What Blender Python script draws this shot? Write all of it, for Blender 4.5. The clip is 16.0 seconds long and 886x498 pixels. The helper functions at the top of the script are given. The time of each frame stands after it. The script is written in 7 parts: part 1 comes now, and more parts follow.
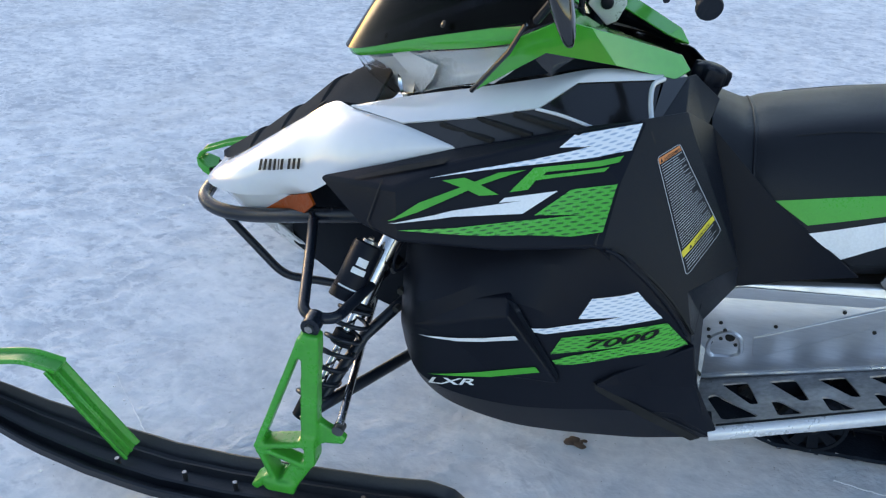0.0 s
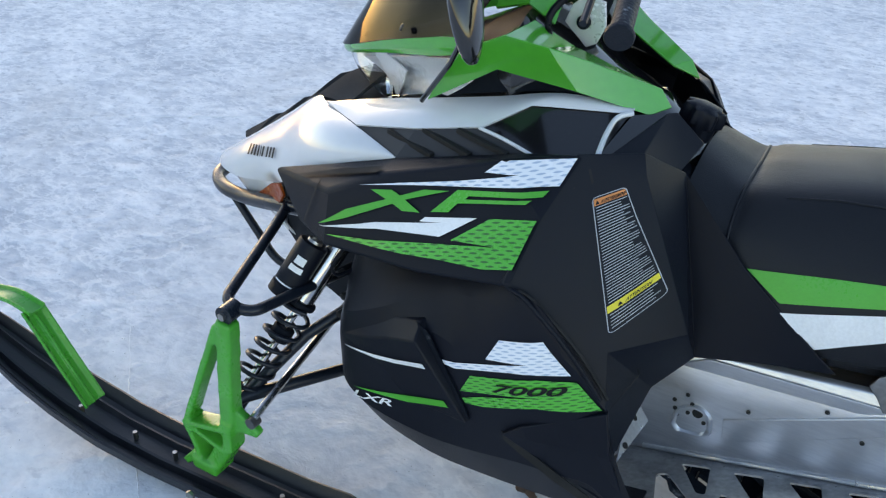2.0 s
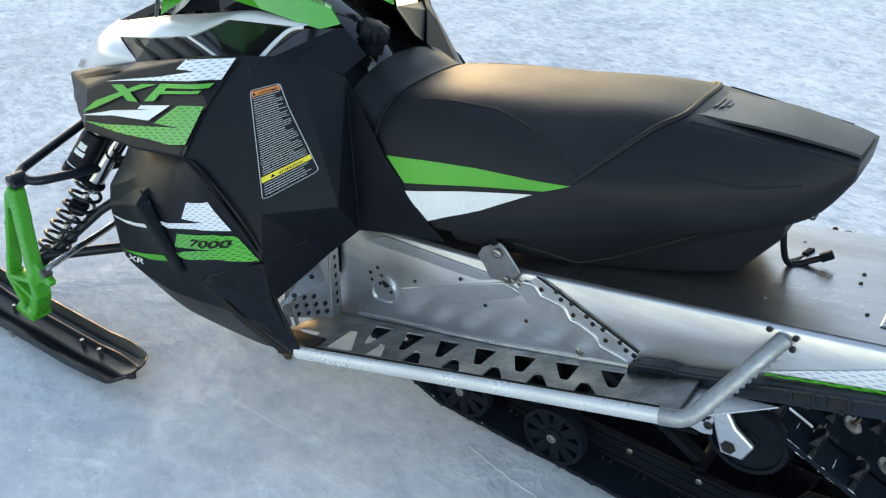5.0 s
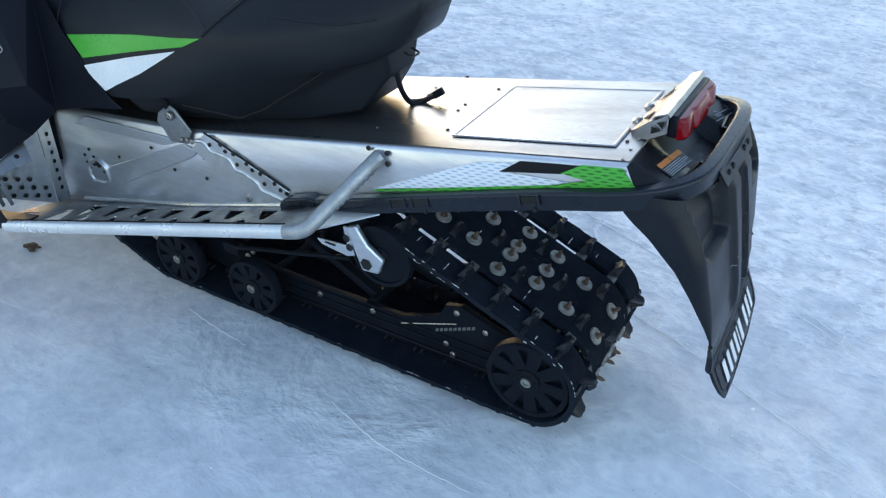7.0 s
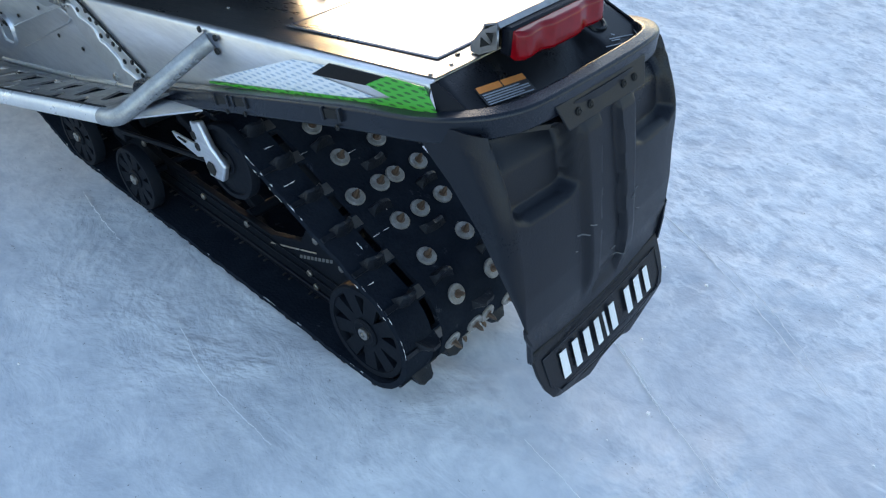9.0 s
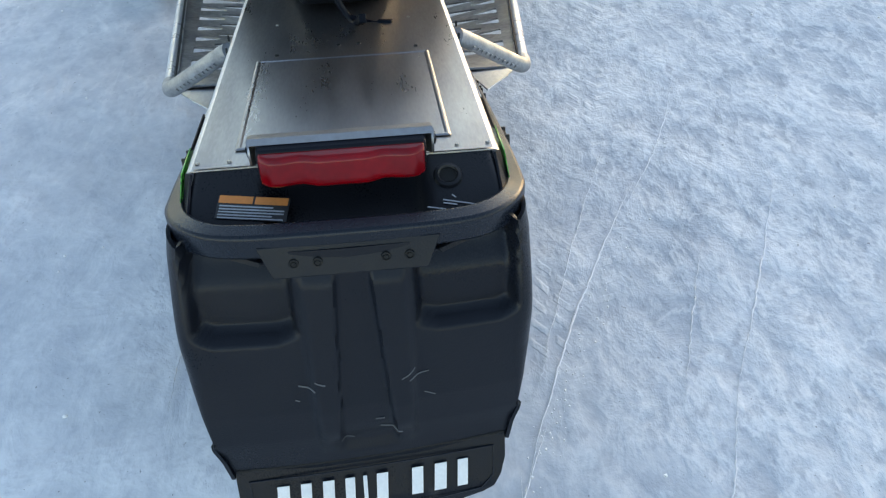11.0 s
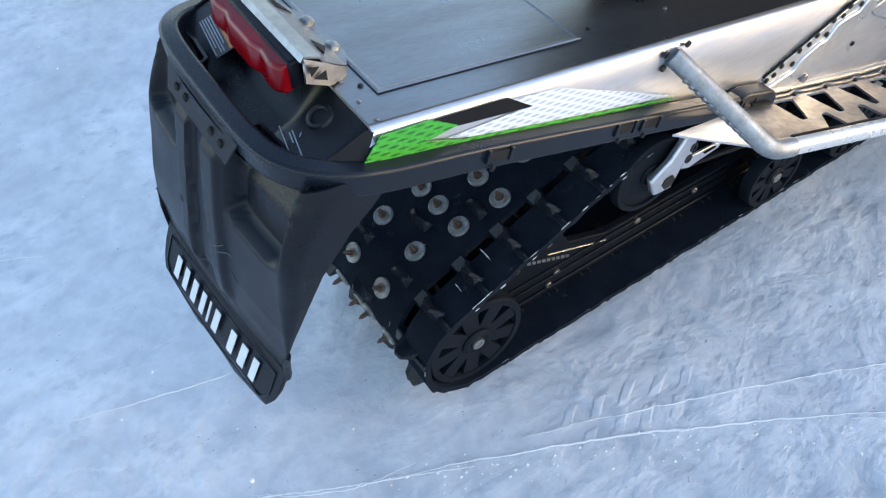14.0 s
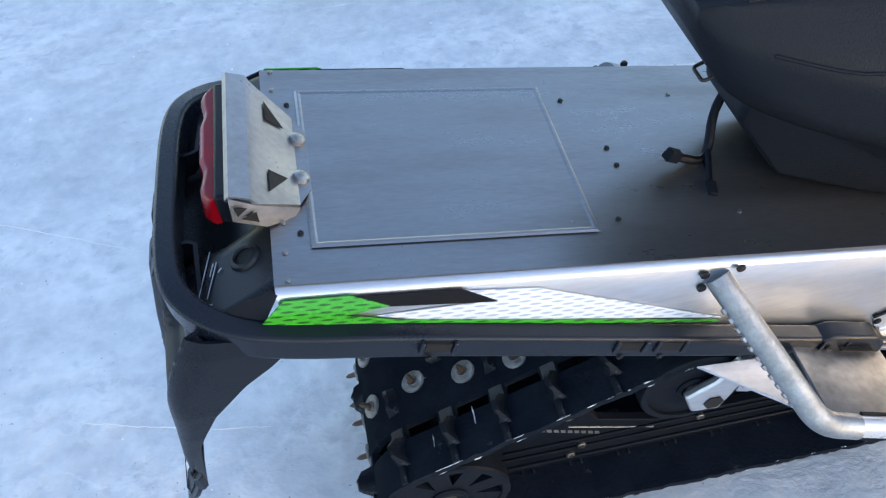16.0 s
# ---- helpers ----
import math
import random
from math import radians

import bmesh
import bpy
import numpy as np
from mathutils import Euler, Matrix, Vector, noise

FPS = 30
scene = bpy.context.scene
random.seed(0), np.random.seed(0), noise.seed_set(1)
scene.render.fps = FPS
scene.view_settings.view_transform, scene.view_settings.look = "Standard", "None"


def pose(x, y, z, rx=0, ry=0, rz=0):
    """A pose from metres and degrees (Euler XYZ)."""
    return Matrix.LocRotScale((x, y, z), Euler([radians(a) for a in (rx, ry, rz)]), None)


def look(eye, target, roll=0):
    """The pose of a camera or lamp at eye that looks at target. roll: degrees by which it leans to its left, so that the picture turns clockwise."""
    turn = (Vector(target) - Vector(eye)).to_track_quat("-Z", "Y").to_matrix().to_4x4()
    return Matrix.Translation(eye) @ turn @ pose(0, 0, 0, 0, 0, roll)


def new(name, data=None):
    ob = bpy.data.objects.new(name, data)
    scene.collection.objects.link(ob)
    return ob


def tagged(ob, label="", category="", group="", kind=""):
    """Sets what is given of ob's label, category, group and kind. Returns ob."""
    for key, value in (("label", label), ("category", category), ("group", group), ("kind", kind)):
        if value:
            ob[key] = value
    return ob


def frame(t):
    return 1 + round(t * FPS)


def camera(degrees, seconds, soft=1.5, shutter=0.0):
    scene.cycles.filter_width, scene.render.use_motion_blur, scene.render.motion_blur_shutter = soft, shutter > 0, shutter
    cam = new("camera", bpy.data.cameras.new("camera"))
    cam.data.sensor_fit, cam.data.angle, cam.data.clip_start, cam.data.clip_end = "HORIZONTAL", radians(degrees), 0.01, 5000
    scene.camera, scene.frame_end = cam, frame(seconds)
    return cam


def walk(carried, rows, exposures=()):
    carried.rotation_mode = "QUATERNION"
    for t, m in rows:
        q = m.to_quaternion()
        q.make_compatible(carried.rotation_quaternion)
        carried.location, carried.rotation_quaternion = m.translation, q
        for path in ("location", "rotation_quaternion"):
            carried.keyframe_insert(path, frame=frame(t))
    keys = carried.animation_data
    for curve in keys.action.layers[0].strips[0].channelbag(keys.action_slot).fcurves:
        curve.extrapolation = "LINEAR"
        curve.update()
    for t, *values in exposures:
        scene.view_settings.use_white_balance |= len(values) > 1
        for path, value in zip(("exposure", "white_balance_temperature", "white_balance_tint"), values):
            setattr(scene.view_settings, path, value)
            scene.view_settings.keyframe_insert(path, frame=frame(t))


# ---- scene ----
cam = camera(56.5, 16.0, 1.25)
PATH = [
    (0, (-1.517, -1.807, 1.454), (-1.92, -0.141, 0.424), 0.2),
    (0.5, (-1.419, -1.693, 1.436), (-1.926, -0.063, 0.393), 1.3),
    (1, (-1.321, -1.63, 1.44), (-1.961, -0.046, 0.4), 1.7),
    (1.5, (-1.185, -1.566, 1.449), (-1.942, -0.03, 0.415), 1.4),
    (2, (-1.081, -1.539, 1.444), (-1.917, -0.046, 0.41), 1.5),
    (2.5, (-0.923, -1.529, 1.43), (-1.823, -0.074, 0.393), 1.8),
    (3, (-0.761, -1.486, 1.439), (-1.707, -0.064, 0.398), 2.3),
    (3.2, (-0.698, -1.455, 1.434), (-1.658, -0.042, 0.393), 2.5),
    (5.3, (-0.064, -1.421, 1.482), (-1.06, -0.072, 0.391), 0.4),
    (5.5, (0.008, -1.406, 1.466), (-0.971, -0.042, 0.379), 0.2),
    (6, (0.205, -1.369, 1.438), (-0.726, 0.02, 0.339), -0.5),
    (6.5, (0.374, -1.396, 1.391), (-0.498, 0.024, 0.284), -0.3),
    (7, (0.484, -1.403, 1.368), (-0.335, 0.028, 0.236), 0.4),
    (7.5, (0.565, -1.335, 1.287), (-0.223, 0.093, 0.129), 1.8),
    (8, (0.679, -1.217, 1.2), (-0.197, 0.134, 0.014), 1.7),
    (8.5, (0.747, -1.092, 1.18), (-0.199, 0.169, -0.05), 1.7),
    (9, (0.784, -0.897, 1.223), (-0.218, 0.263, -0.062), 2.6),
    (9.5, (0.863, -0.733, 1.29), (-0.251, 0.255, -0.046), 0.9),
    (9.7, (0.933, -0.635, 1.333), (-0.257, 0.243, -0.013), -0.5),
    (11.8, (0.994, 0.417, 1.346), (-0.421, 0.143, -0.04), 2.3),
    (12, (0.928, 0.498, 1.327), (-0.467, 0.124, -0.056), 2.9),
    (12.5, (0.837, 0.65, 1.329), (-0.455, 0.014, -0.058), 1.4),
    (13, (0.745, 0.825, 1.349), (-0.364, -0.062, -0.06), -1.1),
    (13.5, (0.622, 0.872, 1.342), (-0.275, -0.175, -0.107), -3.0),
    (14, (0.465, 0.849, 1.34), (-0.217, -0.25, -0.185), -3.2),
    (14.5, (0.317, 0.837, 1.341), (-0.168, -0.316, -0.219), -5.0),
    (15, (0.136, 0.871, 1.355), (-0.14, -0.373, -0.187), -5.4),
    (15.5, (0.077, 0.856, 1.375), (-0.104, -0.443, -0.135), -5.8),
    (16, (0.033, 0.756, 1.361), (-0.115, -0.562, -0.135), -6.0),
]
EXPOSURES = [(0, 1.63, 7020, 18), (1.5, 1.68, 7320, 18), (3.2, 1.85, 7850, 19), (5.3, 2.0, 8210, 14), (6.2, 2.0, 7550, 14), (7.0, 1.83, 6900, 14), (8.0, 1.76, 6840, 14), (8.6, 1.76, 6830, 14), (9.7, 1.77, 7080, 15), (11.8, 1.72, 7780, 13), (12.5, 1.75, 7500, 13), (13.0, 1.78, 6950, 14), (16, 1.88, 6800, 17)]
walk(cam, [(t, look(eye, target, roll)) for t, eye, target, roll in PATH], EXPOSURES)

# ---- light ----
SUN_AZ, SUN_EL = -52.0, 11.0          # degrees from +Y towards +X, and above the horizon
world = bpy.data.worlds.new("sky")
scene.world = world
world.use_nodes = True
wn = world.node_tree
sky = wn.nodes.new("ShaderNodeTexSky")
sky.sky_type = "NISHITA"
sky.sun_disc = False
sky.sun_elevation = radians(SUN_EL)
sky.sun_rotation = radians(SUN_AZ)
sky.air_density, sky.dust_density, sky.ozone_density = 1.0, 0.5, 1.6
wn.links.new(sky.outputs[0], wn.nodes["Background"].inputs[0])
wn.nodes["Background"].inputs[1].default_value = 0.15
sun = new("sun", bpy.data.lights.new("sun", "SUN"))
sun.data.energy, sun.data.angle, sun.data.color = 0.08, radians(16.0), (1.0, 0.84, 0.66)
sx, sy = math.sin(radians(SUN_AZ)), math.cos(radians(SUN_AZ))
sun.matrix_basis = look((sx * 20, sy * 20, 20 * math.tan(radians(SUN_EL))), (0, 0, 0))

# ---- materials ----


def material(name, color, rough=0.5, metal=0.0, color2=None, scale=8.0, fine=120.0, bump=0.0, rough_var=0.1,
             stretch=(1, 1, 1), coat=0.0, transmission=0.0, emission=None, detail_bump=0.0, spec=0.5, island=0.0):
    m = bpy.data.materials.new(name)
    m.use_nodes = True
    nt, N = m.node_tree, m.node_tree.nodes
    L = nt.links.new
    b = N["Principled BSDF"]
    co = N.new("ShaderNodeTexCoord")
    mp = N.new("ShaderNodeMapping")
    mp.inputs["Scale"].default_value = stretch
    L(co.outputs["Object"], mp.inputs[0])
    big, small = N.new("ShaderNodeTexNoise"), N.new("ShaderNodeTexNoise")
    for n, s, d in ((big, scale, 5), (small, fine, 3)):
        L(mp.outputs[0], n.inputs["Vector"])
        n.inputs["Scale"].default_value, n.inputs["Detail"].default_value = s, d
    c2 = color2 or tuple(0.82 * c for c in color)
    mix = N.new("ShaderNodeMix")
    mix.data_type = "RGBA"
    mix.inputs["A"].default_value, mix.inputs["B"].default_value = (*color, 1), (*c2, 1)
    add = N.new("ShaderNodeMath")
    add.operation = "MULTIPLY_ADD"
    L(small.outputs["Fac"], add.inputs[0])
    add.inputs[1].default_value = 0.5
    L(big.outputs["Fac"], add.inputs[2])
    ramp = N.new("ShaderNodeMapRange")
    ramp.inputs["From Min"].default_value, ramp.inputs["From Max"].default_value = 0.55, 0.95
    L(add.outputs[0], ramp.inputs[0])
    L(ramp.outputs[0], mix.inputs["Factor"])
    L(mix.outputs["Result"], b.inputs["Base Color"])
    rr = N.new("ShaderNodeMapRange")
    rr.inputs["To Min"].default_value = max(0.02, rough - rough_var)
    rr.inputs["To Max"].default_value = min(1, rough + rough_var)
    L(ramp.outputs[0], rr.inputs[0])
    L(rr.outputs[0], b.inputs["Roughness"])
    b.inputs["Metallic"].default_value = metal
    b.inputs["Specular IOR Level"].default_value = spec
    b.inputs["Coat Weight"].default_value = coat
    b.inputs["Coat Roughness"].default_value = 0.06
    b.inputs["Transmission Weight"].default_value = transmission
    if bump:
        bp = N.new("ShaderNodeBump")
        bp.inputs["Strength"].default_value, bp.inputs["Distance"].default_value = bump, 0.002
        L(small.outputs["Fac"], bp.inputs["Height"])
        L(bp.outputs[0], b.inputs["Normal"])
    return m


def dashed(name, color, dash, slope, rough=0.3, pitch=0.0255, row=0.0058):
    """A printed foil with staggered rows of lens-shaped dashes of a second tone; the rows rise by the slope."""
    m = material(name, color, rough, coat=0.3)
    nt, N = m.node_tree, m.node_tree.nodes
    L = nt.links.new

    def calc(op, a, b=0.0, c=0.0):
        n = N.new("ShaderNodeMath")
        n.operation = op
        for v, k in zip((a, b, c), n.inputs):
            if isinstance(v, float):
                k.default_value = v
            else:
                L(v, k)
        return n.outputs[0]

    co, sep = N.new("ShaderNodeTexCoord"), N.new("ShaderNodeSeparateXYZ")
    L(co.outputs["Object"], sep.inputs[0])
    X, Z = sep.outputs[0], sep.outputs[2]
    v = calc("DIVIDE", calc("MULTIPLY_ADD", X, -slope, Z), row)
    line = calc("FLOOR", v)
    u = calc("ADD", calc("DIVIDE", X, pitch), calc("MULTIPLY", line, 0.5))
    fu = calc("ABSOLUTE", calc("SUBTRACT", calc("FRACT", u), 0.5))
    fv = calc("ABSOLUTE", calc("SUBTRACT", calc("FRACT", v), 0.5))
    edge = calc("MULTIPLY_ADD", calc("MULTIPLY", fu, fu), 2.6, fv)
    r = N.new("ShaderNodeMapRange")
    r.inputs["From Min"].default_value, r.inputs["From Max"].default_value = 0.31, 0.23
    L(edge, r.inputs[0])
    x = N.new("ShaderNodeMix")
    x.data_type = "RGBA"
    x.inputs["A"].default_value, x.inputs["B"].default_value = (*color, 1), (*dash, 1)
    L(r.outputs[0], x.inputs["Factor"])
    L(x.outputs["Result"], N["Principled BSDF"].inputs["Base Color"])
    return m


M = {}
M["tray"] = material("satin_black_tray", (0.008, 0.009, 0.012), 0.32, color2=(0.012, 0.013, 0.016), scale=7, fine=400, bump=0.15, spec=0.28)
M["flap"] = material("snow_flap_plastic", (0.0062, 0.0085, 0.0138), 0.36, color2=(0.0088, 0.0112, 0.0168), scale=7, fine=400, bump=0.2, spec=0.25)
M["black"] = material("matt_black_plastic", (0.0040, 0.0055, 0.0102), 0.40, color2=(0.0060, 0.0078, 0.0134), scale=5, fine=900, bump=0.2, rough_var=0.06, spec=0.17)
M["vent"] = material("satin_dark_grey_plastic", (0.028, 0.029, 0.033), 0.45, color2=(0.035, 0.036, 0.041), scale=6, fine=500, bump=0.2, spec=0.3)
M["gloss"] = material("gloss_black_plastic", (0.008, 0.008, 0.009), 0.12, scale=4, fine=300, coat=0.6, rough_var=0.04)
M["bumper"] = material("black_powder_coat", (0.008, 0.012, 0.020), 0.30, scale=6, fine=500, bump=0.1, rough_var=0.06, spec=0.36)
M["vinyl"] = material("black_grained_vinyl", (0.0078, 0.0094, 0.0130), 0.42, color2=(0.012, 0.0138, 0.018), scale=4, fine=420, bump=0.35, rough_var=0.08, spec=0.22)
M["seatcap"] = material("dark_seat_cap", (0.02, 0.02, 0.022), 0.35, scale=4, fine=350, bump=0.3)
M["rubber"] = material("track_rubber", (0.0075, 0.0102, 0.0155), 0.45, color2=(0.012, 0.0155, 0.022), scale=18, fine=160, bump=0.8, rough_var=0.14, spec=0.22)
M["belt"] = material("belt_rubber", (0.0105, 0.0145, 0.022), 0.75, color2=(0.017, 0.022, 0.031), scale=18, fine=160, bump=0.8, rough_var=0.1, spec=0.0)
M["skid"] = material("black_skid_metal", (0.006, 0.0082, 0.0130), 0.5, color2=(0.010, 0.0130, 0.0185), scale=12, fine=90, bump=0.2, spec=0.06)
M["skiblack"] = material("ski_plastic", (0.0065, 0.008, 0.012), 0.42, color2=(0.013, 0.0145, 0.019), scale=9, fine=140, bump=0.3)
M["white"] = material("white_gloss_paint", (0.66, 0.675, 0.70), 0.2, color2=(0.62, 0.64, 0.67), scale=3, fine=40, coat=0.7, rough_var=0.05)
M["green"] = material("green_gloss_paint", (0.042, 0.36, 0.030), 0.2, color2=(0.036, 0.32, 0.027), scale=3, fine=60, coat=0.8, rough_var=0.05)
M["fork"] = material("green_powder_coat", (0.036, 0.36, 0.034), 0.32, color2=(0.030, 0.29, 0.028), scale=14, fine=120, bump=0.15)
FOILS = (("upper", 0.247), ("lower", 0.34), ("tail", 0.16))
for where, slope in FOILS:
    M["foilwhite_" + where] = dashed("white_printed_foil", (0.78, 0.81, 0.86), (0.40, 0.50, 0.64), slope)
    M["foilgreen_" + where] = dashed("green_printed_foil", (0.045, 0.41, 0.033), (0.013, 0.13, 0.011), slope)
M["plainwhite"] = material("white_foil", (0.86, 0.87, 0.88), 0.35, scale=6, fine=200)
M["plaingreen"] = material("green_foil", (0.045, 0.41, 0.033), 0.35, scale=6, fine=200)
M["foilblack"] = material("black_foil", (0.012, 0.012, 0.013), 0.45, scale=6, fine=200, spec=0.15)
M["alu"] = material("brushed_aluminium", (0.76, 0.77, 0.79), 0.37, 0.9, color2=(0.60, 0.61, 0.64), scale=9, fine=60, stretch=(0.6, 3.5, 3.5), rough_var=0.07, bump=0.05)
# darker copy of the tunnel aluminium, holds the shading of upward faces
M["alushade"] = material("shaded_aluminium_tone", (0.35, 0.355, 0.368), 0.34, 0.95, color2=(0.27, 0.275, 0.288), scale=5, fine=70, stretch=(0.35, 4.0, 4.0), rough_var=0.07, bump=0.02)
M["aluplate"] = material("stamped_aluminium", (0.82, 0.82, 0.81), 0.36, 0.9, color2=(0.62, 0.62, 0.63), scale=9, fine=70, rough_var=0.1, bump=0.08)
M["board"] = material("scuffed_board_aluminium", (0.36, 0.36, 0.365), 0.45, 0.9, color2=(0.22, 0.22, 0.225), scale=14, fine=90, rough_var=0.1, bump=0.1)
M["rail"] = material("satin_silver_paint", (0.72, 0.73, 0.74), 0.33, 0.35, color2=(0.62, 0.63, 0.65), scale=12, fine=120)
M["galv"] = material("galvanised_tube", (0.42, 0.43, 0.44), 0.48, 0.75, color2=(0.3, 0.31, 0.32), scale=40, fine=220, bump=0.3)
M["guard"] = material("galvanised_sheet", (0.40, 0.40, 0.41), 0.36, 0.9, color2=(0.30, 0.30, 0.31), scale=14, fine=120, rough_var=0.1, bump=0.1)
M["chrome"] = material("chromed_steel", (0.5, 0.5, 0.51), 0.2, 1.0, scale=10, fine=80)
M["zinc"] = material("zinc_bolt_steel", (0.5, 0.49, 0.47), 0.35, 1.0, color2=(0.3, 0.27, 0.24), scale=60, fine=300)
M["darkbolt"] = material("black_oxide_bolt", (0.05, 0.05, 0.05), 0.35, 0.8, scale=60, fine=300)
M["washer"] = material("grey_stud_washer", (0.32, 0.315, 0.31), 0.42, 0.15, color2=(0.17, 0.165, 0.16), scale=45, fine=250, bump=0.2)
M["red"] = material("red_lens", (0.24, 0.002, 0.006), 0.16, color2=(0.16, 0.0015, 0.005), scale=20, fine=90, coat=0.12, spec=0.3)
M["orange"] = material("orange_reflector", (0.30, 0.055, 0.006), 0.3, scale=30, fine=200, spec=0.12)
M["labelgrey"] = material("grey_printed_label", (0.03, 0.03, 0.032), 0.4, scale=20, fine=300)
M["labeltext"] = material("pale_label_print", (0.42, 0.44, 0.47), 0.5, scale=20, fine=300)
M["labeldim"] = material("worn_grey_print", (0.13, 0.135, 0.14), 0.5, scale=20, fine=300)
M["labelorange"] = material("orange_label_print", (0.75, 0.25, 0.06), 0.45, scale=20, fine=300)
M["labelyellow"] = material("yellow_label_print", (0.8, 0.66, 0.03), 0.45, scale=20, fine=300)
M["lensgrey"] = material("headlight_housing", (0.66, 0.67, 0.69), 0.3, 0.1, scale=8, fine=90, color2=(0.55, 0.56, 0.58))
M["reflector"] = material("headlight_reflector", (0.85, 0.85, 0.85), 0.08, 1.0, scale=8, fine=60, rough_var=0.03)
M["hole"] = material("dark_opening", (0.006, 0.006, 0.006), 0.8, scale=8, fine=60)
M["hoodgrey"] = material("dark_hood_centre", (0.055, 0.055, 0.057), 0.6, scale=6, fine=200, color2=(0.07, 0.07, 0.071), spec=0.0)
M["studtip"] = material("rusty_stud_steel", (0.10, 0.075, 0.06), 0.5, 0.6, color2=(0.16, 0.1, 0.07), scale=80, fine=300)
M["clip"] = material("dark_steel_clip", (0.12, 0.12, 0.12), 0.4, 0.8, scale=60, fine=300)
M["debris"] = material("brown_dirt", (0.09, 0.06, 0.045), 0.9, scale=60, fine=300, bump=0.6)


def dusty(m, color, scale, lo, hi, amount, stretch=(1, 1, 1)):
    """Lays thin scattered dust or scuffing over a material's own colour."""
    nt, N = m.node_tree, m.node_tree.nodes
    base = N["Principled BSDF"].inputs["Base Color"]
    own = base.links[0].from_socket
    co, mp, n = N.new("ShaderNodeTexCoord"), N.new("ShaderNodeMapping"), N.new("ShaderNodeTexNoise")
    mp.inputs["Scale"].default_value = stretch
    nt.links.new(co.outputs["Object"], mp.inputs[0])
    nt.links.new(mp.outputs[0], n.inputs["Vector"])
    n.inputs["Scale"].default_value, n.inputs["Detail"].default_value, n.inputs["Roughness"].default_value = scale, 9, 0.72
    r, x = N.new("ShaderNodeMapRange"), N.new("ShaderNodeMix")
    r.inputs["From Min"].default_value, r.inputs["From Max"].default_value, r.inputs["To Max"].default_value = lo, hi, amount
    nt.links.new(n.outputs["Fac"], r.inputs[0])
    x.data_type = "RGBA"
    nt.links.new(r.outputs[0], x.inputs["Factor"])
    nt.links.new(own, x.inputs["A"])
    x.inputs["B"].default_value = (*color, 1)
    nt.links.new(x.outputs["Result"], base)


dusty(M["flap"], (0.16, 0.16, 0.16), 9, 0.66, 0.82, 0.5, (1, 1, 0.45))
dusty(M["belt"], (0.24, 0.27, 0.32), 22, 0.62, 0.78, 0.5)
dusty(M["rubber"], (0.34, 0.37, 0.42), 30, 0.60, 0.76, 0.65)
dusty(M["skid"], (0.22, 0.23, 0.25), 14, 0.66, 0.82, 0.5)
dusty(M["alushade"], (0.75, 0.76, 0.78), 9, 0.70, 0.80, 0.45)


def glass(name, color, rough, ior=1.45):
    m = bpy.data.materials.new(name)
    m.use_nodes = True
    b = m.node_tree.nodes["Principled BSDF"]
    b.inputs["Base Color"].default_value = (*color, 1)
    b.inputs["Roughness"].default_value = rough
    b.inputs["Transmission Weight"].default_value = 1.0
    b.inputs["IOR"].default_value = ior
    return m


M["clear"] = glass("clear_headlight_lens", (0.9, 0.92, 0.94), 0.04, 1.25)
M["smoke"] = glass("smoked_windshield", (0.008, 0.008, 0.009), 0.03, 1.12)


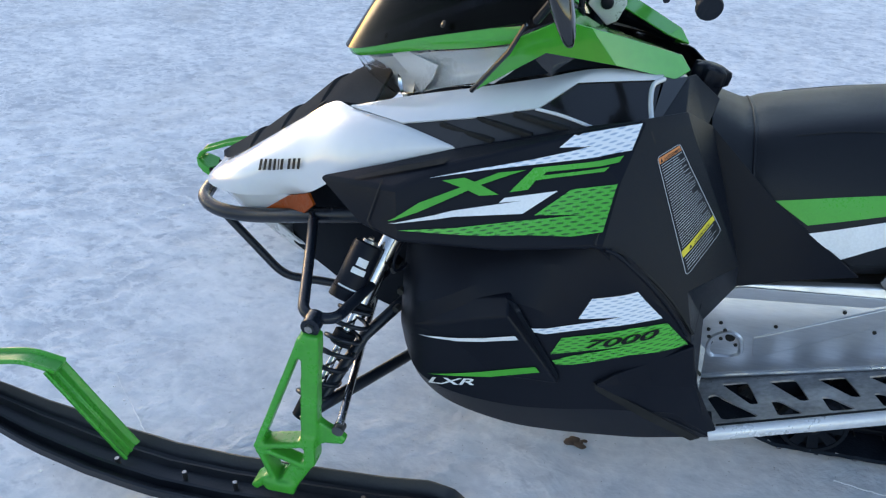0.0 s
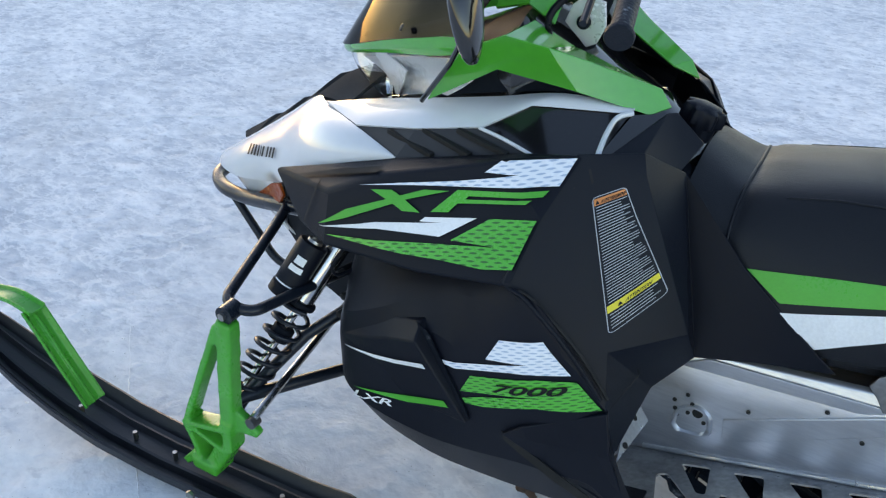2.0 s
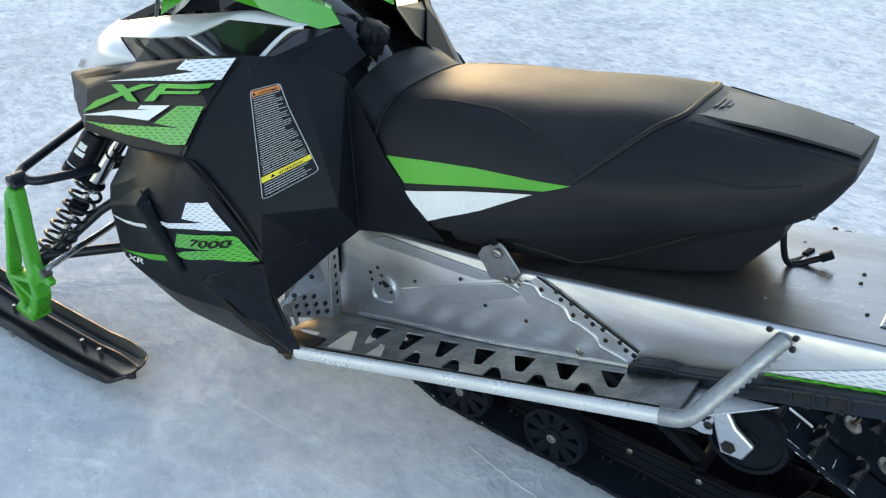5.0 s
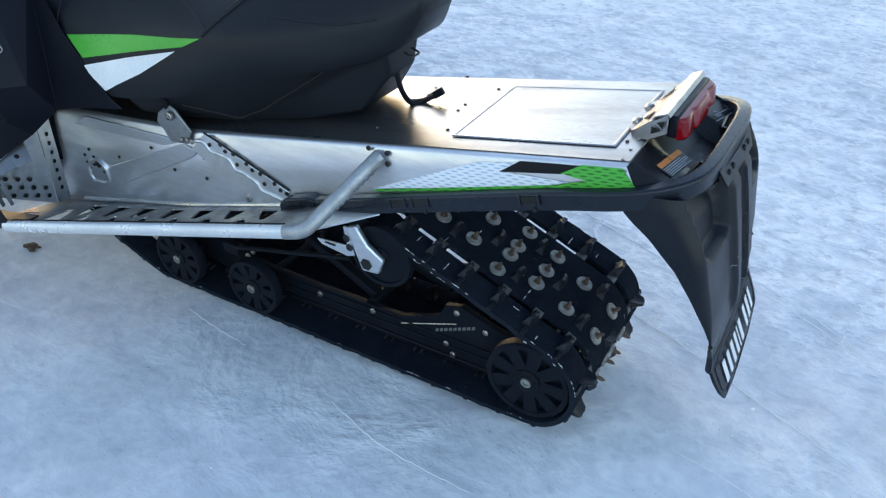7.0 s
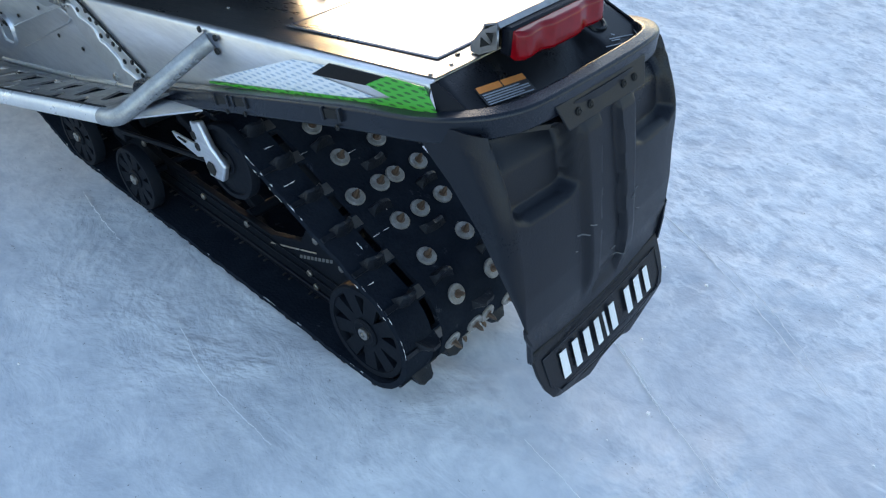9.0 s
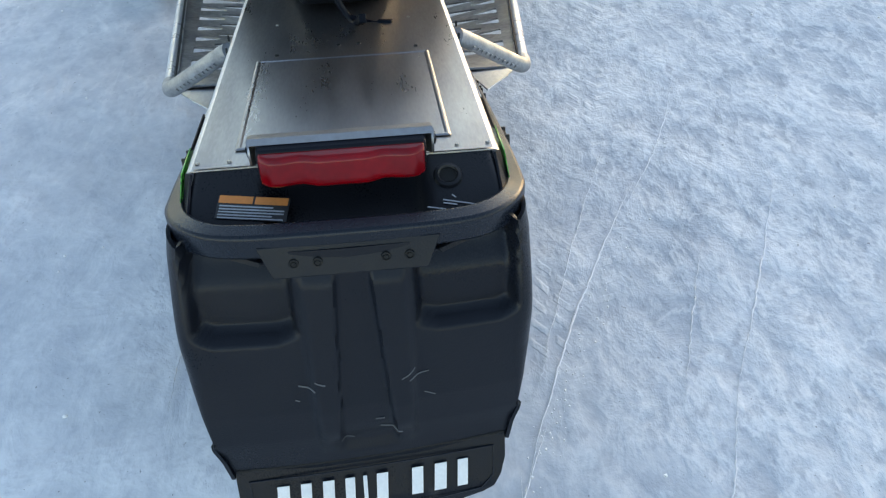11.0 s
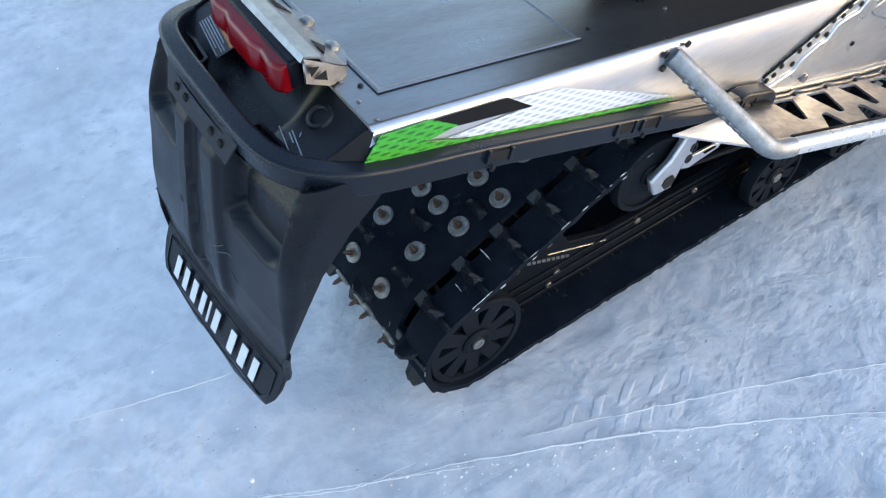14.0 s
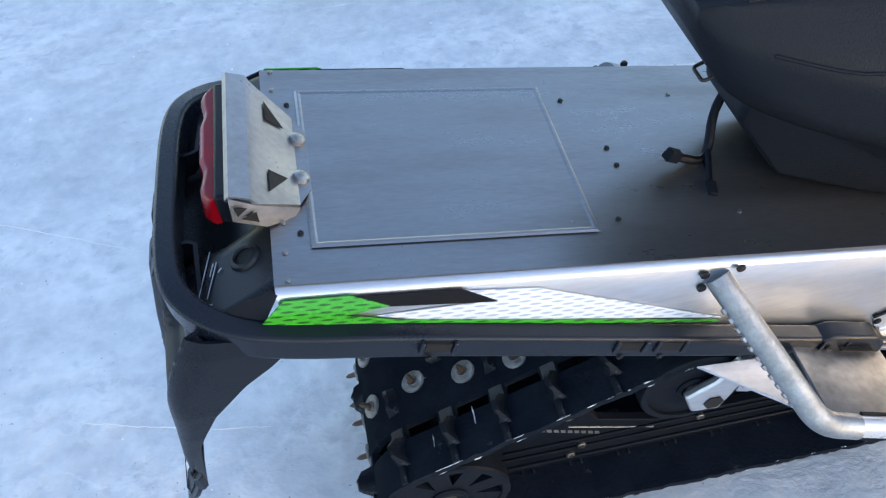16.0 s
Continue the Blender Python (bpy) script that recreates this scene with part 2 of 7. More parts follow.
def ice_material():
    """Packed snow: glazed and cloudy beside the machine, chipped and ridged farther off."""
    m = bpy.data.materials.new("packed_snow_and_ice")
    m.use_nodes = True
    nt, N = m.node_tree, m.node_tree.nodes
    L = nt.links.new
    b = N["Principled BSDF"]
    co = N.new("ShaderNodeTexCoord")

    def put(v, socket):
        if isinstance(v, (int, float)):
            socket.default_value = v
        else:
            L(v, socket)

    def calc(op, x, y=0.0, z=0.0):
        n = N.new("ShaderNodeMath")
        n.operation = op
        for v, k in zip((x, y, z), n.inputs):
            put(v, k)
        return n.outputs[0]

    def tex(scale, detail, rough=0.6, stretch=(1, 1, 1), turn=0.0, distort=0.0, shift=0.0):
        mp = N.new("ShaderNodeMapping")
        mp.inputs["Scale"].default_value = stretch
        mp.inputs["Rotation"].default_value = (0, 0, radians(turn))
        mp.inputs["Location"].default_value = (shift, shift * 0.7, 0)
        L(co.outputs["Object"], mp.inputs[0])
        n = N.new("ShaderNodeTexNoise")
        n.inputs["Scale"].default_value, n.inputs["Detail"].default_value = scale, detail
        n.inputs["Roughness"].default_value, n.inputs["Distortion"].default_value = rough, distort
        L(mp.outputs[0], n.inputs["Vector"])
        return n.outputs["Fac"]

    def rng(v, a, c, lo=0.0, hi=1.0, kind="SMOOTHSTEP"):
        r = N.new("ShaderNodeMapRange")
        r.interpolation_type = kind
        for k, x in (("From Min", a), ("From Max", c), ("To Min", lo), ("To Max", hi)):
            r.inputs[k].default_value = x
        L(v, r.inputs[0])
        return r.outputs[0]

    def mixc(f, A, B):
        x = N.new("ShaderNodeMix")
        x.data_type = "RGBA"
        L(f, x.inputs["Factor"])
        for k, v in (("A", A), ("B", B)):
            if isinstance(v, tuple):
                x.inputs[k].default_value = (*v, 1)
            else:
                L(v, x.inputs[k])
        return x.outputs["Result"]

    sep = N.new("ShaderNodeSeparateXYZ")
    L(co.outputs["Object"], sep.inputs[0])
    X, Y = sep.outputs[0], sep.outputs[1]
    clouds = tex(0.9, 4, 0.5, distort=0.3)
    soft = tex(2.6, 5, 0.55, distort=0.5, shift=3)
    mid = tex(8.0, 5, 0.6, (1.0, 1.25, 1.0), 24, 0.5)
    blot = tex(21, 4, 0.55, distort=0.4, shift=11)
    fine = tex(46, 4, 0.6)
    # chipped snow: short uneven ridges lying across the driving line
    lumps = tex(7.5, 5, 0.52, (1.0, 1.35, 1.0), 27, 0.2)
    chips = tex(19, 5, 0.56, (1.0, 1.4, 1.0), 34, 0.15, 5)
    crest = calc("SUBTRACT", 1.0, calc("MULTIPLY", calc("ABSOLUTE", calc("SUBTRACT", tex(5.5, 6, 0.62, (1.0, 1.5, 1.0), 30, 0.25, 9), 0.5)), 7.0))
    far = calc("MAXIMUM", rng(calc("ADD", Y, calc("MULTIPLY", clouds, 1.2)), 0.55, 1.35), rng(calc("ADD", X, clouds), -1.7, -2.6))
    coarse = calc("MAXIMUM", far, rng(soft, 0.48, 0.66, 0.12, 0.6))
    # worn tread print of a tyre that passed beside the machine
    u = calc("ADD", calc("MULTIPLY", X, 0.93), calc("MULTIPLY", Y, -0.37))
    v = calc("ADD", calc("MULTIPLY", X, 0.30), calc("ADD", Y, -0.395))
    wob = calc("MULTIPLY_ADD", soft, 0.10, v)
    off = calc("ABSOLUTE", calc("SUBTRACT", wob, 0.05))
    bars = calc("SINE", calc("MULTIPLY", calc("MULTIPLY_ADD", off, 0.7, u), 105.0))
    gap = rng(calc("ABSOLUTE", calc("SUBTRACT", off, 0.045)), 0.006, 0.014)
    tread = calc("MULTIPLY", calc("MULTIPLY", rng(bars, 0.1, 0.7), gap), calc("MULTIPLY", rng(off, 0.10, 0.075), rng(tex(3.2, 3, 0.5, shift=7), 0.40, 0.60)))
    tread = calc("MULTIPLY", tread, rng(X, 0.05, -0.15))

    f = calc("MULTIPLY_ADD", clouds, 1.1, calc("MULTIPLY_ADD", soft, 0.75, calc("MULTIPLY_ADD", mid, 0.85, calc("MULTIPLY_ADD", blot, 0.5, calc("MULTIPLY", fine, 0.30)))))
    f = calc("ADD", f, calc("MULTIPLY", coarse, calc("MULTIPLY_ADD", lumps, 0.95, calc("MULTIPLY_ADD", chips, 0.5, -0.76))))
    c = mixc(rng(f, 1.37, 2.08, kind="LINEAR"), (0.53, 0.565, 0.615), (0.89, 0.897, 0.91))
    # frosted crests, and a greyer tone where the chip relief is low
    c = mixc(calc("MULTIPLY", rng(crest, 0.70, 0.98), calc("MULTIPLY_ADD", coarse, 0.42, 0.06)), c, (0.97, 0.972, 0.975))
    c = mixc(calc("MULTIPLY", rng(chips, 0.44, 0.32), calc("MULTIPLY_ADD", coarse, 0.5, 0.10)), c, (0.47, 0.495, 0.54))
    c = mixc(calc("MULTIPLY", tread, 0.42), c, (0.96, 0.965, 0.97))
    # grey driving dirt in broad faint patches, single dark grains
    c = mixc(rng(tex(0.55, 6, 0.7, distort=0.8), 0.52, 0.72, 0, 0.42), c, (0.50, 0.485, 0.475))
    c = mixc(rng(tex(120, 2, 0.5, shift=2), 0.735, 0.76, 0, 0.6), c, (0.16, 0.155, 0.15))
    # hairline scratches in two directions, broken up
    for turn, size, width in ((29, 1.1, 0.0042), (-20, 1.3, 0.0034)):
        mag = calc("ABSOLUTE", calc("SUBTRACT", tex(size, 1, 0.4, (0.10, 2.4, 1.0), turn, 0.04), 0.5))
        c = mixc(calc("MULTIPLY", rng(mag, width, width * 0.2), rng(tex(1.6, 5, 0.7, turn=turn), 0.50, 0.66, 0, 0.45)), c, (0.97, 0.975, 0.98))
    L(c, b.inputs["Base Color"])
    b.inputs["Roughness"].default_value = 0.75
    b.inputs["Specular IOR Level"].default_value = 0.0
    # relief: low swells everywhere, ridges and chips where the snow is broken up
    h1 = calc("MULTIPLY_ADD", soft, 0.5, calc("MULTIPLY", mid, 0.30))
    h2 = calc("MULTIPLY", calc("MULTIPLY_ADD", lumps, 1.0, calc("MULTIPLY", rng(crest, 0.2, 1.0), 0.08)), calc("MULTIPLY_ADD", coarse, 0.85, 0.15))
    h3 = calc("MULTIPLY_ADD", chips, calc("MULTIPLY_ADD", coarse, 0.8, 0.25), calc("MULTIPLY", tread, 0.5))
    last = None
    for v, d, s in ((h1, 0.030, 0.7), (h2, 0.021, 0.75), (h3, 0.0042, 0.7), (fine, 0.0012, 0.5)):
        bp = N.new("ShaderNodeBump")
        bp.inputs["Strength"].default_value, bp.inputs["Distance"].default_value = s, d
        L(v, bp.inputs["Height"])
        if last:
            L(last, bp.inputs["Normal"])
        last = bp.outputs[0]
    L(last, b.inputs["Normal"])
    return m


M["ice"] = ice_material()
M["frost"] = material("white_scratch_snow", (0.93, 0.94, 0.96), 0.7, color2=(0.88, 0.9, 0.93), scale=30, fine=300, bump=0.4)

# ---- helpers for building ----
from mathutils.bvhtree import BVHTree


def V(*a):
    return Vector(a)


def part(name, bm, mat, parent, label="", smooth=32, bevel=0.0, thick=0.0, seg=2, flip=False):
    """Links a bmesh as one mesh object under a thing or part."""
    bmesh.ops.recalc_face_normals(bm, faces=bm.faces)
    if flip:
        bmesh.ops.reverse_faces(bm, faces=bm.faces)
    me = bpy.data.meshes.new(name)
    lim = radians(smooth)
    for f in bm.faces:
        f.smooth = True
    for e in bm.edges:
        e.smooth = not (len(e.link_faces) != 2 or e.calc_face_angle(0) > lim)
    bm.to_mesh(me)
    bm.free()
    me.materials.append(mat)
    ob = new(name, me)
    ob.parent = parent
    if label:
        ob["label"] = label
    if thick:
        md = ob.modifiers.new("thickness", "SOLIDIFY")
        md.thickness, md.offset = thick, -1
    if bevel:
        md = ob.modifiers.new("edges", "BEVEL")
        md.width, md.segments, md.limit_method, md.angle_limit = bevel, seg, "ANGLE", radians(28)
        md.harden_normals = False
    return ob


def piece(name, me, m, parent, label=""):
    ob = new(name, me)
    ob.parent = parent
    ob.matrix_basis = m
    if label:
        ob["label"] = label
    return ob


def mesh_of(name, bm, mat, smooth=35):
    bmesh.ops.recalc_face_normals(bm, faces=bm.faces)
    me = bpy.data.meshes.new(name)
    for f in bm.faces:
        f.smooth = True
    for e in bm.edges:
        e.smooth = not (len(e.link_faces) != 2 or e.calc_face_angle(0) > radians(smooth))
    bm.to_mesh(me)
    bm.free()
    me.materials.append(mat)
    return me


def box(bm, c, size, rot=None):
    m = Matrix.Translation(c) @ (rot or Matrix.Identity(4)) @ Matrix.Diagonal((*size, 1))
    return bmesh.ops.create_cube(bm, size=1, matrix=m)["verts"]


def frame_of(d, up=(0, 0, 1)):
    """A turn whose local z runs along d."""
    z = Vector(d).normalized()
    u = Vector(up)
    if abs(z.dot(u)) > 0.98:
        u = Vector((1, 0, 0))
    x = u.cross(z).normalized()
    y = z.cross(x)
    return Matrix((x, y, z)).transposed().to_4x4()


def beam(bm, a, b, w, h, up=(0, 1, 0)):
    """A bar of w by h from a to b; h is measured along up."""
    a, b = Vector(a), Vector(b)
    box(bm, (a + b) / 2, (w, h, (b - a).length), frame_of(b - a, up))


def rod(bm, a, b, r, seg=12, r2=None):
    a, b = Vector(a), Vector(b)
    bmesh.ops.create_cone(bm, cap_ends=True, segments=seg, radius1=r, radius2=r if r2 is None else r2, depth=(b - a).length,
                          matrix=Matrix.Translation((a + b) / 2) @ frame_of(b - a))


def smooth_path(pts, n=6):
    """Catmull-Rom points through pts."""
    P = [Vector(p) for p in pts]
    out = []
    for i in range(len(P) - 1):
        p0, p1, p2, p3 = P[max(i - 1, 0)], P[i], P[i + 1], P[min(i + 2, len(P) - 1)]
        for k in range(n):
            t = k / n
            out.append(0.5 * (2 * p1 + (p2 - p0) * t + (2 * p0 - 5 * p1 + 4 * p2 - p3) * t * t + (3 * p1 - p0 - 3 * p2 + p3) * t ** 3))
    out.append(P[-1])
    return out


def fillet(pts, r, n=5):
    """A path with its corners rounded off."""
    P = [Vector(p) for p in pts]
    out = [P[0]]
    for a, b, c in zip(P, P[1:], P[2:]):
        u, w = a - b, c - b
        k = min(r, u.length * 0.48, w.length * 0.48)
        p, q = b + u.normalized() * k, b + w.normalized() * k
        for i in range(n + 1):
            t = i / n
            out.append(p * (1 - t) ** 2 + b * 2 * t * (1 - t) + q * t * t)
    out.append(P[-1])
    return out


def sweep(bm, path, ring, up=(0, 0, 1), caps=True):
    """Sweeps a closed ring of (side, up) offsets along a path."""
    path = [Vector(p) for p in path]
    rows = []
    for i, p in enumerate(path):
        d = (path[min(i + 1, len(path) - 1)] - path[max(i - 1, 0)]).normalized()
        u = Vector(up)
        s = d.cross(u)
        s = s.normalized() if s.length > 1e-4 else Vector((0, 1, 0))
        u = s.cross(d)
        rows.append([bm.verts.new(p + s * a + u * b) for a, b in ring])
    n = len(ring)
    for r0, r1 in zip(rows, rows[1:]):
        for i in range(n):
            bm.faces.new((r0[i], r0[(i + 1) % n], r1[(i + 1) % n], r1[i]))
    if caps:
        bm.faces.new(rows[0][::-1])
        bm.faces.new(rows[-1])


def circle(r, n=12, rz=None):
    return [(r * math.cos(2 * math.pi * i / n), (rz or r) * math.sin(2 * math.pi * i / n)) for i in range(n)]


def tube(bm, path, r, seg=12, up=(0, 0, 1), rz=None):
    sweep(bm, path, circle(r, seg, rz), up)


def lathe(bm, profile, m, seg=20, closed=False):
    """Turns (radius, height) points round the local z of m."""
    rows = []
    for r, h in profile:
        if r < 1e-5:
            rows.append([bm.verts.new(m @ V(0, 0, h))])
        else:
            rows.append([bm.verts.new(m @ V(r * math.cos(2 * math.pi * i / seg), r * math.sin(2 * math.pi * i / seg), h)) for i in range(seg)])
    for a, b in zip(rows, rows[1:]):
        for i in range(seg):
            j = (i + 1) % seg
            if len(a) == 1 and len(b) == 1:
                continue
            if len(a) == 1:
                bm.faces.new((a[0], b[i], b[j]))
            elif len(b) == 1:
                bm.faces.new((a[i], a[j], b[0]))
            else:
                bm.faces.new((a[i], a[j], b[j], b[i]))


def facets(bm, verts, faces):
    vs = [bm.verts.new(v) for v in verts]
    for f in faces:
        bm.faces.new([vs[i] for i in f])
    return vs


def grid(bm, rows, close=False):
    vs = [[bm.verts.new(p) for p in r] for r in rows]
    for a, b in zip(vs, vs[1:]):
        n = len(a)
        for i in range(n if close else n - 1):
            j = (i + 1) % n
            bm.faces.new((a[i], a[j], b[j], b[i]))
    return vs


def ruled(bm, low, high, bulge=(0, 0, 0), n=6, nv=6, sharp=False):
    """A skin between two smooth rails, bulging out between them."""
    A, B = smooth_path(low, n), smooth_path(high, n)
    if sharp:
        P = [Vector(p) for p in low]
        A = [a.lerp(b, k / n) for a, b in zip(P, P[1:]) for k in range(n)] + [P[-1]]
    bl = Vector(bulge)
    return grid(bm, [[a.lerp(b, k / nv) + bl * math.sin(math.pi * k / nv) for k in range(nv + 1)] for a, b in zip(A, B)])


def prism(bm, pts, d):
    """A polygon pushed along d to a solid."""
    d = Vector(d)
    a = [bm.verts.new(p) for p in pts]
    b = [bm.verts.new(Vector(p) + d) for p in pts]
    bm.faces.new(a[::-1])
    bm.faces.new(b)
    n = len(a)
    for i in range(n):
        bm.faces.new((a[i], a[(i + 1) % n], b[(i + 1) % n], b[i]))


def ys(pts, s):
    """Points given with y outwards, for the side s."""
    return [(x, s * y, z) for x, y, z in pts]


def tree_of(*obs):
    """A search tree of the joined faces of some parts."""
    vs, fs = [], []
    for o in obs:
        k = len(vs)
        vs += [v.co.copy() for v in o.data.vertices]
        fs += [[i + k for i in p.vertices] for p in o.data.polygons]
    return BVHTree.FromPolygons(vs, fs)


def drape(name, polys, mat, parent, tree, s, lift=0.0022, label="", cell=0.03):
    """Flat shapes given in x and z, laid on a side face as a thin foil."""
    bm = bmesh.new()
    for poly in polys:
        one = bmesh.new()
        f = one.faces.new([one.verts.new((x, 0, z)) for x, z in poly])
        f.normal_update()
        bmesh.ops.triangulate(one, faces=[f], ngon_method="EAR_CLIP")
        for _ in range(5):
            long = [e for e in one.edges if e.calc_length() > cell]
            if not long:
                break
            bmesh.ops.subdivide_edges(one, edges=long, cuts=1)
            bmesh.ops.triangulate(one, faces=one.faces)
        old = {}
        for v in one.verts:
            hit, nor, _, _ = tree.ray_cast(V(v.co.x, s * 1.2, v.co.z), V(0, -s, 0))
            if hit is None:
                hit, nor, _, _ = tree.find_nearest(V(v.co.x, s * 0.5, v.co.z))
            if nor.y * s < 0:
                nor = -nor
            old[v] = bm.verts.new(hit + nor * lift)
        for f in one.faces:
            bm.faces.new([old[v] for v in f.verts])
        one.free()
    ob = part(name, bm, mat, parent, label, smooth=60)
    if sum(p.normal.y for p in ob.data.polygons) * s < 0:
        ob.data.flip_normals()
    return ob


def text_polys(word, size, bold=0.0, shear=0.0):
    """The outlines of a word in the built-in font, as a mesh in its own plane."""
    cu = bpy.data.curves.new("word", "FONT")
    cu.body, cu.size, cu.offset, cu.shear = word, size, bold, shear
    ob = bpy.data.objects.new("word", cu)
    scene.collection.objects.link(ob)
    dg = bpy.context.evaluated_depsgraph_get()
    me = bpy.data.meshes.new_from_object(ob.evaluated_get(dg))
    bpy.data.objects.remove(ob)
    bpy.data.curves.remove(cu)
    return me


def lettering(name, word, mat, parent, origin, across, upward, size, width=None, shear=0.0, bold=0.0, label=""):
    """A word laid in the plane of two directions."""
    me = text_polys(word, 1.0, bold, shear)
    w = max(v.co.x for v in me.vertices)
    h = max(v.co.y for v in me.vertices)
    a, u = Vector(across).normalized(), Vector(upward).normalized()
    kx = (width / w) if width else size / h
    for v in me.vertices:
        v.co = Vector(origin) + a * v.co.x * kx + u * v.co.y * size / h
    me.materials.append(mat)
    ob = new(name, me)
    ob.parent = parent
    if label:
        ob["label"] = label
    return ob


def bolt_mesh(name, r, h, mat):
    bm = bmesh.new()
    lathe(bm, [(0, h), (r * 0.45, h), (r * 0.5, h * 0.6), (r * 0.62, h * 0.6), (r * 0.7, h), (r * 0.95, h * 0.8), (r, 0)], Matrix.Identity(4), 12)
    return mesh_of(name, bm, mat)


# ---- ground ----


def build_ground():
    bm = bmesh.new()
    n = 90
    line = [math.copysign(0.9 * math.sinh(abs(i) / n * 6.7), i) for i in range(-n, n + 1)]
    rows = []
    for y in line:
        r = []
        for x in line:
            d = math.hypot(x, y)
            k = max(0.0, 1 - d / 40)
            z = -0.004 + 0.004 * noise.noise(V(x * 3.1, y * 3.1, 0)) * k + 0.012 * noise.noise(V(x * 0.45, y * 0.45, 4)) * k * min(1, d / 3)
            r.append((x - 0.9, y, z))
        rows.append(r)
    grid(bm, rows)
    g = part("ground", bm, M["ice"], None, smooth=180)
    if g.data.polygons[0].normal.z < 0:
        g.data.flip_normals()
    tagged(g, "packed bluish white snow and ice with scratches", "ground", kind="structure")
    bm = bmesh.new()
    rnd = random.Random(4)
    lines = [((0.68, 0.04), (0.10, 0.325), 0.0035), ((0.24, 0.255), (-0.60, 0.69), 0.0055), ((-0.5, 0.64), (-1.15, 0.97), 0.003), ((0.66, 0.41), (0.02, 0.735), 0.0035),
             ((0.06, 0.72), (-0.58, 1.06), 0.004), ((0.0, 0.33), (-0.75, 0.65), 0.002), ((0.45, 0.14), (0.18, 0.26), 0.0025), ((-0.95, -0.253), (-0.72, -0.290), 0.0014),
             ((-0.42, -0.34), (-0.02, -0.407), 0.0012), ((-2.87, -0.24), (-2.17, -0.83), 0.0035), ((-0.78, 2.67), (-0.12, 1.93), 0.005), ((0.95, -0.80), (0.58, -0.61), 0.003),
             ((0.66, -0.18), (0.30, -0.085), 0.002), ((0.08, 0.605), (-0.36, 0.79), 0.0025), ((0.30, 0.64), (0.66, 0.42), 0.002), ((-4.3, 0.6), (-3.4, 1.2), 0.005)]
    for _ in range(6):
        x, y, a, l = rnd.uniform(-4, 1.5), rnd.uniform(1.2, 4), rnd.uniform(-0.3, 1.3), rnd.uniform(0.3, 1.4)
        lines.append(((x, y), (x + l * math.cos(a), y + l * math.sin(a)), rnd.uniform(0.002, 0.0035)))
    for a, b, w in lines:
        a, b = V(*a, 0), V(*b, 0)
        m = 80
        side = (b - a).cross(V(0, 0, 1)).normalized()
        bow = rnd.uniform(-0.03, 0.03)
        rows = []
        for i in range(m + 1):
            t = i / m
            p = a.lerp(b, t) + side * (bow * math.sin(math.pi * t) + 0.004 * noise.noise(V(t * 9, a.x, a.y)) + 0.0025 * noise.noise(V(t * 55, a.y, 1)))
            k = w * (0.3 + 0.9 * abs(noise.noise(V(t * 37, a.y, 3)))) * math.sin(math.pi * min(max(t, 0.03), 0.97))
            z = 0.002 + 0.004 * noise.noise(V((p.x + 0.9) * 3.1, p.y * 3.1, 0)) - 0.004
            rows.append([p + side * k + V(0, 0, z), p + V(0, 0, z + 0.0022), p - side * k + V(0, 0, z)])
        grid(bm, rows)
    g = part("ice_scratches", bm, M["frost"], None, smooth=180)
    tagged(g, "thin white scratches across the packed ice", "scratch", kind="stuff")
    # loose crumbs of snow
    bm = bmesh.new()
    for _ in range(420):
        x, y = rnd.uniform(-4, 1.6), rnd.uniform(-1.6, 3.6)
        if -2.2 < x < 0.2 and -0.6 < y < 0.6:
            continue
        r = rnd.uniform(0.0015, 0.005)
        bmesh.ops.create_icosphere(bm, subdivisions=1, radius=r, matrix=Matrix.Translation((x, y, r * 0.1)) @ Matrix.Diagonal((1, rnd.uniform(0.6, 1.3), 0.6, 1)))
    for _ in range(170):
        t, r = rnd.random(), rnd.uniform(0.0008, 0.0026)
        x, y = 0.25 - 1.55 * t + rnd.gauss(0, 0.015), 0.25 + 0.85 * t + rnd.gauss(0, 0.02)
        bmesh.ops.create_icosphere(bm, subdivisions=1, radius=r, matrix=Matrix.Translation((x, y, r * 0.1)) @ Matrix.Diagonal((1.4, rnd.uniform(0.6, 1.3), 0.5, 1)))
    g = part("snow_crumbs", bm, M["frost"], None, smooth=80)
    tagged(g, "loose white crumbs of snow on the ice", "snow", kind="stuff")
    bm = bmesh.new()
    for _ in range(9):
        x, y, r = -1.545 + rnd.uniform(-0.022, 0.022), -0.275 + rnd.uniform(-0.012, 0.012), rnd.uniform(0.006, 0.014)
        bmesh.ops.create_icosphere(bm, subdivisions=2, radius=r, matrix=Matrix.Translation((x, y, 0.0)) @ Matrix.Diagonal((1.3, 0.8, 0.35, 1)))
    for v in bm.verts:
        v.co += V(noise.noise(v.co * 90), noise.noise(v.co * 97), 0) * 0.004
    tagged(part("dirt_clod", bm, M["debris"], None), "small brown clod of dirt lying on the ice", "dirt")


build_ground()

# ---- snowmobile: chassis ----
sled = new("snowmobile")
sled.empty_display_size = 0.3
tagged(sled, "green, white and black snowmobile parked on packed ice", "snowmobile")

TOP = [(-1.52, 0.445), (-1.24, 0.472), (-0.86, 0.515), (-0.36, 0.611), (0.148, 0.709)]
LOW = [(-1.52, 0.13), (-1.38, 0.17), (-0.92, 0.292), (-0.6, 0.392), (-0.3, 0.525), (0.148, 0.665)]


def along(table, x):
    for (x0, z0), (x1, z1) in zip(table, table[1:]):
        if x <= x1:
            return z0 + (z1 - z0) * (x - x0) / (x1 - x0)
    return table[-1][1]


def top_z(x):
    return along(TOP, x)


def low_z(x):
    return along(LOW, x)


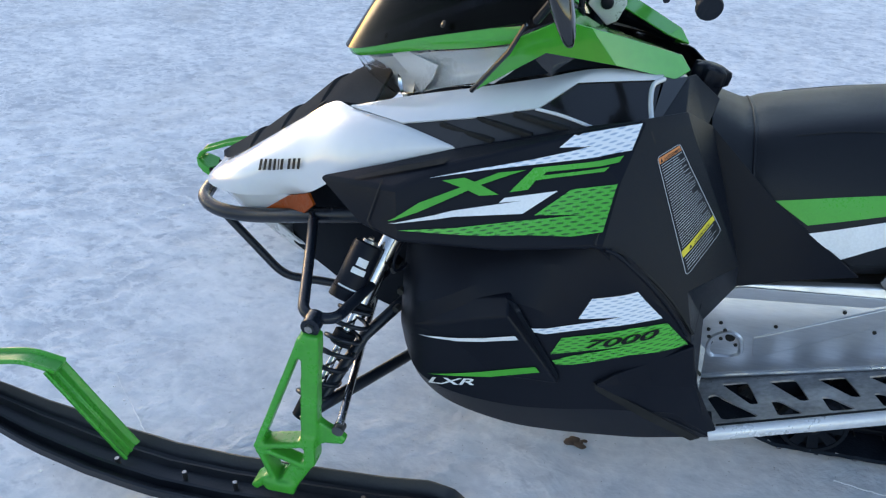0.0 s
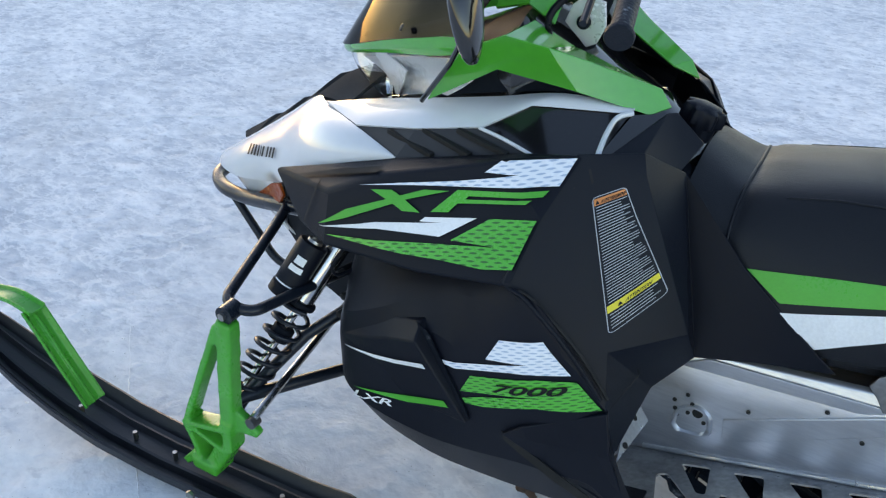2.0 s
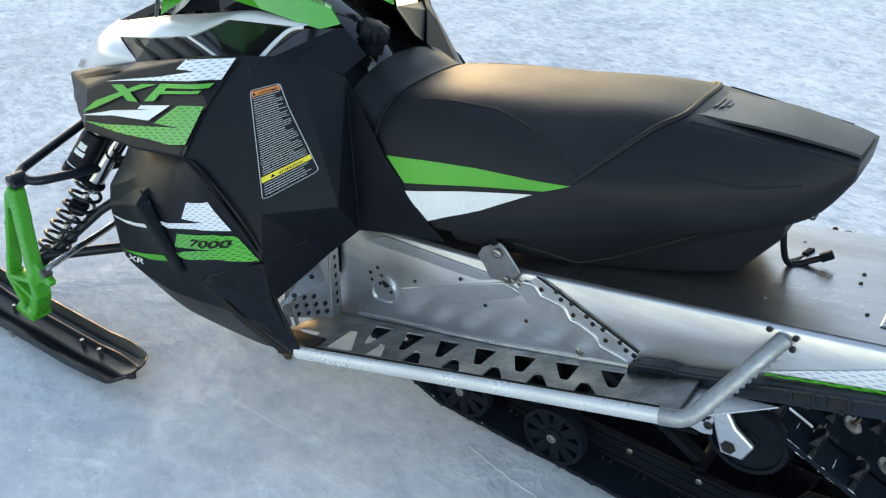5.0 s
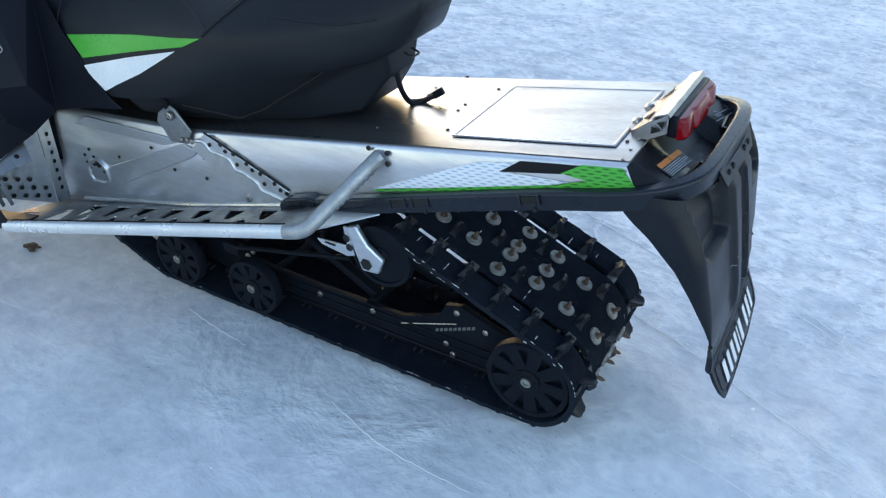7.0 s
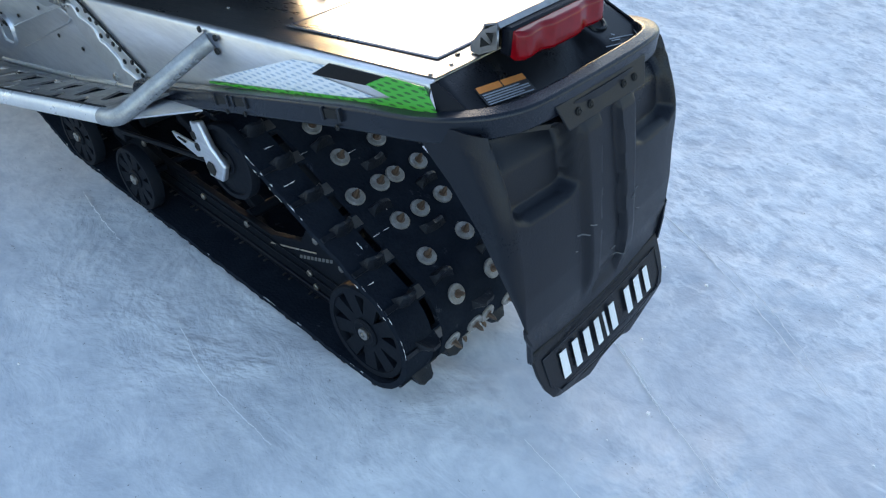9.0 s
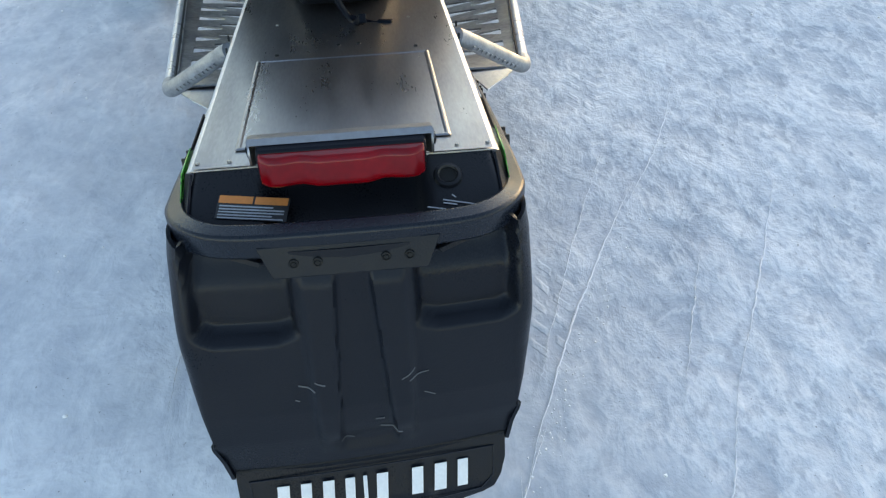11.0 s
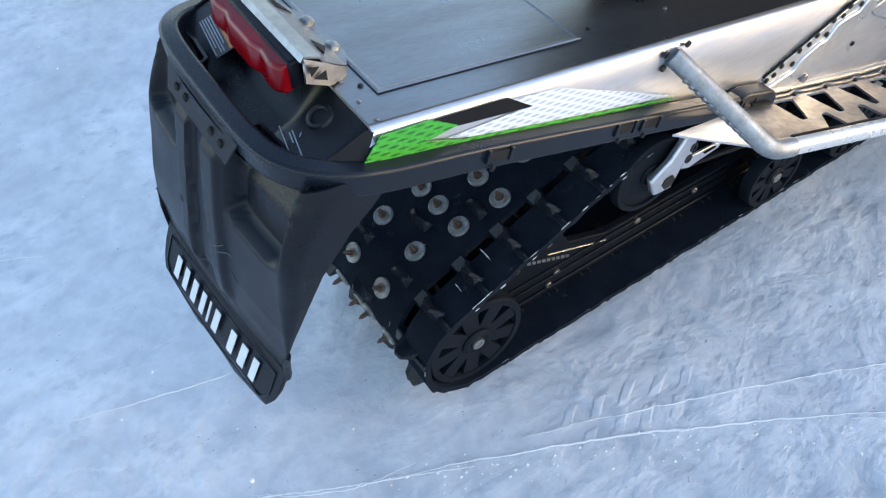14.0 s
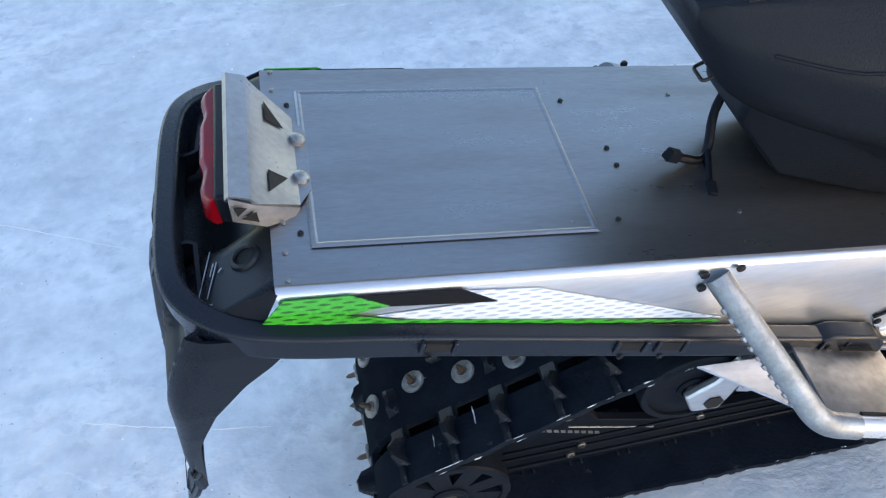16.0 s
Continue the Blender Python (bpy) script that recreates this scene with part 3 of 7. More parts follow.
SLOPE = math.atan2(0.709 - 0.611, 0.508)
TUN = 0.2
bolt_dark = bolt_mesh("bolt", 0.0065, 0.0035, M["darkbolt"])
bolt_zinc = bolt_mesh("bolt", 0.008, 0.005, M["zinc"])
rivet = bolt_mesh("rivet", 0.0055, 0.003, M["zinc"])
rivet_dark = bolt_mesh("rivet", 0.0045, 0.0025, M["darkbolt"])


SIDE = {-1: Matrix.Rotation(radians(90), 4, "X"), 1: Matrix.Rotation(radians(-90), 4, "X")}


def build_tunnel():
    bm = bmesh.new()
    rows = []
    xs = [-1.52, -1.38, -1.24, -1.05, -0.86, -0.7, -0.5, -0.36, -0.2, 0.0, 0.148]
    for x in xs:
        t, l = top_z(x), low_z(x)
        half = [(TUN + 0.006, l), (TUN + 0.003, (l + t) / 2), (TUN, t - 0.007), (TUN - 0.003, t - 0.003), (TUN - 0.009, t), (TUN * 0.5, t + 0.001), (0, t + 0.001)]
        rows.append([(x, -y, z) for y, z in half] + [(x, y, z) for y, z in half[-2::-1]])
    grid(bm, rows)
    tun = part("tunnel", bm, M["alu"], sled, "brushed bare aluminium tunnel", smooth=40, thick=0.0025)
    # added skin over the top face: its shading is put into a darker aluminium
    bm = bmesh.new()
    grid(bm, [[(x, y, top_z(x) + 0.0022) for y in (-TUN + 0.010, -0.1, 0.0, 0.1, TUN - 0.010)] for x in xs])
    part("top_sheet", bm, M["alushade"], tun, "added skin on the tunnel top, aluminium toned darker for its shading", smooth=60)
    # raised panel on top
    up = V(-math.sin(SLOPE), 0, math.cos(SLOPE))
    for name, x0, x1, w in (("raised_panel", -0.222, 0.106, 0.141),):
        bm = bmesh.new()
        c = V((x0 + x1) / 2, 0, top_z((x0 + x1) / 2) + 0.0040)
        turn = Matrix.Rotation(-SLOPE, 4, "Y")
        l = (x1 - x0) / math.cos(SLOPE)
        rim = 0.008
        zs = [(0, 0.0), (rim * 0.35, 0.0016), (rim * 0.65, 0.0016), (rim, 0.0004)]
        rows = []
        for k, h in zs:
            a, b = l / 2 - k, w - k
            rows.append([c + turn @ V(x, y, h) for x, y in ((-a, -b), (a, -b), (a, b), (-a, b))])
        vs = grid(bm, rows, close=True)
        bm.faces.new(vs[-1])
        # same shaded copy of the aluminium as the skin around it
        part(name, bm, M["alushade"], tun, smooth=20)
    for x, y, dark in ((-0.247, -0.11, 1), (-0.251, 0.122, 1), (-0.28, -0.008, 1), (-0.282, 0.026, 1), (0.116, 0.117, 1), (0.117, -0.113, 1), (-0.193, 0.123, 0), (-0.193, -0.112, 0),
                       (0.134, 0.10, 0), (0.134, 0.145, 0), (0.134, 0.185, 0), (0.134, -0.10, 0), (0.134, -0.145, 0), (0.134, -0.185, 0), (-0.41, -0.12, 0), (-0.41, 0.12, 0)):
        piece("bolt" if dark else "rivet", bolt_dark if dark else rivet, Matrix.Translation((x, y, top_z(x) + 0.0028)) @ Matrix.Rotation(-SLOPE, 4, "Y") @ Matrix.Scale(0.56, 4), tun)
    # faint scuffs near the seat
    for s in (-1, 1):
        f = TUN + 0.004
        # stamped ribs and plates on the side
        for pts, h in (([(-1.190, 0.336), (-1.184, 0.289), (-1.174, 0.283), (-0.877, 0.447), (-0.861, 0.466), (-0.905, 0.475)], 0.005),
                       ([(-1.295, 0.430), (-1.241, 0.464), (-0.930, 0.480), (-0.932, 0.470), (-0.970, 0.453)], 0.004)):
            bm = bmesh.new()
            prism(bm, fillet([(x, s * (f - 0.002), z) for x, z in pts + pts[:1]], 0.012, 3)[:-1], (0, s * h, 0))
            part("stamped_rib", bm, M["alu"], tun, bevel=0.003, seg=3)
        bm = bmesh.new()
        pts = [(-1.288, 0.282), (-1.283, 0.326), (-1.242, 0.351), (-1.208, 0.333), (-1.202, 0.286), (-1.222, 0.269), (-1.277, 0.264)]
        ring = fillet([(x, s * f, z) for x, z in pts + pts[:1]], 0.02, 4)[:-1]
        c = V(-1.246, s * f, 0.306)
        grid(bm, [[c + (p - c) * k + V(0, s * h, 0) for p in ring] for k, h in ((1.0, -0.001), (0.93, 0.006), (0.82, 0.006), (0.72, 0.0008))], close=True)
        part("bearing_boss", bm, M["alu"], tun, smooth=50)
        hb = bmesh.new()
        lathe(hb, [(0.011, 0.002), (0.0105, 0.004), (0, 0.004)], Matrix.Translation((-1.238, s * f, 0.329)) @ SIDE[s], 16)
        part("hole", hb, M["hole"], tun)
        for x, z in ((-1.287, 0.342), (-1.264, 0.364), (-1.252, 0.345), (-1.283, 0.322), (-1.277, 0.308), (-1.257, 0.321), (-1.223, 0.309), (-1.149, 0.373), (-1.021, 0.433), (-0.952, 0.392), (-0.847, 0.398),
                     (-0.788, 0.429), (-0.733, 0.402), (-0.874, 0.460), (-0.845, 0.453)):
            piece("rivet", rivet_dark, Matrix.Translation((x, s * f, z)) @ SIDE[s], tun)
        # edge beading along the lower inner seam
        bm = bmesh.new()
        sweep(bm, ys([(-1.33, f + 0.002, 0.197), (-0.92, f + 0.002, 0.304), (-0.6, f + 0.002, 0.402)], s), circle(0.006, 8))
        part("seam", bm, M["aluplate"], tun)
        # slanting gusset with a scalloped ridge
        bm = bmesh.new()
        prism(bm, [(x, s * f, z) for x, z in ((-0.829, 0.521), (-0.592, 0.438), (-0.604, 0.406), (-0.708, 0.373), (-0.876, 0.47))], (0, s * 0.004, 0))
        br = part("brace", bm, M["aluplate"], tun, "stamped aluminium brace with scalloped ridge", bevel=0.0015)
        bm = bmesh.new()
        tube(bm, [(-0.829, s * (f + 0.003), 0.523), (-0.79, s * (f + 0.003), 0.511), (-0.592, s * (f + 0.003), 0.441)], 0.0024, 6)
        part("brace_edge", bm, M["hole"], br)
        bm = bmesh.new()
        ridge = [(-0.859, 0.495), (-0.832, 0.501), (-0.814, 0.48), (-0.801, 0.481), (-0.762, 0.478), (-0.743, 0.45), (-0.727, 0.453), (-0.684, 0.437), (-0.674, 0.418), (-0.657, 0.418), (-0.608, 0.411)]
        tube(bm, fillet([(x, s * (f + 0.003), z) for x, z in ridge], 0.008, 3), 0.0055, 8)
        part("scalloped_ridge", bm, M["aluplate"], tun, smooth=50)
        for x, z in ((-0.815, 0.497), (-0.781, 0.506), (-0.769, 0.492), (-0.745, 0.492), (-0.738, 0.467), (-0.709, 0.477), (-0.694, 0.465), (-0.671, 0.462), (-0.662, 0.439), (-0.632, 0.448), (-0.617, 0.436), (-0.60, 0.432)):
            piece("bolt", bolt_dark, Matrix.Translation((x, s * (f + 0.004), z)) @ SIDE[s] @ Matrix.Scale(0.8, 4), tun)
        piece("bolt", bolt_zinc, Matrix.Translation((-0.714, s * (f + 0.004), 0.385)) @ SIDE[s] @ Matrix.Scale(1.1, 4), tun)
        bm = bmesh.new()
        prism(bm, ys([(-0.974, f, 0.519), (-0.964, f, 0.543), (-0.94, f, 0.56), (-0.921, f, 0.57), (-0.907, f, 0.562), (-0.867, f, 0.517), (-0.883, f, 0.481), (-0.94, f, 0.473), (-0.956, f, 0.499)], s), (0, s * 0.006, 0))
        part("seat_bracket", bm, M["board"], tun, bevel=0.002)
        piece("bolt", bolt_zinc, Matrix.Translation((-0.922, s * (f + 0.009), 0.545)) @ SIDE[s] @ Matrix.Scale(1.4, 4), tun)
        for i in range(3):
            piece("bolt", bolt_zinc, Matrix.Translation((-0.898 + i * 0.017, s * (f + 0.009), 0.490 + i * 0.002)) @ SIDE[s] @ Matrix.Scale(0.8, 4), tun)
        # dark strut from the bracket up under the seat
        bm = bmesh.new()
        beam(bm, (-0.93, s * (f + 0.004), 0.56), (-0.985, s * (f - 0.012), 0.63), 0.016, 0.008)
        part("seat_strut", bm, M["skid"], tun, bevel=0.002)
        # foil on the tail of the tunnel
        y = s * (TUN + 0.0065)

        def foil(name, pts, mat, lift=0.0):
            bm = bmesh.new()
            prism(bm, [(x, s * (TUN + 0.0016 + lift + 0.006 * (top_z(x) - z) / (top_z(x) - low_z(x))), z) for x, z in pts], (0, s * 0.0012, 0))
            part(name, bm, M[mat], tun)

        foil("foil", [(-0.365, 0.515), (-0.13, 0.640), (-0.045, 0.66), (-0.085, 0.634), (0.05, 0.650), (0.0, 0.628)], "foilwhite_tail")
        foil("foil", [(-0.045, 0.665), (0.075, 0.688), (0.035, 0.662), (-0.083, 0.634)], "foilblack", 0.0015)
        foil("foil", [(0.072, 0.690), (0.142, 0.702), (0.172, 0.674), (-0.36, 0.511), (-0.36, 0.515), (0.03, 0.640), (0.085, 0.664), (0.035, 0.664)], "foilgreen_tail", 0.0025)
    return tun


tunnel = build_tunnel()


def build_boards():
    for s in (-1, 1):
        def inner(x, k=0.0):
            return V(x, s * (TUN + 0.008), low_z(x) + 0.004 + k)

        def outer(x, k=0.0):
            t = (x + 1.279) / 0.803
            return V(x, s * (0.465 - 0.11 * t), 0.262 + 0.189 * t + k)

        def at(x, v, k=0.0):
            return inner(x, k).lerp(outer(x, k), v)

        bm = bmesh.new()

        def loop(pts, r, step=0.05):
            # a closed outline in x and share of the width, with round corners
            P = [V(x, v * 0.25, 0) for x, v in pts]
            m0 = (P[0] + P[-1]) / 2
            Q = fillet([m0] + P + [m0], r, 4)[:-1] if r else P
            out = []
            for a, b in zip(Q, Q[1:] + Q[:1]):
                k = max(1, int((b - a).length / step))
                out += [a.lerp(b, t / k) for t in range(k)]
            vs = [bm.verts.new(p) for p in out]
            for a, b in zip(vs, vs[1:] + vs[:1]):
                bm.edges.new((a, b))

        loop([(-1.42, 0.0), (-0.46, 0.0), (-0.46, 1.0), (-1.285, 1.0), (-1.34, 0.92), (-1.42, 0.86)], 0)
        loop([(-1.398, 0.50), (-1.335, 0.50), (-1.322, 0.58), (-1.330, 0.76)], 0.010)
        loop([(-1.275, 0.38), (-1.256, 0.33), (-1.178, 0.79), (-1.252, 0.80)], 0.012)
        for k in range(7):
            x = -1.240 + 0.0975 * k
            loop([(x, 0.15), (x + 0.055, 0.135), (x + 0.066, 0.57), (x + 0.050, 0.57)], 0.008)
            if k < 6:
                loop([(x + 0.090, 0.52), (x + 0.106, 0.53), (x + 0.144, 0.80), (x + 0.096, 0.80)], 0.008)
        bmesh.ops.triangle_fill(bm, use_beauty=True, use_dissolve=False, edges=bm.edges)
        for v in bm.verts:
            v.co = at(v.co.x, v.co.y / 0.25)
        board = part("running_board", bm, M["board"], sled, "scuffed aluminium running board with sawtooth openings", smooth=60, thick=0.004)
        for k in range(7):
            bm = bmesh.new()
            x = -1.240 + 0.0975 * k
            edge = [at(x - 0.034, 0.03, 0.003), at(x - 0.008, 0.085, 0.003), at(x + 0.056, 0.075, 0.003), at(x + 0.066, 0.03, 0.003)]
            tube(bm, fillet(edge, 0.012, 3), 0.0024, 6)
            part("pressed_lip", bm, M["board"], board)
        for i in range(8):
            p = at(-1.258 + i * 0.0975, 0.09, 0.001)
            piece("rivet", rivet_dark, Matrix.Translation(p), board)
        # edge tube and the bent rear tube
        bm = bmesh.new()
        tube(bm, [outer(-1.285, 0.004), outer(-1.0, 0.004), outer(-0.482, 0.004)], 0.0125, 14, rz=0.0155)
        part("edge_tube", bm, M["rail"], board, "smooth silver edge tube")
        bm = bmesh.new()
        path = fillet([outer(-0.482, 0.004), outer(-0.437, 0.006), V(-0.352, s * 0.214, 0.587), V(-0.347, s * 0.204, 0.594)], 0.045, 8)
        tube(bm, path, 0.0158, 16)
        bent = part("bent_tube", bm, M["galv"], board, "grey galvanised bent foot tube", smooth=50)
        a, b = V(-0.437, s * 0.345, 0.470), V(-0.352, s * 0.214, 0.587)
        bm = bmesh.new()
        d = (b - a).normalized()
        upn = V(0.9, 0, 0) - d * d.x * 0.9
        upn.normalize()
        for i in range(11):
            p = a.lerp(b, 0.18 + i * 0.07) + upn * 0.0145
            box(bm, p, (0.006, 0.010, 0.006), frame_of(d, (1, 0, 0)))
        part("grip_teeth", bm, M["galv"], board)
        for dx, dz in ((-0.022, 0.012), (0.022, 0.012), (0.022, -0.012)):
            piece("bolt", bolt_dark, Matrix.Translation((-0.352 + dx, s * (TUN + 0.004), 0.592 + dz)) @ SIDE[s] @ Matrix.Scale(0.9, 4), board)
        # blade under the tube
        bm = bmesh.new()
        prism(bm, ys([(-0.56, 0.225, 0.415), (-0.316, 0.258, 0.497), (-0.46, 0.345, 0.452), (-0.5, 0.34, 0.44)], s), (0, 0, -0.004))
        part("gusset", bm, M["alu"], board, bevel=0.001)
        # dark seam between board and edge tube, black line along the brace
        bm = bmesh.new()
        tube(bm, [outer(-1.27, 0.016) + V(0, -s * 0.011, 0), outer(-0.9, 0.016) + V(0, -s * 0.011, 0), outer(-0.49, 0.016) + V(0, -s * 0.011, 0)], 0.0028, 6)
        part("edge_seam", bm, M["hole"], board)
        # perforated heel plate in front, folded along its inner strip
        def plate(name, pts, label=""):
            bm = bmesh.new()
            facets(bm, ys(pts, s), [tuple(range(len(pts)))])
            ob = part(name, bm, M["aluplate"], board, label, thick=0.003, bevel=0.001)
            nor = (V(*pts[1]) - V(*pts[0])).cross(V(*pts[2]) - V(*pts[0])).normalized()
            nor = V(nor.x, s * nor.y, nor.z)
            return ob, (nor if nor.x > 0 else -nor)

        hole = bmesh.new()
        lathe(hole, [(0.0062, 0), (0.0062, 0.0012), (0, 0.0012)], Matrix.Identity(4), 10)
        hm = mesh_of("perforation", hole, M["hole"])

        def pierce(ob, nor, pts):
            for p in pts:
                piece("perforation", hm, Matrix.Translation(V(p[0], s * p[1], p[2]) + nor * 0.0035) @ frame_of(nor), ob)

        heel, nor = plate("heel_plate", [(-1.385, 0.216, 0.185), (-1.385, 0.216, 0.445), (-1.368, 0.264, 0.455), (-1.368, 0.266, 0.202)], "perforated aluminium heel plate")
        pierce(heel, nor, [(-1.3765, 0.240, 0.395 - 0.0265 * k) for k in range(7)])
        back, nor = plate("heel_panel", [(-1.367, 0.267, 0.202), (-1.367, 0.265, 0.430), (-1.372, 0.400, 0.430), (-1.372, 0.410, 0.290)])
        pierce(back, nor, [(-1.3685, 0.285 + 0.031 * i + 0.004 * j, 0.236 + 0.026 * j + 0.0155 * i) for j in range(3) for i in range(4) if not (j == 2 and i == 0)])
        shelf, nor = plate("heel_shelf", [(-1.322, 0.468, 0.376), (-1.350, 0.322, 0.425), (-1.306, 0.338, 0.380)], "folded corner plate")
        shelf.data.materials[0] = M["guard"]
        pierce(shelf, nor, [(-1.328, 0.362, 0.396), (-1.322, 0.425, 0.382)])
        for k in range(3):
            bm = bmesh.new()
            beam(bm, (-1.345, s * (0.462 - 0.022 * k), 0.372 - 0.006 * k), (-1.352, s * (0.440 - 0.022 * k), 0.285 - 0.008 * k), 0.010, 0.003, up=(1, 0, 0))
            part("grille_bar", bm, M["aluplate"], board, bevel=0.001)


build_boards()


def build_rear():
    # one bumper bar that runs along both sides and round the tail
    half = [(-0.595, 0.222, 0.408), (-0.3, 0.222, 0.508), (0.0, 0.219, 0.607), (0.14, 0.217, 0.648), (0.198, 0.209, 0.668), (0.243, 0.178, 0.682), (0.264, 0.125, 0.688), (0.268, 0.0, 0.689)]
    path = smooth_path([(x, -y, z) for x, y, z in half] + [(x, y, z) for x, y, z in half[-2::-1]], 5)
    bm = bmesh.new()
    w, h = 0.0135, 0.018
    sweep(bm, path, [(-w, -h), (w, -h), (w, h), (-w, h)])
    bumper = part("rear_bumper", bm, M["bumper"], sled, "black powder-coated rear bumper bar", smooth=30, bevel=0.005, seg=3)
    for s in (-1, 1):
        for x in (-0.009, -0.237, -0.289, -0.52):
            z = along([(-0.595, 0.408), (-0.3, 0.508), (0.0, 0.607), (0.165, 0.66)], x)
            bm = bmesh.new()
            box(bm, (x, s * 0.2335, z + 0.006), (0.03, 0.006, 0.014), Matrix.Rotation(-0.33, 4, "Y"))
            part("slot", bm, M["hole"], bumper)
            for dx in (-0.018, 0.018):
                bm = bmesh.new()
                box(bm, (x + dx, s * 0.235, z + 0.006 + dx * 0.33), (0.005, 0.008, 0.02), Matrix.Rotation(-0.33, 4, "Y"))
                part("slot_rim", bm, M["bumper"], bumper, bevel=0.001)
            piece("rivet", rivet_dark, Matrix.Translation((x + 0.012, s * 0.2352, z - 0.011)) @ SIDE[s], bumper)
        # moulded end block where the bar meets the running board
        bm = bmesh.new()
        prism(bm, ys([(-0.600, 0.208, 0.418), (-0.597, 0.208, 0.390), (-0.552, 0.208, 0.400), (-0.505, 0.208, 0.417), (-0.499, 0.208, 0.458), (-0.520, 0.208, 0.460), (-0.585, 0.208, 0.437)], s), (0, s * 0.029, 0))
        block = part("end_block", bm, M["bumper"], bumper, bevel=0.004)
        bm = bmesh.new()
        beam(bm, (-0.578, s * 0.2368, 0.419), (-0.528, s * 0.2368, 0.437), 0.0016, 0.013)
        part("recess", bm, M["hole"], block)
        piece("rivet", rivet_dark, Matrix.Translation((-0.512, s * 0.237, 0.441)) @ SIDE[s], block)
    # flange with four bolts
    bm = bmesh.new()
    prism(bm, [(0.2775, -0.108, 0.690), (0.2775, 0.108, 0.690), (0.2950, 0.092, 0.654), (0.2950, -0.092, 0.654)], (0.003, 0, 0.001))
    fl = part("flange", bm, M["flap"], bumper, bevel=0.003)
    hb = bolt_mesh("bolt", 0.0062, 0.003, M["hole"])
    for y in (-0.066, -0.038, 0.042, 0.07):
        piece("bolt", hb, Matrix.Translation((0.2895, y, 0.671)) @ Matrix.Rotation(radians(75), 4, "Y"), bumper)
    # black tail tray behind the tunnel
    bm = bmesh.new()
    rows = []
    for x, z, w in ((0.142, 0.7085, 0.19), (0.152, 0.7065, 0.19), (0.205, 0.687, 0.200), (0.235, 0.677, 0.186), (0.262, 0.668, 0.150), (0.278, 0.664, 0.11)):
        r = []
        for i in range(-28, 29):
            y = w * i / 28
            dip = -0.030 * max(0.0, min(1.0, (x - 0.16) / 0.03)) * max(0.0, min(1.0, (0.100 - abs(y)) / 0.018)) * max(0.0, min(1.0, (0.285 - x) / 0.03))
            r.append((x, y, z + dip - 0.006 * (abs(i) == 28)))
        rows.append(r)
    grid(bm, rows)
    tray = part("tail_tray", bm, M["tray"], sled, "satin black plastic tail tray", smooth=45, thick=0.004)
    # turned-down cheek between tray and side foil
    for s in (-1, 1):
        bm = bmesh.new()
        facets(bm, ys([(0.146, 0.197, 0.704), (0.152, 0.19, 0.706), (0.235, 0.192, 0.68), (0.235, 0.206, 0.66), (0.172, 0.206, 0.664)], s), [(0, 1, 2, 3, 4)])
        part("tray_cheek", bm, M["black"], tray, thick=0.003)
    # plugged grommet
    x, y = 0.180, 0.128
    bm = bmesh.new()
    place = Matrix.Translation((x, y, 0.706 - (x - 0.152) * 0.36)) @ Matrix.Rotation(0.35, 4, "Y")
    lathe(bm, [(0.019, 0.0), (0.017, 0.004), (0.013, 0.005), (0.011, 0.003), (0.011, 0.001)], place, 20)
    grommet = part("grommet", bm, M["tray"], tray, smooth=30)
    bm = bmesh.new()
    lathe(bm, [(0.0115, 0.001), (0.006, 0.0008), (0, 0.0008)], place, 16)
    part("plug", bm, M["hole"], grommet)
    # warning labels on the tray
    def flat(name, pts, mat, k):
        bm = bmesh.new()
        prism(bm, [(x, y, 0.7065 - (x - 0.152) * 0.36 + k) for x, y in pts], (0, 0, 0.0006))
        part(name, bm, M[mat], tray)
    flat("label", [(0.185, -0.156), (0.197, -0.069), (0.227, -0.075), (0.214, -0.161)], "labelgrey", 0.0015)
    for u0, u1 in ((0.02, 0.49), (0.52, 0.98)):
        flat("label_head", [(0.185 + 0.012 * u0, -0.156 + 0.087 * u0), (0.185 + 0.012 * u1, -0.156 + 0.087 * u1), (0.1945 + 0.012 * u1, -0.158 + 0.087 * u1), (0.1945 + 0.012 * u0, -0.158 + 0.087 * u0)], "labelorange", 0.0024)
    for i in range(5):
        x, e = 0.1975 + i * 0.0038, 0.0 if i % 3 else 0.16
        flat("print_line", [(x + 0.0006, -0.155 - i * 0.0007), (x + 0.0115 - 0.012 * e, -0.076 - 0.087 * e - i * 0.0007), (x + 0.013 - 0.012 * e, -0.0763 - 0.087 * e - i * 0.0007), (x + 0.0021, -0.1553 - i * 0.0007)], "labeltext", 0.0024)
    for a, b in (((0.222, 0.098), (0.238, 0.17)), ((0.238, 0.17), (0.219, 0.176)), ((0.214, 0.118), (0.225, 0.165)), ((0.218, 0.118), (0.222, 0.135)), ((0.208, 0.13), (0.212, 0.134))):
        d = V(b[0] - a[0], b[1] - a[1], 0).normalized()
        q = V(-d.y, d.x, 0) * 0.0007
        flat("print_line", [(a[0] + q.x, a[1] + q.y), (b[0] + q.x, b[1] + q.y), (b[0] - q.x, b[1] - q.y), (a[0] - q.x, a[1] - q.y)], "labeltext", 0.0016)

    # tail light under its bent sheet-metal guard
    bm = bmesh.new()
    rows = []
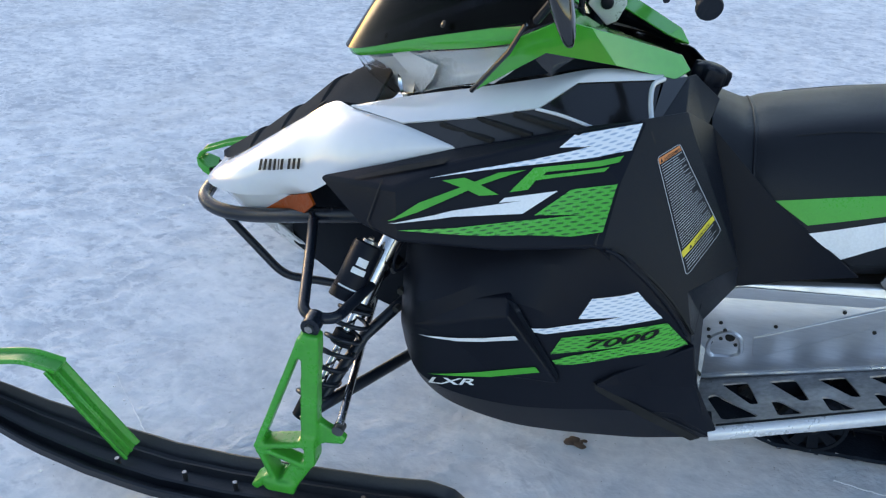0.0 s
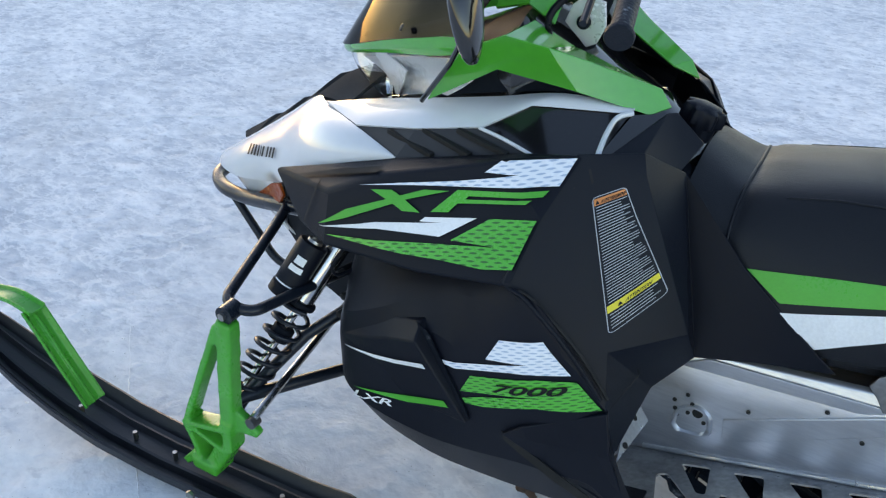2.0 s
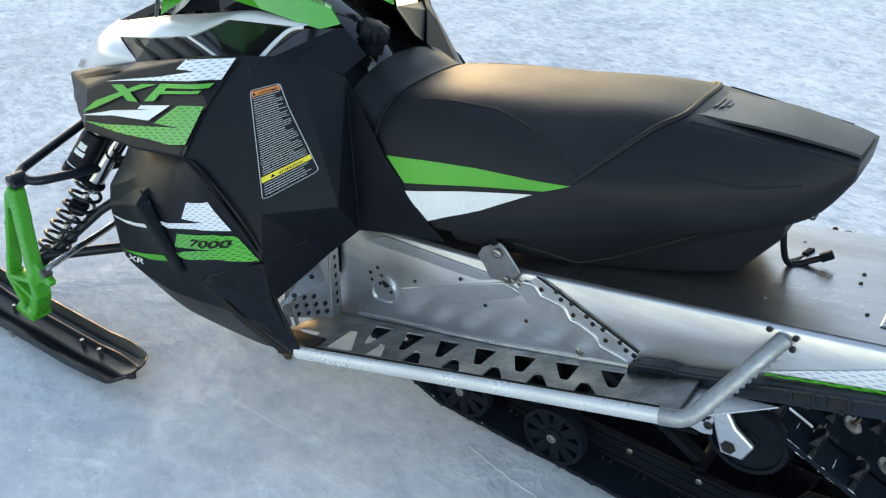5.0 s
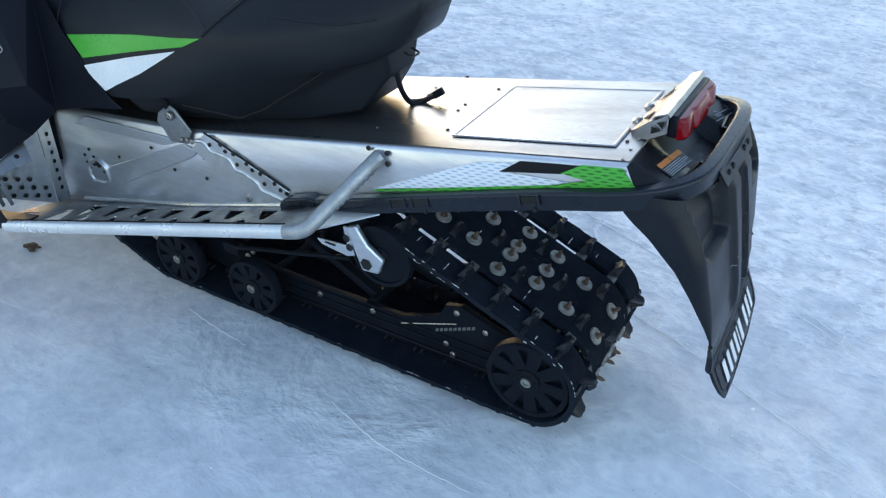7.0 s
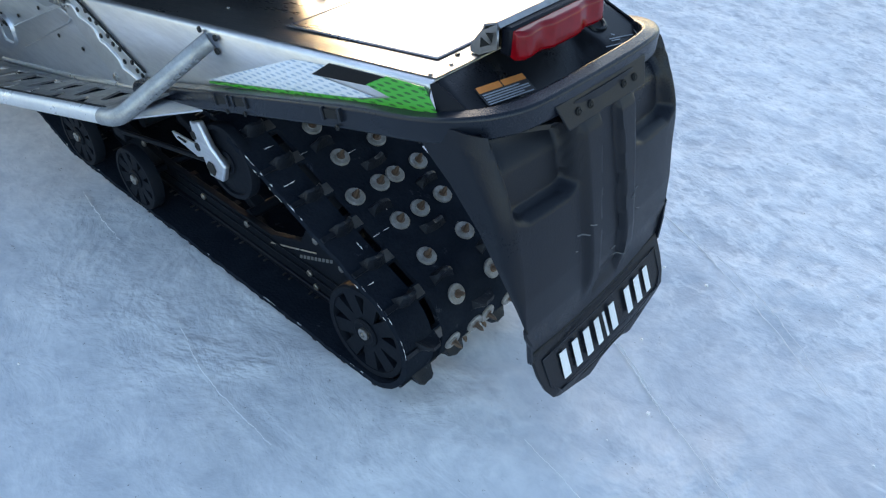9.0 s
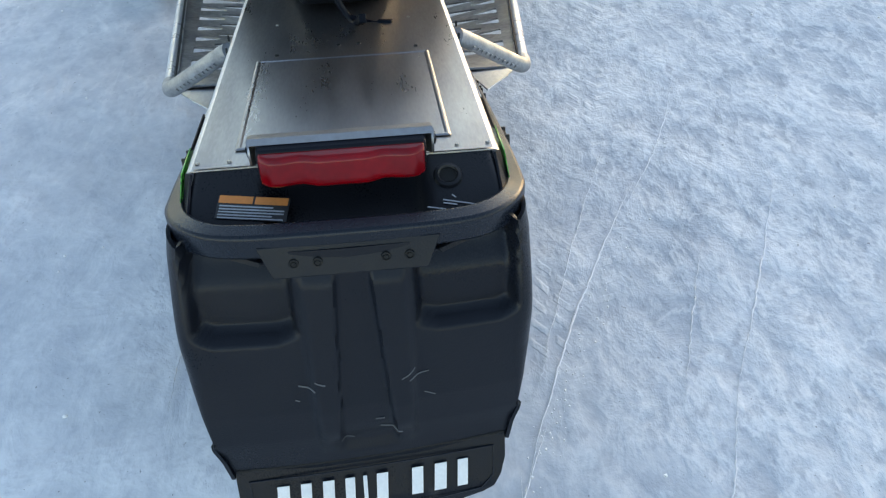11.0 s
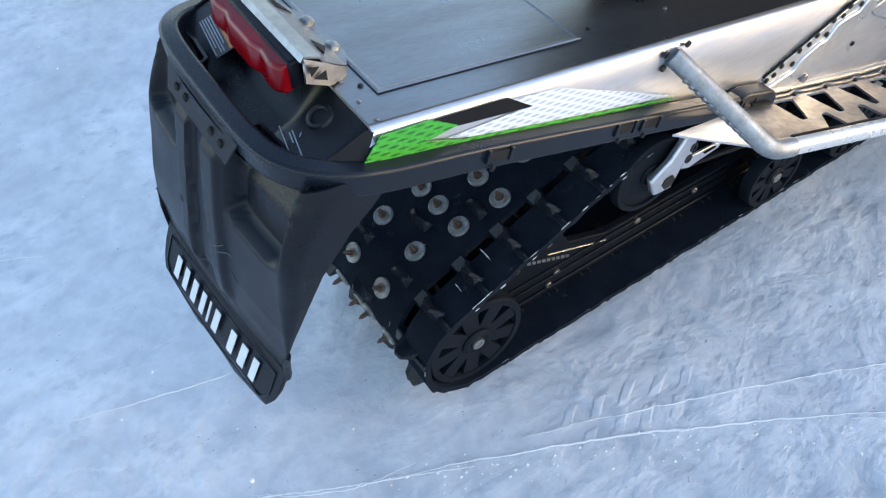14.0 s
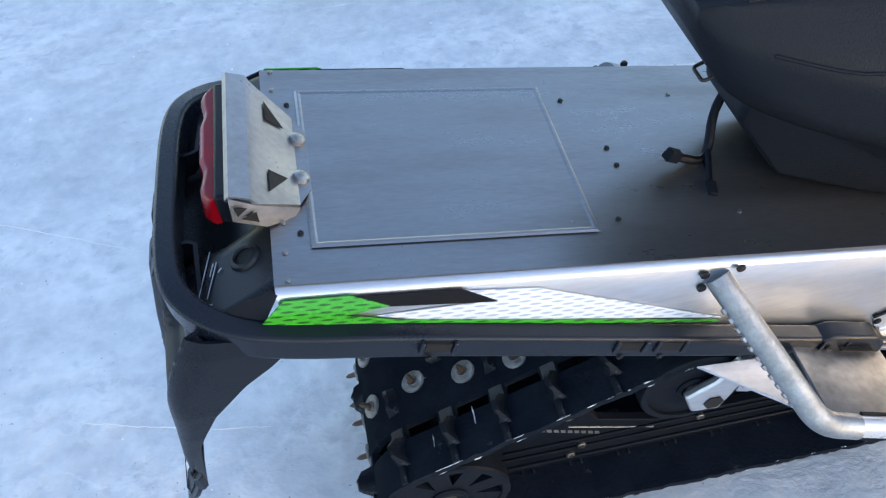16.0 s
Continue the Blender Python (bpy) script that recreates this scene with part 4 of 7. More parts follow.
    for i in range(41):
        y = -0.098 + 0.196 * i / 40
        t = abs(y) / 0.098
        step = max(0.0, min(1.0, (t - 0.30) / 0.22))
        low = 0.720 + 0.002 * step
        back = 0.217 - 0.005 * step + 0.004 * max(0.0, 1 - abs(t - 0.78) / 0.3) - 0.006 * max(0.0, t - 0.9) / 0.1
        rows.append([(0.193, y, low + 0.002), (back - 0.005, y, low), (back, y, low + 0.006), (back - 0.004, y, 0.757), (back - 0.009, y, 0.762), (0.193, y, 0.762)])
    vs = grid(bm, rows, close=True)
    bm.faces.new(vs[0])
    bm.faces.new(vs[-1])
    light = part("tail_light", bm, M["red"], sled, "red plastic tail light lens", smooth=40, bevel=0.002)
    bm = bmesh.new()
    box(bm, (0.187, 0, 0.745), (0.018, 0.202, 0.040))
    part("light_body", bm, M["black"], light, bevel=0.004)
    bm = bmesh.new()
    A = [(0.098, 0.052, 0.708), (0.112, 0.078, 0.711), (0.152, 0.108, 0.752), (0.157, 0.110, 0.763), (0.178, 0.110, 0.772), (0.184, 0.110, 0.766)]
    B = [(x, -y, z) for x, y, z in A]
    grid(bm, [[Vector(a).lerp(Vector(b), k / 4) for k in range(5)] for a, b in zip(A, B)])
    guard = part("light_guard", bm, M["guard"], light, "bent bare metal tail light guard", smooth=25, thick=0.003)
    for s in (-1, 1):
        bm = bmesh.new()
        o = [(0.112, 0.080, 0.708), (0.153, 0.110, 0.752), (0.179, 0.1115, 0.770), (0.182, 0.1115, 0.736), (0.150, 0.108, 0.716), (0.120, 0.09, 0.704)]
        facets(bm, ys(o, s), [(0, 1, 2, 3, 4, 5)])
        part("guard_cheek", bm, M["guard"], guard, thick=0.003)
        for tri in ([(0.155, 0.1125, 0.745), (0.155, 0.1125, 0.73), (0.172, 0.1135, 0.74)], [(0.163, 0.1135, 0.754), (0.176, 0.1135, 0.758), (0.175, 0.1135, 0.744)]):
            bm = bmesh.new()
            prism(bm, ys(tri, s), (0, s * 0.0006, 0))
            part("cut_out", bm, M["hole"], guard)
        bm = bmesh.new()
        prism(bm, [(0.140, s * 0.045, 0.7415), (0.140, s * 0.080, 0.7415), (0.122, s * 0.045, 0.7232)], (-0.0005, 0, 0.0008))
        part("cut_out", bm, M["hole"], guard)
        bm = bmesh.new()
        lathe(bm, [(0.0105, 0), (0.0095, 0.006), (0.005, 0.009), (0, 0.0095)], Matrix.Translation((0.109, s * 0.034, 0.7095)) @ Matrix.Rotation(-0.5, 4, "Y"), 14)
        part("bolt_head", bm, M["zinc"], guard)
    return bumper


build_rear()


def build_flap():
    prof = [(0.33, 0.347), (0.40, 0.344), (0.45, 0.338), (0.55, 0.318), (0.65, 0.295), (0.70, 0.282)]
    wide = [(0.33, 0.190), (0.372, 0.196), (0.392, 0.205), (0.45, 0.215), (0.50, 0.222), (0.55, 0.225), (0.60, 0.225), (0.65, 0.225), (0.70, 0.219)]
    front = [(0.33, 0.345), (0.372, 0.343), (0.40, 0.335), (0.44, 0.318), (0.50, 0.287), (0.545, 0.258), (0.595, 0.208), (0.62, 0.174), (0.65, 0.142), (0.70, 0.13)]

    def sm(a, b, v):
        t = max(0.0, min(1.0, (v - a) / (b - a)))
        return t * t * (3 - 2 * t)

    def skew(y, z):
        # the flap hangs a little twisted, more so towards its lower edge
        return -0.06 * y * sm(0.66, 0.36, z)

    bm = bmesh.new()
    rows = []
    NZ, NY = 96, 160
    for i in range(NZ + 1):
        r = []
        for k in range(NY + 1):
            u = -1 + 2 * k / NY
            a = abs(u)
            z = 0.332 + (0.685 - 0.010 * sm(0.5, 0.7, a) - 0.028 * sm(0.78, 1.0, a) - 0.332) * i / NZ
            w, x0, xf = along(wide, z), along(prof, z), along(front, z)
            deep = max(0.001, min(0.024 + 0.05 * sm(0.56, 0.69, z), (x0 - 0.008 - xf) * 0.7))
            # flat back, round corner, then wings that run forward
            if a < 0.6:
                y, x = a / 0.6 * (w - deep), x0 - 0.008 * (a / 0.6) ** 2
            elif a < 0.8:
                t = (a - 0.6) / 0.2 * math.pi / 2
                y, x = w - deep + deep * math.sin(t), x0 - 0.008 - deep * (1 - math.cos(t))
            else:
                t = (a - 0.8) / 0.2
                y, x = w, x0 - 0.008 - deep + (xf - (x0 - 0.008 - deep)) * t
            # two deep pockets under the bumper, a shallow ridge and a sunken middle channel
            pocket = (0.027 + 0.016 * sm(0.615, 0.655, z)) * sm(0.558, 0.568, z - 0.35 * max(0.0, 0.098 - y) - 0.45 * max(0.0, y - 0.180)) * sm(0.072, 0.082, y) * sm(0.208, 0.190, y) * (a < 0.85)
            pocket = min(pocket, 0.8 * max(0.0, x - xf)) if a < 0.8 else pocket * max(0.0, 1 - (a - 0.8) / 0.03)
            ch = 0.021 + 0.06 * max(0.0, 0.65 - z)
            rib = 0.010 * sm(0.072, 0.058, y) * sm(0.36, 0.42, z) - 0.011 * sm(ch + 0.003, ch - 0.003, y) * sm(0.355, 0.385, z)
            r.append((x - pocket + rib * sm(0.668, 0.64, z) + skew(math.copysign(y, u), z), math.copysign(y, u), z))
        rows.append(r)
    grid(bm, rows)
    flap = part("snow_flap", bm, M["flap"], sled, "black moulded plastic snow flap", smooth=60, thick=0.005)

    # pale scuffs on the lower face
    skin = tree_of(flap)
    rnd = random.Random(8)
    for y, z, length in ((-0.073, 0.491, 0.022), (-0.055, 0.502, 0.014), (-0.087, 0.470, 0.006), (0.058, 0.500, 0.020), (0.072, 0.492, 0.026), (0.016, 0.420, 0.012), (0.030, 0.400, 0.030), (-0.030, 0.385, 0.018), (0.085, 0.455, 0.016)):
        bm = bmesh.new()
        turn = rnd.uniform(-0.5, 0.5)
        pts = []
        for k in range(6):
            d = length * (k / 5 - 0.5)
            hit = skin.ray_cast(V(1, y + d * math.cos(turn), z + d * math.sin(turn)), V(-1, 0, 0))[0]
            pts.append(hit + V(0.0006, 0, 0))
        tube(bm, pts, rnd.uniform(0.0006, 0.0012), 6, up=(1, 0, 0))
        part("scuff", bm, M["labeldim"], flap, "pale scuff mark")

    # stiffer lip at the bottom with a notched edge
    def lip(y, z, k=0.0):
        return (0.343 + 0.5 * min(0.335 - z, 0.068) - 0.006 * (y / 0.19) ** 2 - 0.06 * y + k, y, z)
    bm = bmesh.new()
    half = [(0.190, 0.340), (0.189, 0.306), (0.182, 0.282), (0.171, 0.266), (0.155, 0.256), (0.105, 0.242), (0.066, 0.229), (0.052, 0.233), (0.034, 0.2445), (0.0, 0.249)]
    o = half + [(-y, z) for y, z in half[-2::-1]]
    levels = [0.34, 0.32, 0.30, 0.28, 0.267, 0.25, 0.225]
    face = bmesh.new()
    f = face.faces.new([face.verts.new((0, y, z)) for y, z in o])
    for z in levels[1:-1]:
        bmesh.ops.bisect_plane(face, geom=face.verts[:] + face.edges[:] + face.faces[:], plane_co=(0, 0, z), plane_no=(0, 0, 1))
    back, over = {}, {}
    for v in face.verts:
        back[v], over[v] = bm.verts.new(lip(v.co.y, v.co.z, 0.000)), bm.verts.new(lip(v.co.y, v.co.z, 0.007))
    for f in face.faces:
        bm.faces.new([back[v] for v in f.verts][::-1])
        bm.faces.new([over[v] for v in f.verts])
    for e in face.edges:
        if e.is_boundary:
            p, q = e.verts
            bm.faces.new((back[p], back[q], over[q], over[p]))
    face.free()
    part("flap_lip", bm, M["flap"], flap, "stiff black lip with a notched lower edge", bevel=0.002)
    # dark seam and step where the lip is welded on, then the sunken badge frame
    bm = bmesh.new()
    tube(bm, [V(*lip(-0.188 + 0.376 * i / 30, 0.341 + 0.0015 * noise.noise(V(i * 1.7, 0, 0)), 0.004)) for i in range(31)], 0.0032, 8, up=(1, 0, 0))
    part("weld_seam", bm, M["hole"], flap)
    bm = bmesh.new()
    fr = [lip(y, z, 0.0072) for y, z in ((-0.172, 0.326), (-0.06, 0.327), (0.06, 0.327), (0.172, 0.326), (0.170, 0.284), (0.152, 0.268), (0.06, 0.260), (-0.06, 0.260), (-0.152, 0.268), (-0.170, 0.284), (-0.172, 0.326))]
    sweep(bm, fr, [(-0.0011, -0.0006), (0.0011, -0.0006), (0.0011, 0.0006), (-0.0011, 0.0006)], up=(1, 0, 0))
    part("badge_frame", bm, M["bumper"], flap)
    # pale plain bars in place of the badge's lettering
    x = -0.142
    for wd in (0.027, 0.024, 0.026, 0.022, 0.009, 0.026, 0.0, 0.026, 0.028, 0.024):
        if wd == 0:
            x += 0.018
            continue
        bm = bmesh.new()
        z0, z1 = 0.2775, 0.3155
        prism(bm, [lip(a, b, 0.0072) for a, b in ((x + 0.14 * wd, z0), (x + 0.76 * wd, z0), (x + 0.86 * wd, z1), (x + 0.24 * wd, z1))], (0.0009, 0, 0.0003))
        part("badge_bar", bm, M["plainwhite"], flap, bevel=0.0)
        x += wd + 0.0062


build_flap()
# ---- snowmobile: track, skid and wheels ----
PITCH_N = 46


def track_path():
    """The belt's middle line in x and z, evenly spaced, with its outward normals."""
    rear, carrier, front, toe = (0.0, 0.141, 0.108), (-0.368, 0.333, 0.074), (-1.60, 0.335, 0.085), (-1.07, 0.116, 0.084)
    wheels = [rear, carrier, front, toe]          # over the top from back to front, then back along the ground

    def tangent(a, b):
        # outer tangent of two wheels, belt on the left of the way from a to b seen with the loop outside
        d = V(b[0] - a[0], b[1] - a[1], 0)
        L = d.length
        d /= L
        n = V(d.y, -d.x, 0)
        k = (a[2] - b[2]) / L
        n2 = n * math.sqrt(max(0, 1 - k * k)) + d * k
        return V(a[0], a[1], 0) + n2 * a[2], V(b[0], b[1], 0) + n2 * b[2], n2

    pts = []
    segs = [tangent(wheels[i], wheels[(i + 1) % 4]) for i in range(4)]
    for i in range(4):
        a, b, n = segs[i]
        m = segs[(i + 1) % 4][2]
        w = wheels[(i + 1) % 4]
        for k in range(30):
            pts.append(a.lerp(b, k / 30))
        a0 = math.atan2(n.y, n.x)
        a1 = math.atan2(m.y, m.x)
        da = (a1 - a0 + math.pi) % (2 * math.pi) - math.pi
        for k in range(24):
            t = a0 + da * k / 24
            pts.append(V(w[0] + w[2] * math.cos(t), w[1] + w[2] * math.sin(t), 0))
    return pts


def resample(pts, n, start=0.0):
    P = pts + [pts[0]]
    acc = [0.0]
    for a, b in zip(P, P[1:]):
        acc.append(acc[-1] + (b - a).length)
    out = []
    for i in range(n):
        d = (acc[-1] * i / n + start) % acc[-1]
        j = max(k for k in range(len(acc) - 1) if acc[k] <= d)
        t = (d - acc[j]) / max(1e-9, acc[j + 1] - acc[j])
        out.append(P[j].lerp(P[j + 1], t))
    return out, acc[-1]


def build_track():
    SUB = 6
    P, length = resample(track_path(), PITCH_N * SUB, -0.004)
    n = len(P)
    area = sum(P[i].x * P[(i + 1) % n].y - P[(i + 1) % n].x * P[i].y for i in range(n))
    sgn = 1 if area > 0 else -1
    N = []
    for i in range(n):
        d = (P[(i + 1) % n] - P[i - 1]).normalized()
        N.append(V(d.y, -d.x, 0) * sgn)
    H, HALF = 0.006, 0.203

    def inside(i):
        # share of the way into the tunnel, where the belt runs a little closer
        p = P[i % n]
        return max(0.0, min(1.0, (-0.30 - p.x) / 0.12)) if p.y > low_z(p.x) - 0.10 else 0.0

    def pos(i, y, k):
        p = P[i % n] + N[i % n] * k
        return V(p.x, y * (1 - 0.10 * inside(i)), p.y)

    bm = bmesh.new()
    cols = [-HALF, -0.134, -0.112, -0.034, 0.034, 0.112, 0.134, HALF]
    rnd = random.Random(11)
    vs = [[bm.verts.new(pos(i, y + (rnd.uniform(-0.0016, 0.0016) if abs(y) > 0.2 else 0), 0.0)) for y in cols] for i in range(n)]
    for i in range(n):
        for k in range(7):
            if k in (1, 5) and i % SUB < 4 and P[i].y > 0.06:
                continue
            a, b = vs[i], vs[(i + 1) % n]
            bm.faces.new((a[k], a[k + 1], b[k + 1], b[k]))
    track = part("track", bm, M["belt"], sled, "worn black rubber track belt with window openings", smooth=40, thick=2 * H)
    track.modifiers[0].offset = 0

    # rubber lugs, steel clips, stud washers
    def lug(w, h, curl=0.0, cut=0.72):
        """A thin ragged rubber fin, wider at its foot, bent along its width."""
        b = bmesh.new()
        rows = []
        m = 6
        for j in range(m + 1):
            e = j / m * 2 - 1
            bend = curl * (e * e - 0.4)
            tip = h * (0.86 + 0.14 * noise.noise(V(e * 3.3, w * 90, h * 70))) * (1 - 0.22 * abs(e) ** 3)
            q = e * w / 2
            rows.append([(0.011 + bend, q, 0), (0.0075 + bend, q * (1 + cut) / 2, tip * 0.45), (0.0042 + bend, q * cut, tip), (-0.0025 + bend, q * cut, tip * 1.02),
                         (-0.006 + bend, q * (1 + cut) / 2, tip * 0.45), (-0.010 + bend, q, 0)])
        vs = grid(b, rows)
        b.faces.new(vs[0][::-1])
        b.faces.new(vs[-1])
        return mesh_of("lug", b, M["rubber"], 40)

    lug_mid, lug_side, lug_edge = lug(0.056, 0.020, 0.004), lug(0.048, 0.022, -0.004), lug(0.046, 0.031, 0.006)
    b = bmesh.new()
    box(b, (0, 0, 0.0015), (0.010, HALF - 0.164, 0.005))
    cleat = mesh_of("cleat", b, M["rubber"])
    b = bmesh.new()
    grid(b, [[(0.020, -0.011, 0), (0.020, 0.011, 0)], [(0.008, -0.008, 0.030), (0.008, 0.008, 0.030)], [(-0.008, -0.008, 0.030), (-0.008, 0.008, 0.030)], [(-0.020, -0.011, 0), (-0.020, 0.011, 0)]])
    for q in (-1, 1):
        b.faces.new([b.verts.new(p) for p in ((0.020, q * 0.011, 0), (0.008, q * 0.008, 0.030), (-0.008, q * 0.008, 0.030), (-0.020, q * 0.011, 0))])
    bmesh.ops.remove_doubles(b, verts=b.verts, dist=0.0001)
    drive = mesh_of("drive_lug", b, M["rubber"])
    b = bmesh.new()
    box(b, (0, 0, 0.002), (0.019, 0.021, 0.0035))
    box(b, (0.0095, 0, -0.005), (0.003, 0.021, 0.016))
    box(b, (-0.0095, 0, -0.005), (0.003, 0.021, 0.016))
    clip = mesh_of("clip", b, M["clip"])
    b = bmesh.new()
    lathe(b, [(0.0192, 0), (0.0192, 0.003), (0.017, 0.0048), (0.0125, 0.0038), (0.009, 0.0035), (0.0085, 0.006), (0.005, 0.007), (0.0042, 0.019), (0.001, 0.025), (0, 0.025)], Matrix.Identity(4), 16)
    stud = mesh_of("stud", b, M["washer"], 30)
    stud.materials.append(M["studtip"])
    for p in stud.polygons:
        if math.hypot(p.center.x, p.center.y) < 0.0075:
            p.material_index = 1
    for a in range(PITCH_N):
        i, i2 = a * SUB + 5, a * SUB + 2

        def at(k, y, h, turn=0.0):
            t = (P[(k + 1) % n] - P[k - 1]).normalized()
            x, z = V(t.x, 0, t.y), V(N[k % n].x, 0, N[k % n].y)
            yv = z.cross(x)
            m = Matrix((x, yv, z)).transposed().to_4x4()
            return Matrix.Translation(pos(k % n, y, h)) @ m @ Matrix.Rotation(turn, 4, "Z")

        def bitten(m):
            # lug tips that stand on the ground bite into the ice
            return m @ Matrix.Diagonal((1, 1, 0.55, 1)) if m.translation.z < 0.05 else m

        if a % 2 == 0:
            piece("lug", lug_mid, bitten(at(i, 0.0, H - 0.001, rnd.uniform(-0.06, 0.06))), track)
        else:
            for s in (-1, 1):
                piece("lug", lug_side, bitten(at(i, s * 0.062, H - 0.001, rnd.uniform(-0.06, 0.06))), track)
        for s in (-1, 1):
            piece("drive_lug", drive, at(i, s * 0.068, -H) @ Matrix.Rotation(math.pi, 4, "X"), track)
        for s in (-1, 1):
            piece("clip", clip, at(i, s * 0.123, H * 0.6), track)
            piece("lug", lug_edge, bitten(at(i, s * 0.153, H - 0.001, rnd.uniform(-0.08, 0.08))), track)
            piece("cleat", cleat, at(i, s * (0.178 + (HALF - 0.164) * 0.13), H), track)
        ysd = {0: (-0.056, 0.045), 1: (-0.053, 0.0, 0.062), 2: (-0.084, -0.022, 0.018, 0.079)}[a % 3]
        for y in ysd:
            piece("stud", stud, at(i2, y + rnd.uniform(-0.004, 0.004), H, rnd.random() * 3) @ Matrix.Rotation(rnd.uniform(-0.1, 0.1), 4, "X"), track)
    # thin crusts of ice along the belt's edges and at the feet of the lugs
    bm = bmesh.new()

    def sliver(i, y, k, along_belt, length, w):
        d = (P[(i + 1) % n] - P[i - 1]).normalized()
        t = V(d.x, 0, d.y) if along_belt else V(0, 1, 0)
        up = V(N[i % n].x, 0, N[i % n].y)
        side = up.cross(t).normalized()
        c = pos(i, y, k)
        m = 4
        rows = []
        for j in range(m + 1):
            e = (j / m - 0.5) * length
            r = w * (0.25 + rnd.random()) * (0.35 if j in (0, m) else 1.0)
            q = c + t * e + side * rnd.uniform(-0.4, 0.4) * w
            rows.append([q - side * r, q + up * r, q + side * r])
        grid(bm, rows)

    for _ in range(300):
        i, s = rnd.randrange(n), rnd.choice((-1, 1))
        sliver(i, s * HALF, rnd.choice((-H, H, H)), True, rnd.uniform(0.005, 0.022), rnd.uniform(0.0004, 0.0011))
    for _ in range(120):
        a, s = rnd.randrange(PITCH_N), rnd.choice((-1, 1))
        sliver(a * SUB + rnd.choice((0, 2, 3, 5)), s * rnd.uniform(0.01, 0.185), H + 0.0005, rnd.random() < 0.35, rnd.uniform(0.006, 0.028), rnd.uniform(0.0005, 0.0013))
    crust = part("ice_crust", bm, M["frost"], track, "thin white crusts of ice on the belt")
    tagged(crust, "thin white crusts of ice on the belt", kind="stuff")
    return track


build_track()


def wheel_mesh(r, spokes, w=0.022, web_at=-0.012):
    """A spoked idler: rim, web and hub as three meshes facing +z."""
    I = Matrix.Identity(4)
    rim = bmesh.new()
    lathe(rim, [(r, -w), (r, 0.0), (r * 0.97, 0.004), (r * 0.86, 0.004), (r * 0.84, -0.002), (r * 0.84, -w), (r, -w)], I, 36)
    web = bmesh.new()
    lathe(web, [(r * 0.86, web_at), (r * 0.2, web_at + 0.002), (0, web_at + 0.002)], I, 30)
    spoke = bmesh.new()
    h0, h1 = 0.13 * r, 0.17 * r
    prism(spoke, [(r * 0.24, -h0, 0.0), (r * 0.88, -h1, 0.002), (r * 0.88, h1, 0.002), (r * 0.24, h0, 0.0)], (0, 0, -0.012))
    hub = bmesh.new()
    lathe(hub, [(r * 0.30, -0.01), (r * 0.30, 0.003), (r * 0.24, 0.006), (r * 0.2, 0.004), (0, 0.004)], I, 20)
    cap = bmesh.new()
    lathe(cap, [(0.0125, 0.004), (0.012, 0.009), (0.006, 0.010), (0.005, 0.006), (0, 0.006)], I, 12)
    return (mesh_of("rim", rim, M["skid"]), mesh_of("web", web, M["skid"], 25), mesh_of("hub", hub, M["skid"]), mesh_of("cap", cap, M["zinc"]), mesh_of("spoke", spoke, M["skid"]), spokes)


